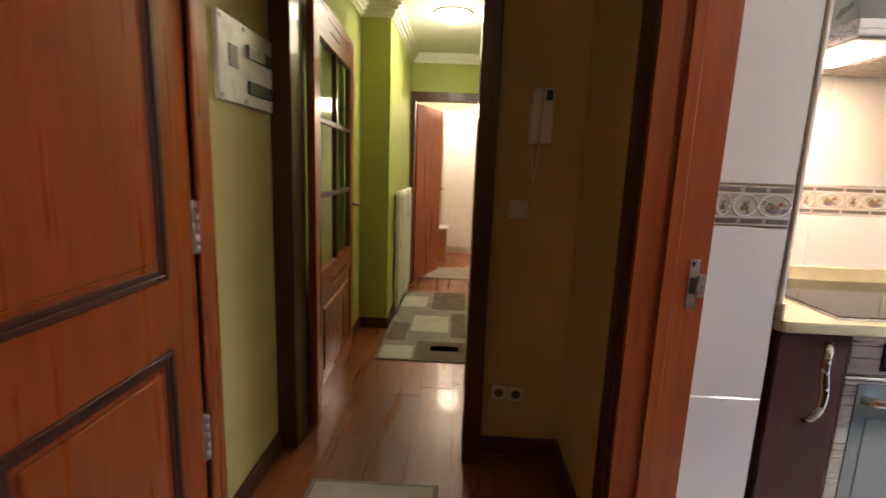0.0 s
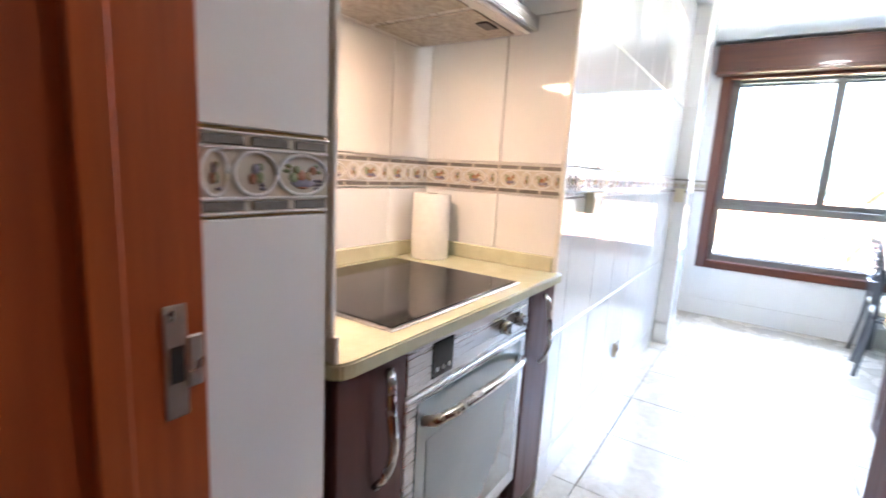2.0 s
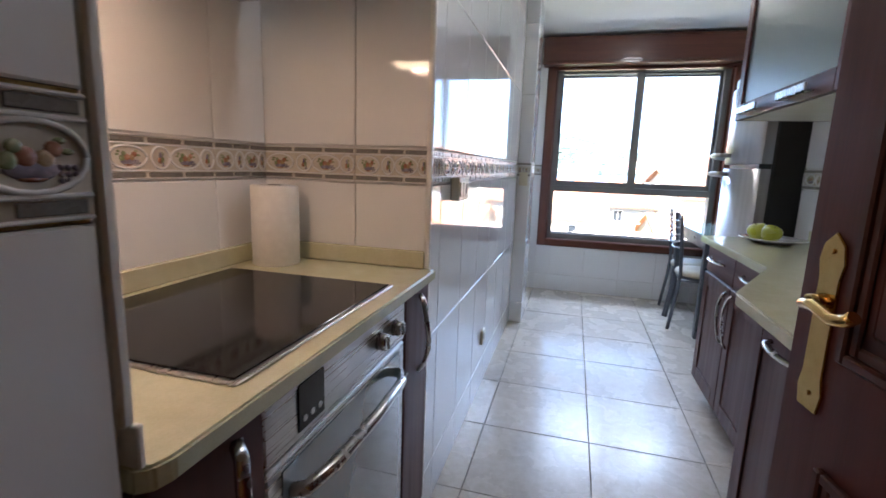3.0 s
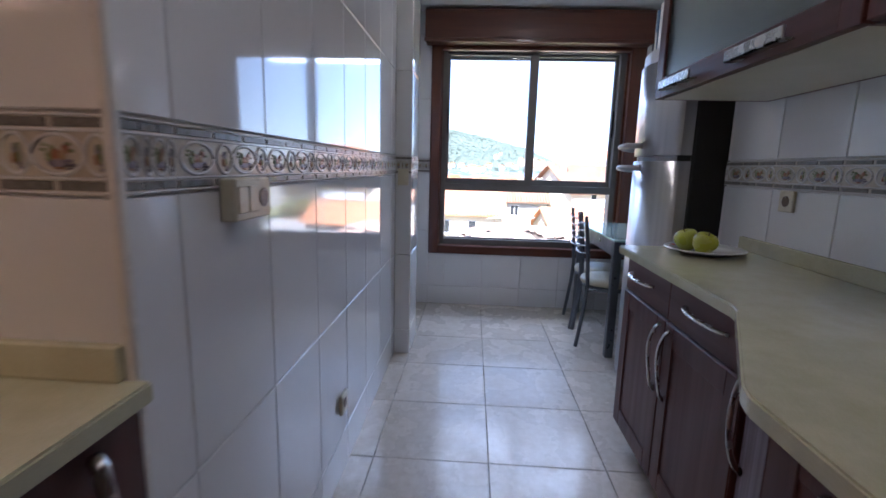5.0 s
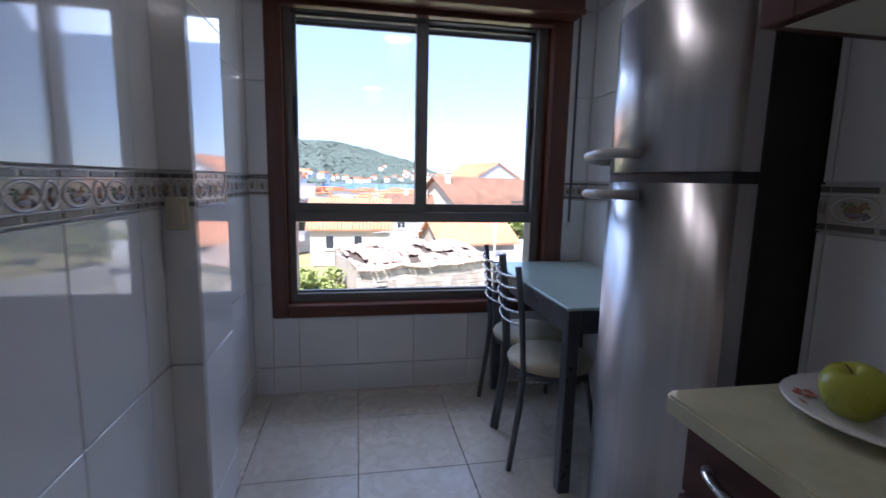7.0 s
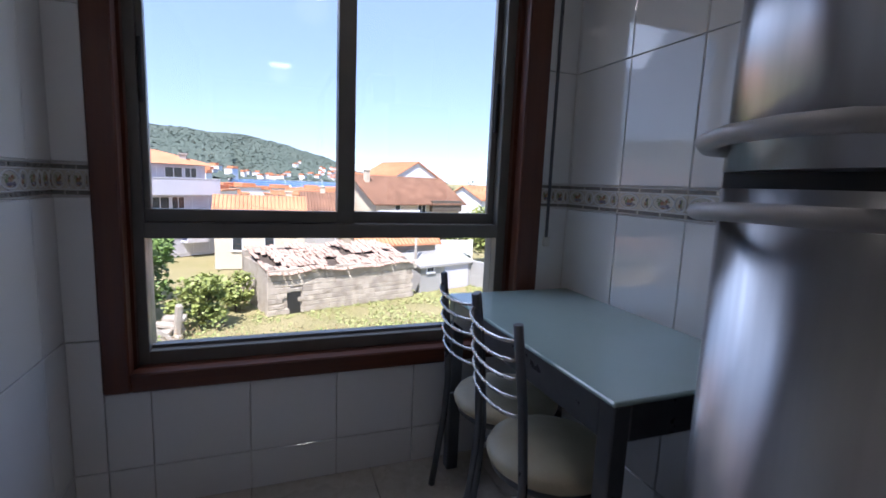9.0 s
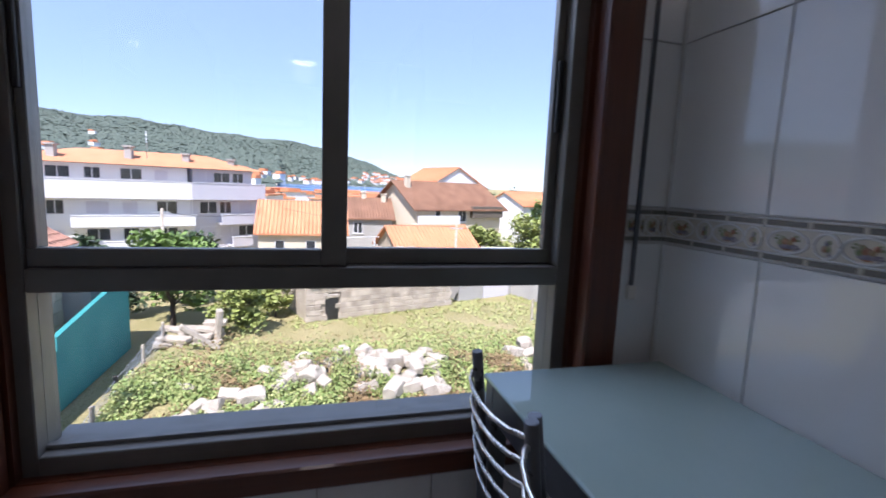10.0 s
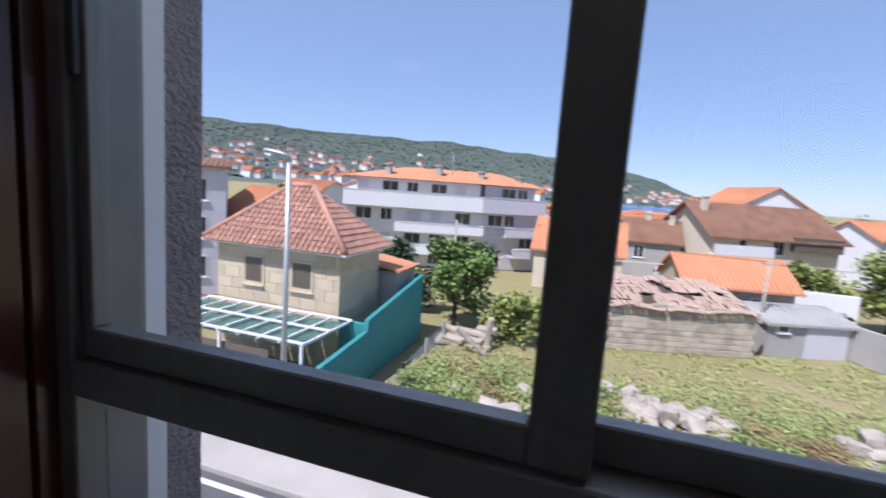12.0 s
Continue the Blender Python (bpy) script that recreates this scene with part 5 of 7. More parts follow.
def palm(x, y, z, label):
    t = thing("palm_tree", (x, y, G), label, "palm tree")
    part("trunk", cyl((x, y, G), (x, y, z), 0.2, 0.16, 10), M["bark"], t)
    bm = bmesh.new()
    for k in range(16):
        a, e = k * 2.4, 0.3 + 0.5 * ((k * 7) % 5) / 5
        pts = [(x + math.cos(a) * u * 1.6, y + math.sin(a) * u * 1.6, z + 1.3 * u * e - 1.4 * u * u * (1 - e * 0.5)) for u in (0, 0.25, 0.5, 0.75, 1.0)]
        sweep(pts, 0.09, 4, bm=bm, flat=0.15)
    part("fronds", bm, M["leaf_a"], t)


palm(47.0, 33.0, 0.4, "small palm with arching fronds between the roofs")

# undergrowth on the bank
pts = {"weed_b": [], "weed_a": [], "weed_d": []}
for k in range(110000):
    x, y = 17.0 + abs(rnd.gauss(0, 1)) * 3.0, rnd.uniform(-12, 7.4)
    edge = 16.6 + 0.085 * max(0, 5.5 - y)
    if x < edge or x > 26:
        continue
    dens = noise.noise(Vector((x * 0.55, y * 0.55, 3.0)))
    if dens < -0.42:
        continue
    h = rnd.uniform(0, 0.7) * (0.55 + max(dens, -0.25)) * min(1, (x - edge) * 0.8 + 0.25)
    kind = "weed_d" if noise.noise(Vector((x * 0.8, y * 0.8, 9.0))) + rnd.uniform(-0.25, 0.25) > 0.2 else ("weed_b" if rnd.random() < 0.5 else "weed_a")
    pts[kind].append((x, y, bank_z(x, y) + max(0, h)))
for k, lb in (("weed_b", "yellow-green weeds and ferns on the bank"), ("weed_a", "green brambles on the bank"), ("weed_d", "rusty dry ferns on the bank")):
    tagged(leaf_object("undergrowth", pts[k], 0.085, 5, M[k]), lb, "plants", "", "stuff")
pts = []
for k in range(16000):
    x, y = rnd.uniform(22, 34), rnd.uniform(-14, 7)
    if noise.noise(Vector((x * 0.4, y * 0.4, 7.0))) > -0.12:
        pts.append((x, y, bank_z(x, y) + 0.02))
tagged(leaf_object("field_grass", pts, 0.11, 6, M["weed_b"]), "tufts of dry yellow-green field grass", "grass", "", "stuff")


def rock(x, y, s, seed, squash=0.7, lift=0.3):
    r = random.Random(seed)
    bm = bmesh.new()
    bmesh.ops.create_icosphere(bm, subdivisions=2, radius=1)
    off = Vector((seed * 1.7, seed * 0.9, 0))
    for v in bm.verts:
        v.co *= 1 + 0.55 * noise.noise(v.co * 1.3 + off)
        for ax in range(3):
            v.co[ax] = max(-0.62, min(0.62, v.co[ax]))
    m = Matrix.Translation((x, y, bank_z(x, y) + s * lift)) @ pose(0, 0, 0, r.uniform(-25, 25), r.uniform(-25, 25), r.uniform(0, 360)) @ Matrix.Diagonal((s * r.uniform(0.8, 1.5), s * r.uniform(0.7, 1.0), s * squash, 1))
    bmesh.ops.transform(bm, verts=bm.verts, matrix=m)
    ob = solid("rock", bm, M["rock"], "pale broken granite rock lying in the weeds", "rock", "rocks on the bank")
    return ob


SPOTS = ((21.3, 0.2, 0.5, 8), (21.2, -0.8, 0.5, 8), (20.4, -1.6, 0.55, 8), (20.9, 2.9, 0.45, 5), (19.9, 2.3, 0.5, 6), (18.9, 4.3, 0.5, 6), (17.9, 4.4, 0.45, 6), (18.1, 3.0, 0.55, 4), (18.1, 5.7, 0.45, 4), (17.7, -1.1, 0.36, 3), (17.8, -2.0, 0.38, 3), (21.3, -6.5, 0.55, 6), (19.3, -5.2, 0.45, 4), (17.5, 0.9, 0.35, 2), (19.9, 0.3, 0.5, 6), (19.0, -0.5, 0.5, 5), (19.2, -1.5, 0.5, 6), (19.8, -3.4, 0.35, 2), (20.2, 5.6, 0.3, 2), (20.3, 1.8, 0.45, 4), (17.1, 5.3, 0.35, 2))
k = 0
for cx, cy, s, n in SPOTS:
    for i in range(int(n * 1.7)):
        k += 1
        x, y = cx + rnd.gauss(0, 0.42), cy + rnd.gauss(0, 0.46)
        rock(max(x, 17.2 + 0.085 * max(0, 5.5 - y)), y, s * rnd.uniform(0.35, 0.95), k, rnd.uniform(0.55, 0.9), 0.75)
# pile of cut stone slabs with a standing stone
for i in range(16):
    lv = i // 5
    x, y = 26.2 + rnd.uniform(-0.5, 0.5), 6.9 + (i % 5) * 0.4 - 0.8 + rnd.uniform(-0.1, 0.1)
    bm = box(-0.45, 0.45, -0.22, 0.22, -0.09, 0.09, 0.03)
    bmesh.ops.transform(bm, verts=bm.verts, matrix=pose(x, y, G + 0.12 + lv * 0.2, rnd.uniform(-8, 8), rnd.uniform(-8, 8), rnd.uniform(60, 120)))
    solid("stone_slab", bm, M["rock"], "flat pale granite slab stacked on the stone pile", "stone slab", "stones of the pile")
bm = box(-0.16, 0.16, -0.13, 0.13, 0, 1.5, 0.05)
bmesh.ops.transform(bm, verts=bm.verts, matrix=pose(26.0, 5.9, G, 4, -6, 20))
solid("standing_stone", bm, M["rock"], "upright pale granite post beside the stone pile", "stone post")
bm = box(-0.14, 0.14, -0.11, 0.11, 0, 1.7, 0.04)
bmesh.ops.transform(bm, verts=bm.verts, matrix=pose(24.7, 5.6, G + 0.2, -50, 8, 20))
solid("leaning_stone", bm, M["rock"], "long granite post leaning on the stone pile", "stone post")


def world_part(name, bm, m, parent, mtx, label=""):
    bmesh.ops.transform(bm, verts=bm.verts, matrix=mtx)
    return part(name, bm, m, parent, label)


def house_window(h, mtx, x0, x1, z0, z1, y=0.0, shut=False, sill=True, frame_m="render_white", t=0.06, shut_m="shutter"):
    """A window on the front (y = 0 facing -y) of a house, in the house's own frame."""
    bm = bmesh.new()
    for b in ((x0 - t, x0, z0 - t, z1 + t), (x1, x1 + t, z0 - t, z1 + t), (x0, x1, z1, z1 + t), (x0, x1, z0 - t, z0)):
        box(b[0], b[1], y - 0.03, y + 0.02, b[2], b[3], bm=bm)
    w = world_part("window", bm, M[frame_m], h, mtx)
    if shut:
        bm = bmesh.new()
        n = 12
        for k in range(n):
            box(x0, x1, y - 0.012, y + 0.004, z0 + (z1 - z0) * k / n, z0 + (z1 - z0) * (k + 0.86) / n, bm=bm)
        sub = world_part("shutter", bm, M[shut_m], w, mtx, "lowered roller shutter")
    else:
        world_part("pane", box(x0, x1, y - 0.012, y + 0.004, z0, z1), M["winglass"], w, mtx)
        if x1 - x0 > 0.7:
            world_part("mullion", box((x0 + x1) / 2 - 0.03, (x0 + x1) / 2 + 0.03, y - 0.022, y - 0.011, z0, z1), M[frame_m], w, mtx)
    if sill:
        world_part("sill", box(x0 - 0.12, x1 + 0.12, y - 0.1, y + 0.02, z0 - t - 0.07, z0 - t - 0.005, 0.01), M[frame_m], w, mtx)


def gable_roof(w, d, ze, zr, over, axis="x", th=0.12, ribs=True):
    """Two tiled slopes over a w x d plan, ridge along x or y; with raised tile rows."""
    bm = bmesh.new()
    a0, a1, b0, b1 = (-over, w + over, -over, d + over) if axis == "x" else (-over, d + over, -over, w + over)
    mid = d / 2 if axis == "x" else w / 2

    def put(u, v, z):
        return (u, v, z) if axis == "x" else (v, u, z)
    slope = (zr - ze) / mid
    zl = ze - over * slope
    for v0, z0, v1, z1 in ((b0, zl, mid, zr), (mid, zr, b1, zl)):
        q = [put(a0, v0, z0), put(a1, v0, z0), put(a1, v1, z1), put(a0, v1, z1)]
        lo = [bm.verts.new((p[0], p[1], p[2] - th)) for p in q]
        hi = [bm.verts.new(p) for p in q]
        bm.faces.new(hi)
        bm.faces.new(lo[::-1])
        for i in range(4):
            bm.faces.new((lo[i], lo[(i + 1) % 4], hi[(i + 1) % 4], hi[i]))
        if ribs:
            n = int((a1 - a0) / 0.28)
            for k in range(n):
                u = a0 + (k + 0.5) * (a1 - a0) / n
                sweep([put(u, v0, z0 + 0.01), put(u, v1, z1 + 0.01)], 0.06, 5, bm=bm)
    bmesh.ops.recalc_face_normals(bm, faces=bm.faces)
    return bm


def house(name, x, y, turn, w, d, ze, zr, wall_m, roof_m, label, windows=(), axis="x", over=0.35, base=G, chimneys=(), side=()):
    """Gabled house: front along its own x, facing its own -y, at world (x, y), turned by degrees."""
    mtx = pose(x, y, 0, 0, 0, turn)
    h = thing(name, (x, y, base), label, "house")
    bm = box(0, w, 0, d, base, ze)
    own = bmesh.new()
    if axis == "x":
        tri = [(0, 0, ze), (0, d, ze), (0, d / 2, zr - 0.05)]
        off = (w, 0, 0)
    else:
        tri = [(0, 0, ze), (w, 0, ze), (w / 2, 0, zr - 0.05)]
        off = (0, d, 0)
    a = [own.verts.new(p) for p in tri]
    b = [own.verts.new(Vector(p) + Vector(off)) for p in tri]
    own.faces.new(a)
    own.faces.new(b[::-1])
    for i in range(3):
        own.faces.new((a[i], b[i], b[(i + 1) % 3], a[(i + 1) % 3]))
    bmesh.ops.recalc_face_normals(own, faces=own.faces)
    join(bm, own)
    world_part("wall", bm, M[wall_m], h, mtx)
    roof = world_part("roof", gable_roof(w, d, ze, zr, over, axis), M[roof_m], h, mtx)
    for cx, cy, cz in chimneys:
        bm = box(cx - 0.25, cx + 0.25, cy - 0.25, cy + 0.25, cz - 1.4, cz, 0.02)
        box(cx - 0.32, cx + 0.32, cy - 0.32, cy + 0.32, cz, cz + 0.08, bm=bm)
        world_part("chimney", bm, M["render_cream"], roof, mtx)
    for b in windows:
        house_window(h, mtx, *b)
    sm = mtx @ pose(w, 0, 0, 0, 0, 90)
    for b in side:
        house_window(h, sm, *b)
    return h


# hip-roofed stone house across the road: own x runs towards -y in the world
HX, HY = 20.9, 15.9
hm = pose(HX, HY, 0, 0, 0, -90)
HW, HD, HE, HA = 5.5, 3.2, -1.2, 1.0
hh = thing("stone_house", (HX, HY - 2.7, G), "sandy ashlar house with a hipped terracotta roof across the road", "house")
wall_h = world_part("wall", box(0.03, HW - 0.03, 0.03, HD - 0.03, G, HE + 0.02), M["render_cream"], hh, hm)
roof_core = bmesh.new()
o = 0.38
e = [roof_core.verts.new(p) for p in ((-o, -o, HE), (HW + o, -o, HE), (HW + o, HD + o, HE), (-o, HD + o, HE))]
r0, r1 = roof_core.verts.new((HW / 2 - 0.5, HD / 2, HA)), roof_core.verts.new((HW / 2 + 0.5, HD / 2, HA))
for f in ((e[0], e[1], r1, r0), (e[1], e[2], r1), (e[2], e[3], r0, r1), (e[3], e[0], r0), (e[3], e[2], e[1], e[0])):
    roof_core.faces.new(f)
roof_h = world_part("roof", roof_core, M["roof_brown"], hh, hm)
world_part("gutter", box(-o - 0.04, HW + o + 0.04, -o - 0.05, -o + 0.03, HE - 0.09, HE - 0.01, 0.02), M["render_white"], hh, hm)
world_part("gutter", box(HW + o - 0.03, HW + o + 0.05, -o, HD + o, HE - 0.09, HE - 0.01, 0.02), M["render_white"], hh, hm)
world_part("soffit", box(-o, HW + o, -o, HD + o, HE - 0.03, HE - 0.005), M["render_white"], hh, hm)
for x0, x1 in ((1.35, 2.12), (3.5, 4.3)):
    house_window(hh, hm, x0, x1, -2.72, -1.78, 0.0, True, True, "stonewall", 0.1)


def roof_face(corners, n_rows, w0=0.225):
    """Curved clay tiles in overlapping rows on one roof face: eave left, eave right, top right, top left."""
    a, b, c, d = [Vector(p) for p in corners]
    nrm = (b - a).cross(d - a).normalized()
    if nrm.z < 0:
        nrm = -nrm
    down = ((a + b) / 2 - (c + d) / 2).normalized()
    along = (b - a).normalized()
    out = []
    for r in range(n_rows):
        u = (r + 0.5) / n_rows
        l, rr_ = a.lerp(d, u), b.lerp(c, u)
        length = (rr_ - l).length
        n = max(1, int(length / w0))
        for k in range(n):
            p = l.lerp(rr_, (k + 0.5) / n)
            out.append((p, along, down, nrm))
    return out


def clay_tile_mesh(w, l):
    v, f = [], []
    for j, (s, h) in enumerate(((-0.5, 0.0), (0.5, 0.035))):
        for k in range(5):
            a = math.pi * k / 4
            rad = w / 2 * (1 if j else 0.86)
            v.append((math.cos(a) * rad, s * l, math.sin(a) * rad * 0.62 + h))
    for k in range(4):
        f.append((k, k + 1, k + 6, k + 5))
    f.append((5, 6, 7, 8, 9))
    me = bpy.data.meshes.new("roof_tile")
    me.from_pydata(v, [], f)
    me.materials.append(M["rooftile"])
    return me


CLAY = clay_tile_mesh(0.215, 0.4)
front = roof_face(((-o, -o, HE), (HW + o, -o, HE), (HW / 2 + 0.5, HD / 2, HA), (HW / 2 - 0.5, HD / 2, HA)), 12)
right = roof_face(((HW + o, -o, HE), (HW + o, HD + o, HE), (HW / 2 + 0.5, HD / 2, HA), (HW / 2 + 0.5, HD / 2, HA)), 12)
for p, al, dn, nr in front + right:
    m = hm @ Matrix.Translation(p + nr * 0.01) @ Matrix((al, dn, nr)).transposed().to_4x4() @ pose(0, 0, 0, rnd.uniform(-2, 2), 0, rnd.uniform(-2, 2))
    lay("roof_tile", CLAY, m, roof_h)
bm = bmesh.new()
for a, b in (((HW + o, -o, HE), (HW / 2 + 0.5, HD / 2, HA)), ((-o, -o, HE), (HW / 2 - 0.5, HD / 2, HA)), ((HW / 2 - 0.5, HD / 2, HA), (HW / 2 + 0.5, HD / 2, HA))):
    sweep([Vector(a) + Vector((0, 0, 0.06)), Vector(b) + Vector((0, 0, 0.06))], 0.12, 8, bm=bm)
world_part("ridge", bm, M["rooftile"], roof_h, hm)
# ashlar courses of the two visible walls
row, z = 0, G
while z < HE - 0.1:
    h = 0.42
    for face, length in (("f", HW), ("s", HD)):
        x = 0.0 - (0.35 if row % 2 else 0)
        while x < length:
            x0, x1 = max(0, x), min(length, x + 0.7)
            x += 0.7
            if x1 - x0 < 0.08:
                continue
            z1 = min(z + h, HE - 0.1)
            if face == "f" and z1 > -2.85 and z < -1.68 and ((x1 > 1.22 and x0 < 2.25) or (x1 > 3.38 and x0 < 4.42)):
                for g0, g1 in ((0, 1.24), (2.23, 3.39), (4.41, HW)):
                    y0, y1 = max(x0, g0), min(x1, g1)
                    if y1 - y0 > 0.06:
                        lay("stone", tile_mesh(y1 - y0 - 0.015, z1 - z - 0.015, 0.03, M["stonewall"], 0.006), hm @ Matrix(((1, 0, 0, y0), (0, 0, -1, 0.03), (0, 1, 0, z), (0, 0, 0, 1))), wall_h)
                continue
            me = tile_mesh(x1 - x0 - 0.015, z1 - z - 0.015, 0.03, M["stonewall"], 0.006)
            if face == "f":
                lay("stone", me, hm @ Matrix(((1, 0, 0, x0), (0, 0, -1, 0.03), (0, 1, 0, z), (0, 0, 0, 1))), wall_h)
            else:
                lay("stone", me, hm @ Matrix(((0, 0, 1, HW - 0.03), (1, 0, 0, x0), (0, 1, 0, z), (0, 0, 0, 1))), wall_h)
    z += h
    row += 1
# teal walls with a stepped top
tw = thing("teal_wall", (21.5, 9.4, G), "teal painted garden wall with a curved rising top", "wall")
bm = bmesh.new()
prof = [(16.9, -4.15), (20.55, -3.8), (20.6, -3.4), (23.2, -3.0), (25.9, -2.6)]
lo = [[bm.verts.new((x, y, G)) for x, z in prof] for y in (9.02, 9.18)]
hi = [[bm.verts.new((x, y, z)) for x, z in prof] for y in (9.02, 9.18)]
for s in (0, 1):
    for i in range(len(prof) - 1):
        bm.faces.new((lo[s][i], lo[s][i + 1], hi[s][i + 1], hi[s][i]))
for i in range(len(prof) - 1):
    bm.faces.new((hi[0][i], hi[0][i + 1], hi[1][i + 1], hi[1][i]))
for i in (0, -1):
    bm.faces.new((lo[0][i], hi[0][i], hi[1][i], lo[1][i]))
bmesh.ops.recalc_face_normals(bm, faces=bm.faces)
part("long_wall", bm, M["teal"], tw)
part("low_wall", box(17.4, 17.55, 11.0, 16.0, G, G + 0.7, 0.01), M["teal"], tw)
part("gate_post", box(17.38, 17.6, 10.85, 11.0, G, G + 1.5, 0.015), M["teal"], tw)
part("return_wall", box(20.7, 20.88, 9.19, 10.2, G, -3.6, 0.01), M["teal"], tw)
# pergola in front of the house
pg = thing("pergola", (19.2, 12.8, G), "white metal pergola with green sheets before the house", "pergola")
for k in range(9):
    part("beam", box(17.75, 20.7, 9.75 + k * 0.78, 9.81 + k * 0.78, -3.62, -3.54), M["render_white"], pg)
    if k < 8:
        part("sheet", box(17.8, 20.65, 9.83 + k * 0.78, 10.51 + k * 0.78, -3.66, -3.645), M["greenglass"], pg)
for x in (17.75, 19.2, 20.6):
    part("cross_bar", box(x, x + 0.08, 9.7, 16.1, -3.54, -3.48), M["render_white"], pg)
for y in (9.75, 12.8, 16.0):
    part("post", box(17.76, 17.84, y, y + 0.08, G, -3.62), M["render_white"], pg)
part("reed_screen", box(17.9, 17.94, 11.05, 16.0, G + 0.7, G + 1.6), M["shutter"], pg, "reed screen")
# lean-to with an orange roof behind the house
lt = thing("lean_to", (25.0, 10.4, G), "small lean-to with an orange-red roof behind the teal wall", "shed")
part("wall", box(24.2, 26.2, 9.6, 11.2, G, -2.3), M["render_grey"], lt)
bm = prism([(0, 0), (2.3, 0), (2.3, 2.0), (0, 2.0)], 0, 0.1)
part("roof", (bmesh.ops.transform(bm, verts=bm.verts, matrix=pose(24.0, 9.4, -2.3, 8, 0, 0)), bm)[1], M["roof_orange"], lt)


def crate(x, y, z, m, label):
    c = thing("bottle_crate", (x, y, z), label, "crate", "stacked bottle crates")
    bm = box(x - 0.2, x + 0.2, y - 0.15, y + 0.15, z, z + 0.02)
    for b in ((x - 0.2, x - 0.18, y - 0.15, y + 0.15), (x + 0.18, x + 0.2, y - 0.15, y + 0.15), (x - 0.18, x + 0.18, y - 0.15, y - 0.13), (x - 0.18, x + 0.18, y + 0.13, y + 0.15)):
        box(b[0], b[1], b[2], b[3], z, z + 0.13, bm=bm)
        box(b[0], b[1], b[2], b[3], z + 0.2, z + 0.27, bm=bm)
    for px in (x - 0.19, x + 0.19):
        for py in (y - 0.14, y + 0.14):
            box(px - 0.012, px + 0.012, py - 0.012, py + 0.012, z + 0.1, z + 0.22, bm=bm)
    part("shell", bm, M[m], c)
    part("divider", box(x - 0.178, x + 0.178, y - 0.006, y + 0.006, z + 0.02, z + 0.2), M[m], c)


for k in range(4):
    crate(17.15, 10.55, G + 0.021 + k * 0.275, "crate_y", "yellow plastic bottle crate in a stack on the pavement")
for k in range(2):
    crate(17.15, 10.2, G + 0.021 + k * 0.275, "crate_g", "green plastic bottle crate in a stack on the pavement")
for k in range(5):
    crate(17.2, 9.82, G + 0.021 + k * 0.275, "crate_b", "blue plastic bottle crate in a stack on the pavement")

# street lamp
sl = thing("street_lamp", (15.8, 8.92, G), "tall galvanised street lamp on the pavement", "street lamp")
part("base", cyl((15.8, 8.92, G + 0.02), (15.8, 8.92, G + 0.08), 0.16, 0.14, 12), M["galv"], sl)
part("post", cyl((15.8, 8.92, G + 0.08), (15.8, 8.92, 1.82), 0.085, 0.05, 14), M["galv"], sl)
part("head", sweep([(15.8, 8.9, 1.8), (15.75, 9.0, 1.88), (15.7, 9.3, 1.94), (15.68, 9.5, 1.95)], 0.11, 10, flat=0.5), M["galv"], sl)

# wire fences with posts


def fence(points, label, h=0.9, m="bark", step=1.5):
    f = thing("wire_fence", (*points[0], G), label, "fence")
    for (x0, y0), (x1, y1) in zip(points, points[1:]):
        L = math.hypot(x1 - x0, y1 - y0)
        n = max(1, int(L / step))
        for k in range(n + 1):
            x, y = x0 + (x1 - x0) * k / n, y0 + (y1 - y0) * k / n
            part("post", box(x - 0.05, x + 0.05, y - 0.05, y + 0.05, G - 0.05, G + h + 0.1, 0.012), M[m], f)
        bm = bmesh.new()
        for k in range(5):
            z = G + 0.1 + k * (h - 0.12) / 4
            sweep([(x0, y0, z), (x1, y1, z)], 0.007, 4, bm=bm)
        for k in range(int(L / 0.16)):
            u = k * 0.16 / L
            u2 = min(1, u + h / L)
            sweep([(x0 + (x1 - x0) * u, y0 + (y1 - y0) * u, G + 0.1), (x0 + (x1 - x0) * u2, y0 + (y1 - y0) * u2, G + h)], 0.005, 3, bm=bm)
        part("wire_mesh", bm, M["galv"], f)
    return f


fence([(16.55, 8.6), (16.6, 7.25)], "low rusty wire fence with wooden posts at the pavement")
fence([(16.6, 7.25), (20.5, 7.6), (26.0, 7.9)], "wire fence along the alley beside the teal wall", 0.9, "rock", 1.9)
fence([(27.5, -9.2), (23.5, -10.5), (19.0, -11.0)], "wire fence with concrete posts at the edge of the field", 1.1, "rock", 2.2)

# ruin with broken roof
RX, RY = 28.45, 2.4
rm = pose(RX, RY, 0, 0, 0, -72)
ru = thing("ruined_barn", (RX, RY, G), "ruined stone barn with a collapsed bleached tile roof", "ruin")
rw = world_part("wall", box(0.05, 8.4, 0.06, 0.5, G, -3.5), M["oldstone"], ru, rm)
world_part("wall_end", box(0.05, 0.5, 0.5, 4.4, G, -3.2), M["oldstone"], ru, rm)
world_part("wall_back", box(0.05, 8.4, 4.0, 4.45, G, -2.85), M["oldstone"], ru, rm)
world_part("wall_side", box(7.95, 8.4, 0.5, 4.0, G, -3.3), M["oldstone"], ru, rm)
# dark slab on the uncut wall paints the shade inside the opening
world_part("doorway", box(1.0, 1.65, 0.0, 0.1, G, G + 1.15), M["dark"], ru, rm, "dark slab painting the shaded inside of the doorway")
world_part("lintel", box(0.9, 1.75, -0.03, 0.08, G + 1.15, G + 1.32, 0.02), M["rock"], ru, rm)
k = 0
z = G
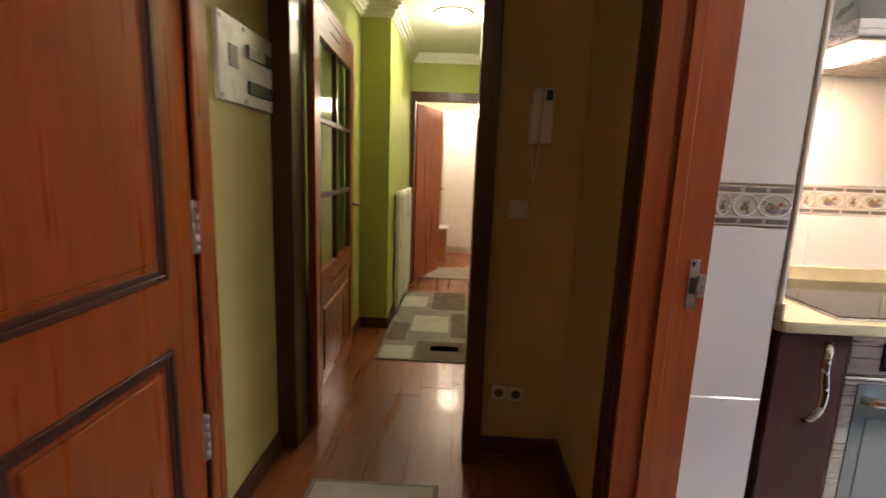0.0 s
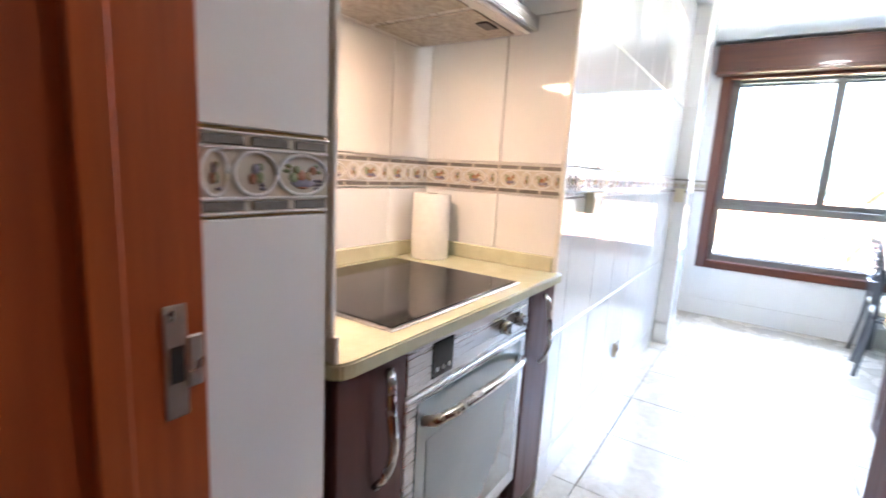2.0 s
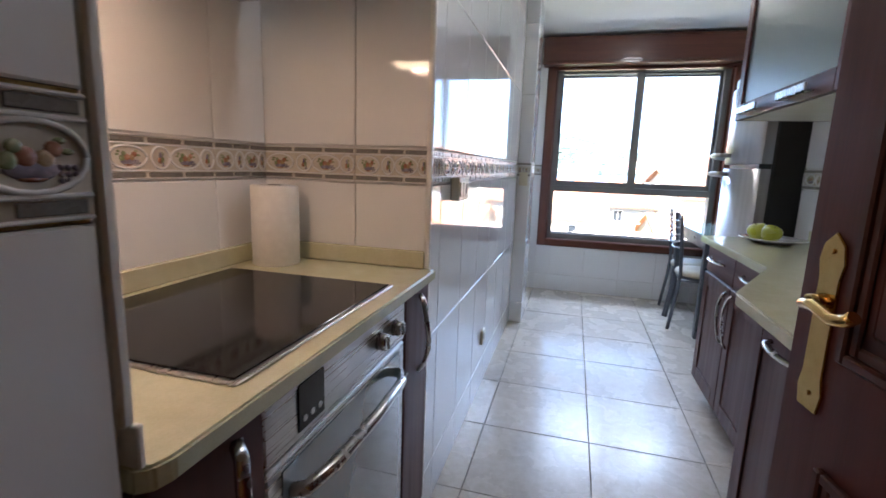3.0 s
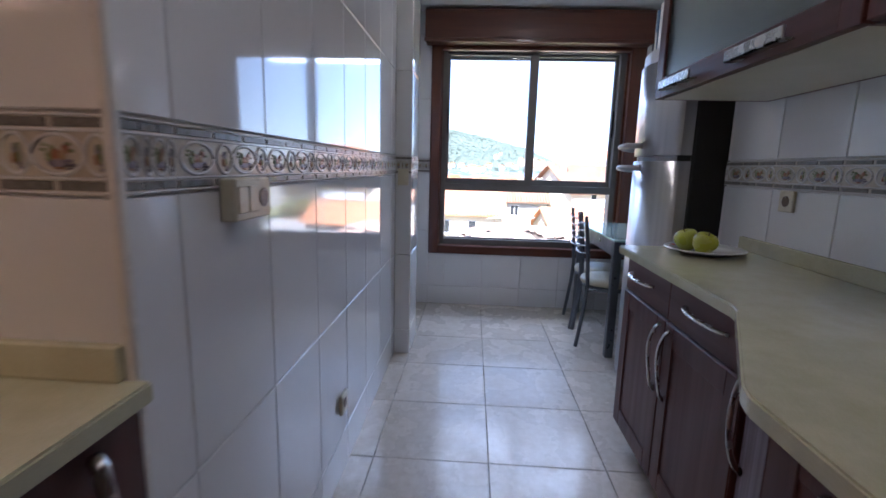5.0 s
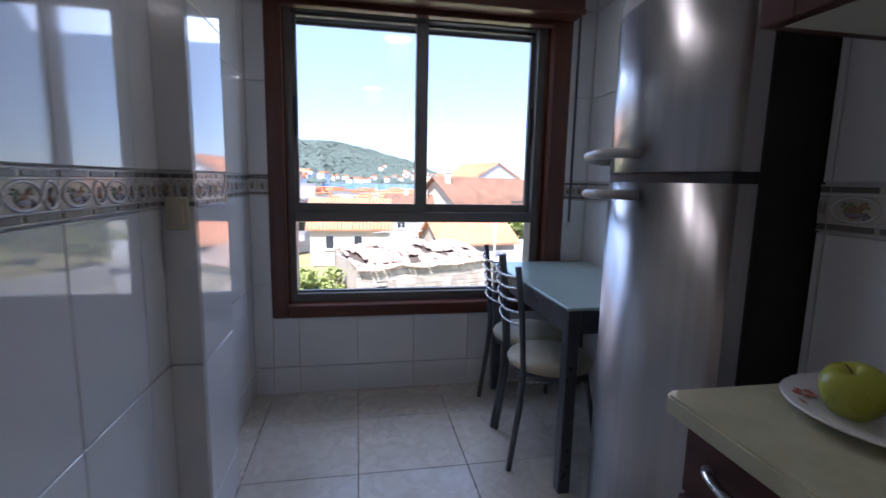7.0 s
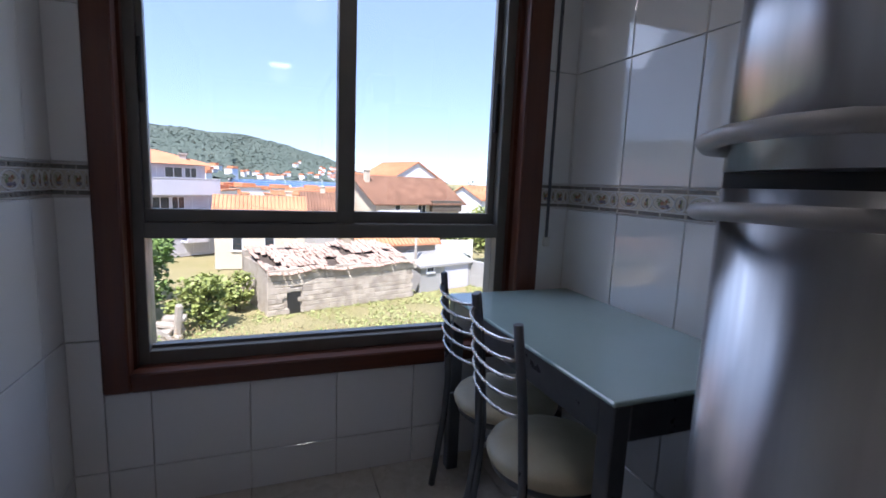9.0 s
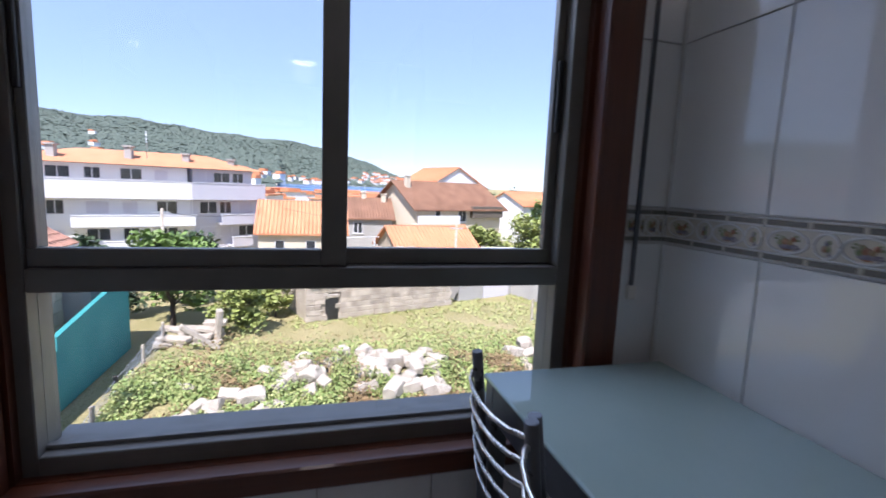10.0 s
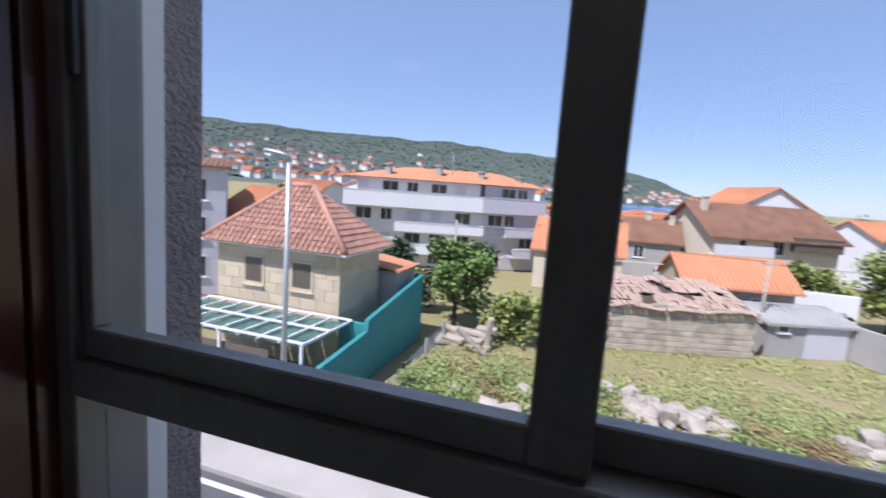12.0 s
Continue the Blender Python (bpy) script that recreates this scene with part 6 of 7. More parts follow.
while z < -3.35:
    h = rnd.uniform(0.2, 0.32)
    x = 0.0
    while x < 8.4:
        w = rnd.uniform(0.25, 0.6)
        if not (0.95 < x + w / 2 < 1.7 and z < G + 1.2):
            zz = min(z + h, -3.3 + 0.12 * math.sin(x * 2))
            if zz - z > 0.08:
                lay("stone", tile_mesh(round(w, 1) + 0.04, round(zz - z, 2), 0.08, M["oldstone"], 0.03), rm @ Matrix(((1, 0, 0, x), (0, 0, -1, 0.06), (0, 1, 0, z), (0, 0, 0, 1))), rw)
        x += w
    z += h
bm = bmesh.new()
for r in range(9):
    for q in range(34):
        x, y = 0.1 + q * 0.25 + rnd.uniform(-0.05, 0.05), 0.0 + r * 0.42
        if noise.noise(Vector((x * 0.9, y * 0.9, 21.0))) < -0.22:
            continue
        zz = -3.42 + y * 0.24 + 0.18 * noise.noise(Vector((x * 0.6, y * 0.6, 4.0)))
        own = box(-0.11, 0.11, -0.26, 0.26, -0.03, 0.04, 0.02)
        bmesh.ops.transform(own, verts=own.verts, matrix=Matrix.Translation((x, y, zz)) @ pose(0, 0, 0, 13 + rnd.uniform(-9, 9), rnd.uniform(-9, 9), rnd.uniform(-14, 14)))
        join(bm, own)
world_part("roof_tiles", bm, M["roof_pale"], ru, rm, "bleached broken clay tiles")
world_part("roof_deck", (lambda b: (bmesh.ops.transform(b, verts=b.verts, matrix=Matrix.Translation((0.1, 0.05, -3.56)) @ pose(0, 0, 0, 13, 0, 0)), b)[1])(box(0, 8.2, 0, 3.6, -0.06, 0)), M["bark"], ru, rm)

# houses beyond
house("stone_cottage", 36.5, -3.6, -78, 6.0, 4.5, -3.0, -1.6, "oldstone", "roof_orange", "old stone cottage with an orange tiled roof behind the ruin", [(3.6, 4.2, -4.6, -3.8)], "x")
sh = house("grey_shed", 31.9, -6.5, -70, 4.3, 4.0, -3.85, -3.4, "render_grey", "render_grey", "low grey cement shed with a flat sheet roof and pale door", [(0.5, 1.0, -4.3, -3.9)], "x", 0.2)
world_part("door", box(1.9, 4.0, -0.05, 0.0, G, -4.05, 0.01), M["render_lilac"], sh, pose(31.9, -6.5, 0, 0, 0, -70), "pale blue-grey metal door")
house("orange_roof_house", 41.5, 6.0, -90, 6.2, 5.5, -2.4, -0.3, "render_cream", "roof_orange", "cream house with a bright orange tiled roof and skylight", [(1.2, 1.8, -4.2, -3.2), (3.4, 4.0, -4.2, -3.2)], "x", 0.3, G, [(5.2, 3.4, 0.0)], [(2.4, 3.0, -2.6, -1.6)])
house("red_roof_house", 52, -0.9, -90, 4.6, 6, -2.0, -0.2, "render_grey", "roof_brown", "grey house with a dull red tiled roof", [(0.8, 1.6, -3.6, -2.6)], "x", 0.3, G, [(2.0, 3.0, 0.3), (4.0, 2.5, 0.2)])
bh = house("brown_roof_house", 50.5, -7.6, -68, 11.5, 8.0, -0.7, 1.75, "render_cream", "roof_brown", "large old house with a brown tiled hip roof and balcony", [(1.4, 2.1, -4.4, -3.3), (3.6, 4.3, -4.4, -3.0), (6.0, 6.7, -4.4, -3.0), (2.4, 3.0, -2.3, -1.2), (5.4, 6.4, -2.3, -1.2)], "x", 0.6, G, [(0.8, 3.0, 2.2)])
bhm = pose(50.5, -7.6, 0, 0, 0, -68)
world_part("balcony", box(-0.6, 4.6, -1.3, 0.0, -2.62, -2.45), M["render_cream"], bh, bhm)
world_part("balcony_rail", box(-0.6, 4.6, -1.3, -1.24, -2.45, -1.6), M["render_white"], bh, bhm)
world_part("awning", box(0.2, 3.6, -1.2, -1.15, -3.1, -2.65), M["crate_y"], bh, bhm, "yellow awning strip")
world_part("gallery", box(7.0, 11.4, -0.5, 0.0, -1.9, -0.7), M["shutter"], bh, bhm, "dark wooden glazed gallery")
house("white_gable_house", 66, -12.5, -75, 9, 10, 1.4, 4.0, "render_white", "roof_orange", "white house with an orange tiled gable roof", [(3.5, 4.5, -0.6, 0.6)], "y", 0.3)
house("far_orange_house", 60, -23.5, -70, 9, 7, -0.6, 1.0, "render_white", "roof_orange", "white house with orange roof in the distance", [(1.5, 2.5, -2.4, -1.2), (5, 6, -2.4, -1.2)], "x", 0.3)
house("far_orange_house", 58, 44, -120, 12, 8, -1.0, 1.2, "render_white", "roof_orange", "white house with a wide orange roof behind the stone house", [(2, 3, -3, -1.8), (6, 7, -3, -1.8)], "x", 0.3)
house("far_orange_house", 72, 42, -100, 16, 8, 0.2, 2.6, "render_white", "roof_orange", "long white house with an orange roof on the slope", [(2, 3, -2, -.8), (8, 9, -2, -.8), (12, 13, -2, -.8)], "y", 0.3)
house("far_orange_house", 32, 27.5, -125, 6, 6, -1.6, 0.6, "render_cream", "roof_orange", "cream house with a reddish roof beside the road", [(1.5, 2.3, -3.6, -2.6)], "x", 0.3)
house("grey_apartment_house", 23.46, 26.14, -47.7, 6.0, 8, 1.7, 2.2, "render_lilac", "roof_brown", "pale grey three-storey house by the side street", [(1.2, 2.5, -0.2, 0.9), (3.7, 5.0, -0.2, 0.9), (1.2, 2.5, -2.3, -1.2), (3.7, 5.0, -2.3, -1.2), (1.2, 2.5, -4.5, -3.4), (3.7, 5.0, -4.5, -3.4)], "x", 0.25)

# white apartment block with balcony bands
AL, AC, AR = Vector((40.8, 21.7)), Vector((45.2, 10.9)), Vector((48.4, 6.2))
ab = thing("apartment_building", (44, 15, G), "white four-storey apartment block with long balconies and an orange roof", "apartment building")


def along(p, q):
    d = q - p
    return Matrix.Translation((p.x, p.y, 0)) @ pose(0, 0, 0, 0, 0, math.degrees(math.atan2(d.y, d.x))), d.length


for p, q, mt in ((AL, AC, "render_white"), (AC, AR, "render_lilac")):
    mtx, L = along(p, q)
    world_part("wall", box(0, L, 0.9, 9.0, G, 0.55), M[mt], ab, mtx)
    world_part("attic_wall", box(0.6, L - 0.2, 1.9, 9.0, 0.55, 1.85), M[mt], ab, mtx)
    for z0, z1, a, b in ((-0.55, 0.75, -0.3, L), (-2.55, -1.75, L * 0.35, L), (-4.4, -3.6, L * 0.5, L * 0.8)):
        bal = world_part("balcony", box(a, b, -0.15, 0.0, z0, z1, 0.02), M[mt], ab, mtx)
        world_part("slab", box(a, b, 0.0, 0.95, z0, z0 + 0.16), M[mt], bal, mtx)
        world_part("cap", box(a - 0.02, b + 0.02, -0.18, 0.03, z1, z1 + 0.05), M["render_white"], bal, mtx)
    n = 5 if L > 8 else 3
    for k in range(n):
        x0 = 0.7 + k * (L - 1.0) / n
        for z0, z1, y in ((0.85, 1.6, 1.9), (-1.65, -0.75, 0.9), (-3.55, -2.75, 0.9), (-5.3, -4.5, 0.9)):
            house_window(ab, mtx, x0, x0 + (1.3 if (k + int(z0)) % 2 else 0.9), z0, z1, y, (k * 3 + int(z0 * 2)) % 5 in (1, 3), False, "render_white", 0.05, "render_lilac")
bm = bmesh.new()
pl2 = [AL + Vector((-0.5, 0.2)), AC + Vector((-0.4, -0.4)), AR + Vector((0.2, -0.6)), AR + Vector((8, 5)), AC + Vector((9, 6)), AL + Vector((8.5, 4.5))]
lo = [bm.verts.new((p.x + 1.2, p.y + 0.8, 1.88)) for p in pl2]
hi = [bm.verts.new((p.x * 0.35 + 50.5 * 0.65, p.y * 0.5 + 16.5 * 0.5, 3.0)) for p in pl2]
bm.faces.new(hi)
bm.faces.new(lo[::-1])
for i in range(6):
    bm.faces.new((lo[i], lo[(i + 1) % 6], hi[(i + 1) % 6], hi[i]))
bmesh.ops.recalc_face_normals(bm, faces=bm.faces)
rf = part("roof", bm, M["roof_orange"], ab)
for x, y, z in ((44.0, 19.5, 3.0), (46.0, 15.5, 3.2), (47.5, 12.0, 2.9), (49.5, 9.0, 2.7)):
    bm = box(x - 0.25, x + 0.25, y - 0.25, y + 0.25, 1.9, z, 0.02)
    box(x - 0.35, x + 0.35, y - 0.35, y + 0.35, z, z + 0.12, bm=bm)
    part("chimney", bm, M["render_grey"], rf)
part("antenna", cyl((45.0, 14.0, 2.4), (45.0, 14.0, 4.4), 0.03, seg=6), M["galv"], rf)

# garden walls, poles, wires
gw = thing("garden_wall", (34, -14, G), "grey concrete wall along the garden", "wall")
part("long_wall", (lambda b: (bmesh.ops.transform(b, verts=b.verts, matrix=pose(33.4, -10.6, 0, 0, 0, 203.4)), b)[1])(box(0, 11.0, -0.1, 0.1, G, -3.85, 0.02)), M["render_grey"], gw)
part("white_wall", box(39.6, 39.8, -13.4, -9.0, G, -3.3, 0.02), M["render_white"], gw)
part("orange_panel", box(38.0, 38.1, -23.5, -20.8, G, -4.3, 0.02), M["orange_sheet"], gw, "orange-red sheet panel")
for x, y, z in ((32.8, -6.4, -1.0), (44.5, 5.4, -0.6), (33.5, 9.9, -0.5)):
    up = thing("utility_pole", (x, y, G), "thin grey concrete utility pole", "pole", "utility poles")
    part("shaft", cyl((x, y, G), (x, y, z), 0.1, 0.07, 8), M["rock"], up)
    part("cross_arm", box(x - 0.04, x + 0.04, y - 0.4, y + 0.4, z - 0.25, z - 0.17), M["galv"], up)
wr = thing("overhead_wires", (38, 2, G), "thin overhead wires between the poles", "wire")
for a, b in (((32.8, -6.4, -1.1), (44.5, 5.4, -0.7)), ((44.5, 5.4, -0.8), (33.5, 9.9, -0.7)), ((32.8, -6.4, -1.2), (45.0, -24.0, -1.0))):
    part("wire", sweep([Vector(a).lerp(Vector(b), u / 8) - Vector((0, 0, 0.5 * math.sin(math.pi * u / 8))) for u in range(9)], 0.014, 4), M["dark"], wr)
wn_ = thing("white_awning", (39, -1.2, G), "white sheet awning on poles behind the ruin", "awning")
part("sheet", (lambda b: (bmesh.ops.transform(b, verts=b.verts, matrix=pose(38.5, -0.6, -2.55, 0, 8, 15)), b)[1])(box(-1.0, 1.0, -1.6, 1.6, 0, 0.05)), M["render_white"], wn_)
for y in (-2.0, 0.6):
    part("pole", cyl((37.7, y, G), (37.7, y, -2.5), 0.04, seg=6), M["galv"], wn_)

# sea, marina, hills
bm = prism([(165, 14), (165, -34), (210, -75), (900, -330), (1000, 90)], G - 0.05, G + 0.05)
structure("water", bm, M["sea"], "blue estuary water between town and hill")
for k in range(46):
    x, y = rnd.uniform(170, 330), rnd.uniform(-52, 8)
    b = thing("boat", (x, y, G), "small white moored boat in the distance", "boat", "moored boats")
    bm = prism([(x - 2.5, y - 0.9), (x + 1.4, y - 0.9), (x + 3, y), (x + 1.4, y + 0.9), (x - 2.5, y + 0.9)], G + 0.03, G + 0.9)
    part("hull", bm, M["render_white"], b)
    part("cabin", box(x - 1.5, x + 0.4, y - 0.6, y + 0.6, G + 0.9, G + 1.6, 0.1), M["render_white"], b)
    part("mast", cyl((x, y, G + 0.9), (x, y, G + 5.5), 0.05, seg=5), M["galv"], b)
CREST = ((-16, 0.002), (-13, 0.004), (-10, 0.016), (-8, 0.026), (-2, 0.06), (3, 0.074), (8, 0.079), (11, 0.081), (18, 0.092), (26, 0.094), (34, 0.092), (40, 0.096), (50, 0.098), (62, 0.09), (75, 0.06), (90, 0.03))


def crest(a):
    for (a0, e0), (a1, e1) in zip(CREST, CREST[1:]):
        if a0 <= a <= a1:
            return e0 + (e1 - e0) * (a - a0) / (a1 - a0)
    return 0.0


def hill_z(a, u):
    """Height of the hillside at bearing a, u from its foot to its crest."""
    top = crest(a) * 1700 + 4
    s = u ** 1.25
    return G + (top - G) * s + 10 * noise.noise(Vector((a * 0.25, u * 3, 0))) * u + 2.6 * noise.noise(Vector((a * 2.6, u * 9, 2))) * u


bm = bmesh.new()
NA, NR = 212, 22
grid = []
for i in range(NA + 1):
    a = -16 + 106 * i / NA
    foot = 430 if a > 4 else 780
    grid.append([bm.verts.new((6 + (foot + (1700 - foot) * j / NR) * math.cos(radians(a)), 2 + (foot + (1700 - foot) * j / NR) * math.sin(radians(a)), hill_z(a, j / NR))) for j in range(NR + 1)])
for i in range(NA):
    for j in range(NR):
        bm.faces.new((grid[i][j], grid[i + 1][j], grid[i + 1][j + 1], grid[i][j + 1])).smooth = True
bmesh.ops.recalc_face_normals(bm, faces=bm.faces)
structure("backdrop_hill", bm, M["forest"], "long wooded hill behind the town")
# woods: small tufts scattered over the hill
v, f = [], []
for k in range(24000):
    a, u = rnd.uniform(-15, 62), rnd.uniform(0.02, 1.0) ** 0.8
    foot = 430 if a > 4 else 780
    R = foot + (1700 - foot) * u
    x, y, z = 6 + R * math.cos(radians(a)), 2 + R * math.sin(radians(a)), hill_z(a, u)
    s = rnd.uniform(3.0, 7.0)
    n0 = len(v)
    for q in range(5):
        v.append((x + s * math.cos(q * 1.257), y + s * math.sin(q * 1.257), z + rnd.uniform(-1, 2)))
    v.append((x + rnd.uniform(-1, 1), y + rnd.uniform(-1, 1), z + s * rnd.uniform(0.35, 0.8)))
    f += [(n0 + q, n0 + (q + 1) % 5, n0 + 5) for q in range(5)]
me = bpy.data.meshes.new("woods")
me.from_pydata(v, [], f)
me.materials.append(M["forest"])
tagged(new("woods", me), "dense dark green woods covering the hillside", "woods", "", "stuff")


def village(name, label, spots, m, size, seed):
    r = random.Random(seed)
    bm = bmesh.new()
    for a, u in spots:
        foot = 430 if a > 4 else 780
        R = foot + (1700 - foot) * u
        x, y, z = 6 + R * math.cos(radians(a)), 2 + R * math.sin(radians(a)), hill_z(a, u)
        w, d, h = size * r.uniform(0.7, 1.6), size * r.uniform(0.7, 1.3), size * r.uniform(0.5, 0.9)
        own = box(-w / 2, w / 2, -d / 2, d / 2, -4, h, mi=0)
        box(-w / 2 - 0.5, w / 2 + 0.5, -d / 2 - 0.5, d / 2 + 0.5, h, h + 0.6, mi=1, bm=own)
        prism([(-w / 2, -d / 2), (w / 2, -d / 2), (w / 2 * 0.8, d / 2 * 0.3), (-w / 2 * 0.8, d / 2 * 0.3)], h + 0.6, h + size * 0.3, own, 1)
        bmesh.ops.transform(own, verts=own.verts, matrix=pose(x, y, z, 0, 0, r.uniform(0, 180)))
        join(bm, own)
    tagged(solid(name, bm, m), label, "village", "", "stuff")


village("hillside_village", "scattered white houses with orange roofs on the hillside", [(rnd.uniform(20, 62), 0.03 + abs(rnd.gauss(0, 1)) * 0.17) for k in range(170)], [M["render_white"], M["roof_orange"]], 9.0, 3)
village("shore_village", "cluster of white houses on the wooded headland", [(rnd.gauss(-8, 2.2), rnd.uniform(0.05, 0.5)) for k in range(45)] + [(rnd.uniform(-2, 20), rnd.uniform(0.0, 0.12)) for k in range(40)], [M["render_white"], M["roof_orange"]], 9.0, 4)
v = bmesh.new()
for k in range(60):
    x, y = rnd.uniform(85, 160), rnd.uniform(-42, 60)
    w, h = rnd.uniform(5, 9), rnd.uniform(2.5, 4.2)
    own = box(-w / 2, w / 2, -3, 3, G, G + h, mi=0)
    prism([(-w / 2 - 0.3, -3.3), (w / 2 + 0.3, -3.3), (w / 2 + 0.3, 3.3), (-w / 2 - 0.3, 3.3)], G + h, G + h + 0.25, own, 1)
    prism([(-w / 2, -1.6), (w / 2, -1.6), (w / 2, 1.6), (-w / 2, 1.6)], G + h + 0.25, G + h + 0.9, own, 1)
    bmesh.ops.transform(own, verts=own.verts, matrix=Matrix.Translation((x, y, 0)) @ pose(0, 0, 0, 0, 0, rnd.uniform(-40, 40)))
    join(v, own)
tagged(solid("town_roofs", v, [M["render_white"], M["roof_orange"]]), "low white town houses with orange roofs towards the harbour", "houses", "", "stuff")

# ================= laid pieces: floor tiles, planks, wall tiles =================
ROWS = ((0.0, 0.165), (0.165, 0.665), (0.665, 1.165), (1.278, 1.775), (1.775, 2.275), (2.275, 2.468))
SW = 0.335


def border_mesh(rings=((0.06, 0.05, 8), (0.15, 0.027, 4), (0.23, 0.05, 8), (0.306, 0.024, 4)), SW=SW, ry=0.027, big=1.0):
    """One decorative border tile, 335 x 108 mm, with beads, bars and fruit medallions."""
    bm = box(0, SW - 0.002, 0.003, 0.110, 0, 0.009, mi=0)
    for y0, y1 in ((0.003, 0.007), (0.022, 0.027), (0.086, 0.091), (0.106, 0.110)):
        box(0, SW - 0.002, y0, y1, 0.007, 0.0125, 0.0015, bm=bm, mi=1)
    for k in range(3):
        x = 0.004 + k * SW / 3
        for y in (0.0085, 0.0925):
            box(x, x + SW / 3 - 0.012, y, y + 0.012, 0.008, 0.0115, 0.001, bm=bm, mi=2)
    for cx, rx, n in rings:
        own = sweep([(cx + rx * math.cos(a), 0.0565 + ry * math.sin(a), 0.0095) for a in (2 * math.pi * k / 20 for k in range(21))], 0.0035, 5, mi=1)
        join(bm, own)
    for cx, rx, n in rings:
        k = min(1.0, rx / 0.045) * big
        wide = rx > ry * 1.2
        if wide:
            blob((cx, 0.046, 0.0095), (0.021 * k, 0.0085, 0.0016), bm, 5, 2)
            blob((cx, 0.0385, 0.0095), (0.012 * k, 0.0028, 0.0014), bm, 3, 1)
        fruit = ((-0.016, 0.053, 0.0075, 4), (-0.004, 0.056, 0.0085, 3), (0.009, 0.055, 0.0075, 6), (0.016, 0.063, 0.007, 3), (-0.011, 0.064, 0.006, 4)) if wide else ((-0.006, 0.05, 0.008, 3), (0.007, 0.052, 0.0085, 4), (0.0, 0.063, 0.008, 5), (0.009, 0.066, 0.0055, 4))
        for dx, y, r, kind in fruit:
            blob((cx + dx * k, y, 0.0098), (r * k, r, 0.0024), bm, kind, 2)
        for q in range(n):
            blob((cx + (0.02 + 0.0055 * (q % 3)) * k * (1 if wide else 0.5), 0.037 + 0.0055 * (q // 3), 0.0097), (0.003, 0.003, 0.002), bm, 5, 1)
        for dx, y in ((-0.027, 0.062), (-0.024, 0.069), (0.026, 0.061), (0.021, 0.07)):
            if wide:
                blob((cx + dx * k, y, 0.0096), (0.006 * k, 0.0032, 0.001), bm, 4, 1)
    me = bpy.data.meshes.new("border_tile")
    bm.to_mesh(me)
    bm.free()
    for k in ("strip_base", "strip_white", "strip_bar", "fruit_red", "fruit_green", "fruit_blue", "fruit_tan"):
        me.materials.append(M[k])
    return me


BORDER = border_mesh()
BORDER_WIDE = border_mesh(((0.02, 0.018, 3), (0.078, 0.033, 5), (0.156, 0.044, 9)), 0.205, 0.029, 1.1)


def clad(wall, origin, u, n, length, z0=0.0, z1=CEIL, start=0.0, border=True, w=SW, strip=None):
    """Tiles on a wall face: origin on the wall at floor level, u along it, n out of it."""
    u, n = Vector(u), Vector(n)
    up = Vector((0, 0, 1))
    if u.cross(up).dot(n) < 0:
        origin, u = Vector(origin) + u * length, -u
        start = 0 if not start else (length - start) % w
    xs = [0.0]
    p = start if start > 0 else w
    while p < length - 0.012:
        xs.append(p)
        p += w
    xs.append(length)
    for a, b in zip(xs, xs[1:]):
        for p0, p1 in ROWS:
            q0, q1 = max(p0, z0), min(p1, z1)
            if q1 - q0 < 0.012:
                continue
            me = tile_mesh(b - a - 0.003, q1 - q0 - 0.003, 0.01, M["tile"])
            at = Vector(origin) + u * (a + 0.0015) + up * (q0 + 0.0015)
            lay("tile", me, Matrix(((u.x, 0, n.x, at.x), (u.y, 0, n.y, at.y), (u.z, 1, n.z, at.z), (0, 0, 0, 1))), wall)
        if border and z0 < 1.165 and z1 > 1.278:
            at = Vector(origin) + u * a + up * 1.165
            k = 1.0 if strip else (b - a) / w
            lay("border_tile", strip or BORDER, Matrix(((u.x * k, 0, n.x, at.x), (u.y * k, 0, n.y, at.y), (u.z, 1, n.z, at.z), (0, 0, 0, 1))), wall)


clad(wall_left, (3.30, 2.90, 0), (1, 0, 0), (0, -1, 0), 2.285, start=0.12)
clad(wall_left, (5.925, 2.90, 0), (1, 0, 0), (0, -1, 0), 0.835)
clad(wall_left, (3.30, 2.891, 0), (0, 1, 0), (-1, 0, 0), 0.585)
clad(wall_stub, (2.03, 2.89, 0), (1, 0, 0), (0, -1, 0), 0.205, strip=BORDER_WIDE)
clad(wall_stub, (2.235, 2.892, 0), (0, 1, 0), (1, 0, 0), 0.585)
clad(wall_alcove, (2.245, 3.48, 0), (1, 0, 0), (0, -1, 0), 1.045, start=0.14)
clad(wall_pilaster, (5.585, 2.80, 0), (1, 0, 0), (0, -1, 0), 0.34, w=0.36)
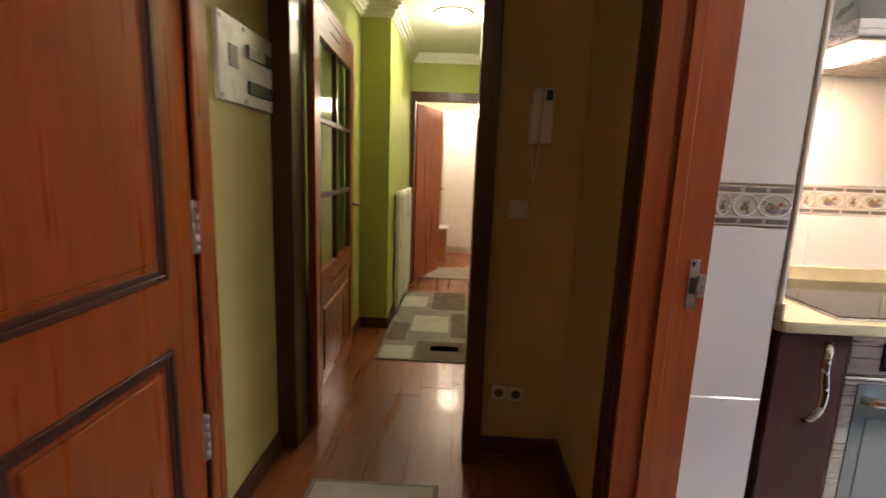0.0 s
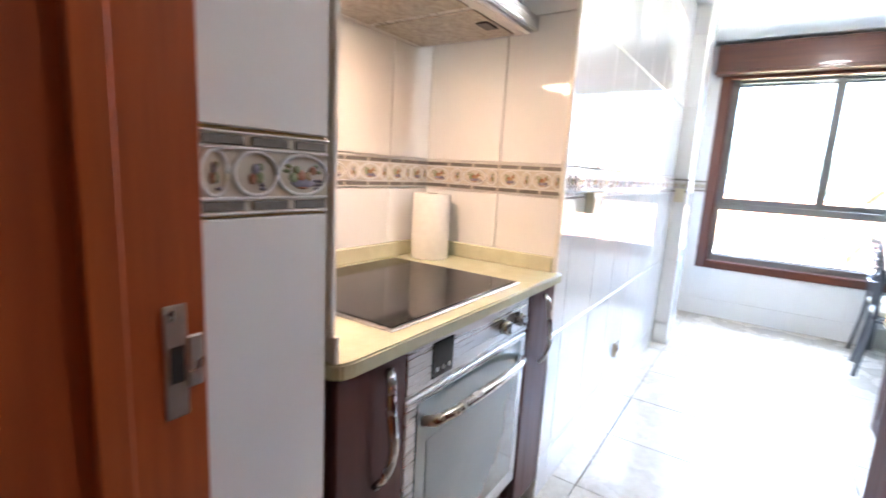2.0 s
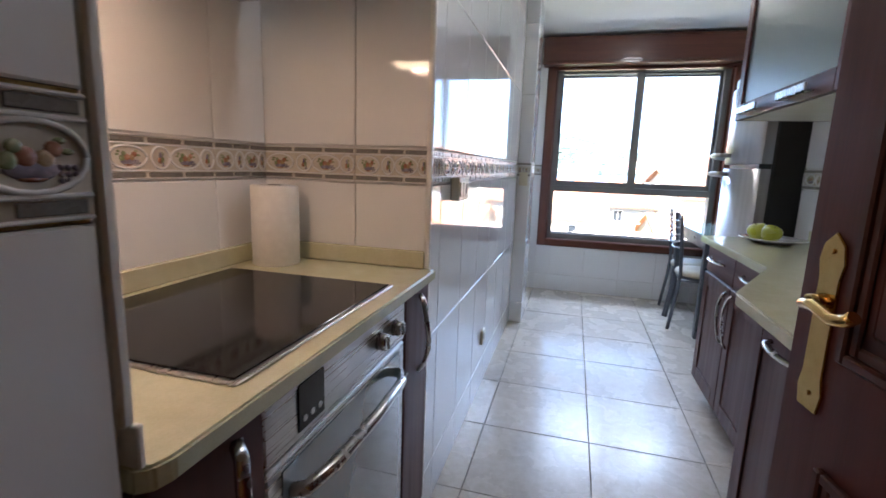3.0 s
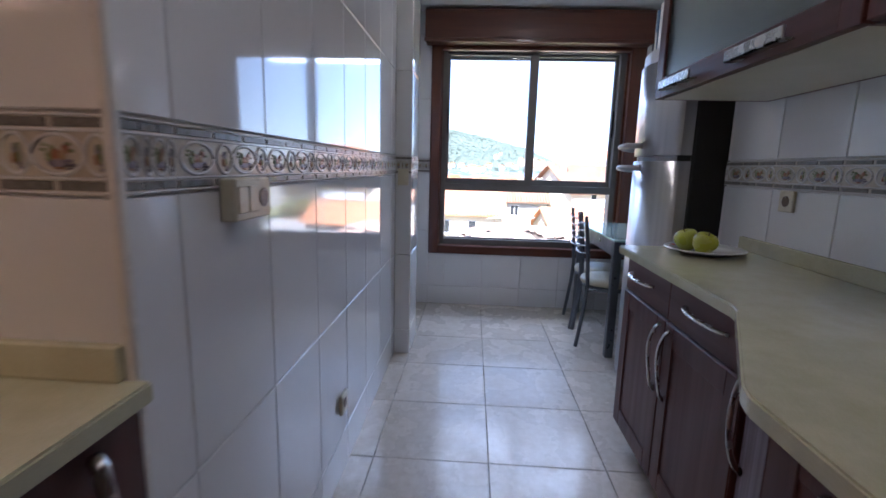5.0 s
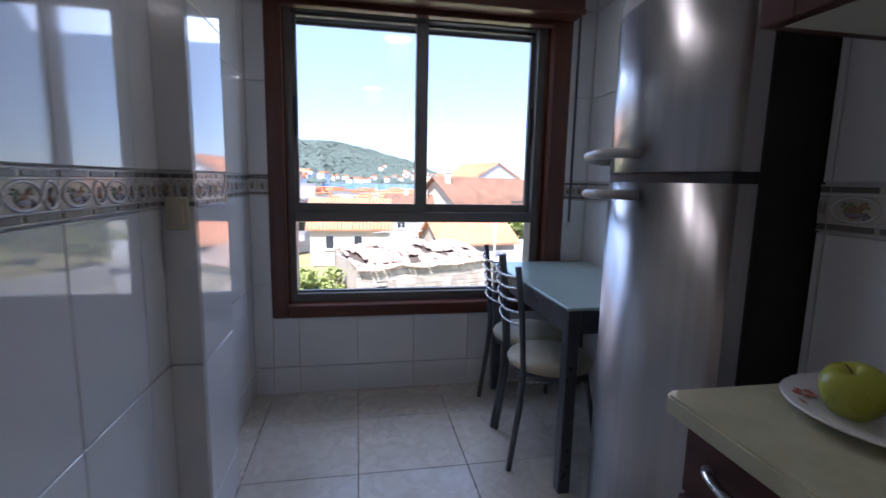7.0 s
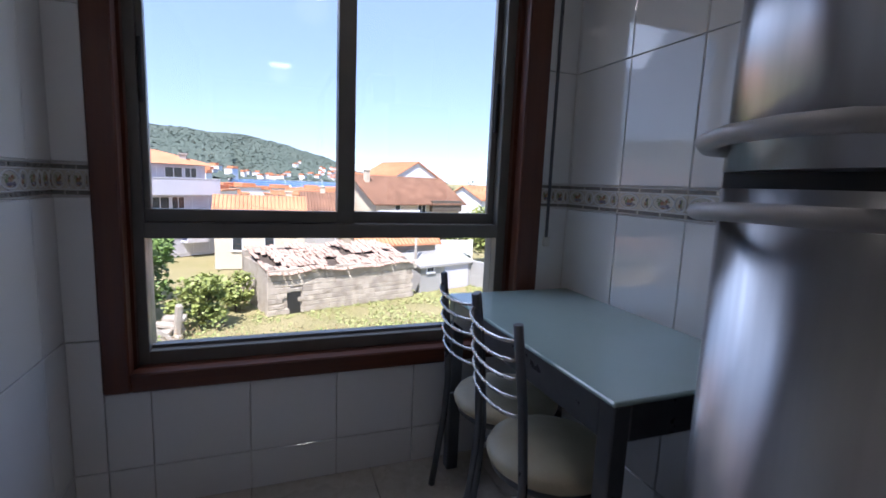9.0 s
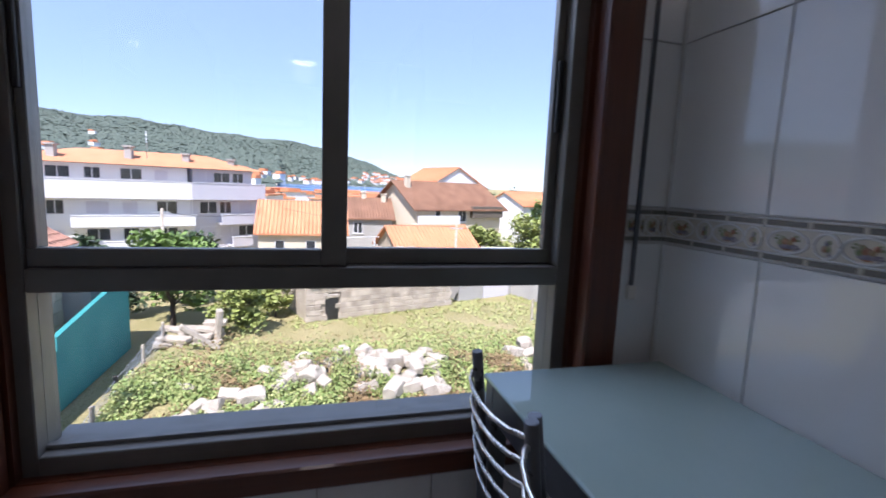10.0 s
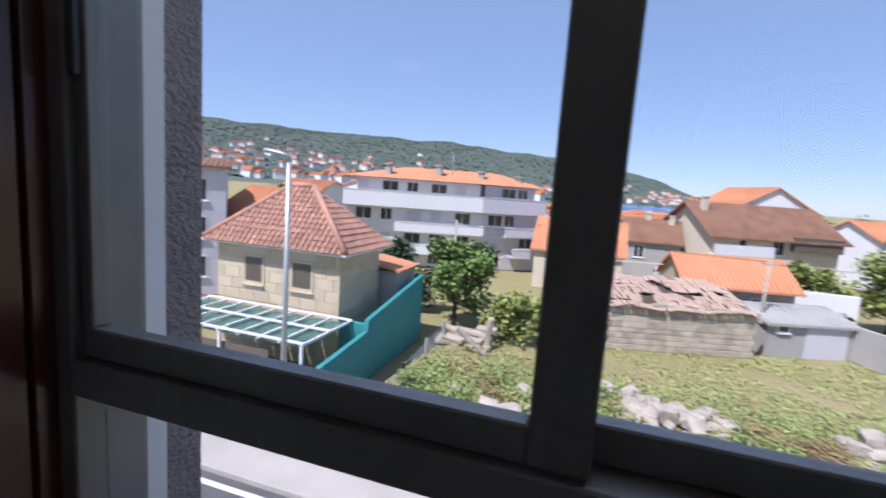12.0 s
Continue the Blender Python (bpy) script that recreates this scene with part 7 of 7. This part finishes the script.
clad(wall_pilaster, (5.585, 2.791, 0), (0, 1, 0), (-1, 0, 0), 0.1)
clad(wall_pilaster, (5.925, 2.791, 0), (0, 1, 0), (1, 0, 0), 0.1)
clad(wall_right, (2.03, 1.24, 0), (1, 0, 0), (0, 1, 0), 2.91, start=0.21)
clad(wall_right, (4.94, 0.9, 0), (0, 1, 0), (1, 0, 0), 0.34)
clad(wall_dining, (4.95, 0.89, 0), (1, 0, 0), (0, 1, 0), 1.8, start=0.115)
clad(wall_window, (6.76, 2.785, 0), (0, 1, 0), (-1, 0, 0), 0.105)
clad(wall_window, (6.76, 0.90, 0), (0, 1, 0), (-1, 0, 0), 0.15)
clad(wall_window, (6.76, 1.05, 0), (0, 1, 0), (-1, 0, 0), 1.735, z1=0.463, start=0.25)
structure("trim_6", box(2.236, 2.252, 2.876, 2.892, CT + 0.05, CEIL, 0.004), M["plastic"], "white plastic corner bead on the tiled wall edge")
structure("trim_7", box(3.284, 3.302, 2.884, 2.902, 0, CEIL, 0.004), M["plastic"], "white plastic corner bead at the end of the alcove")

# kitchen floor tiles on a 48.5 cm grid
GX, GY, GS = 5.433, 2.305, 0.4855
xs = sorted({2.03, 6.758} | {GX + k * GS for k in range(-8, 4) if 2.05 < GX + k * GS < 6.74})
ys = sorted({0.9, 3.47} | {GY + k * GS for k in range(-4, 4) if 0.92 < GY + k * GS < 3.45})
for a, b in zip(xs, xs[1:]):
    for c, d in zip(ys, ys[1:]):
        me = tile_mesh(b - a - 0.004, d - c - 0.004, 0.012, M["floor_tile"], 0.0015)
        lay("tile", me, Matrix.Translation((a + 0.002, c + 0.002, -0.012)), floor)
# laminate planks
rnd = random.Random(2)
x = 0.2
while x < 1.95:
    y = 0.1 - rnd.uniform(0, 1.0)
    while y < 9.0:
        y0, y1 = max(y, 0.1), min(y + 1.2, 8.95)
        if y1 - y0 > 0.05:
            lay("plank", tile_mesh(0.19, round(y1 - y0, 2) - 0.001, 0.012, M["parquet"], 0.0008), Matrix.Translation((x, y0, -0.012)), floor_hall)
        y += 1.2
    x += 0.191
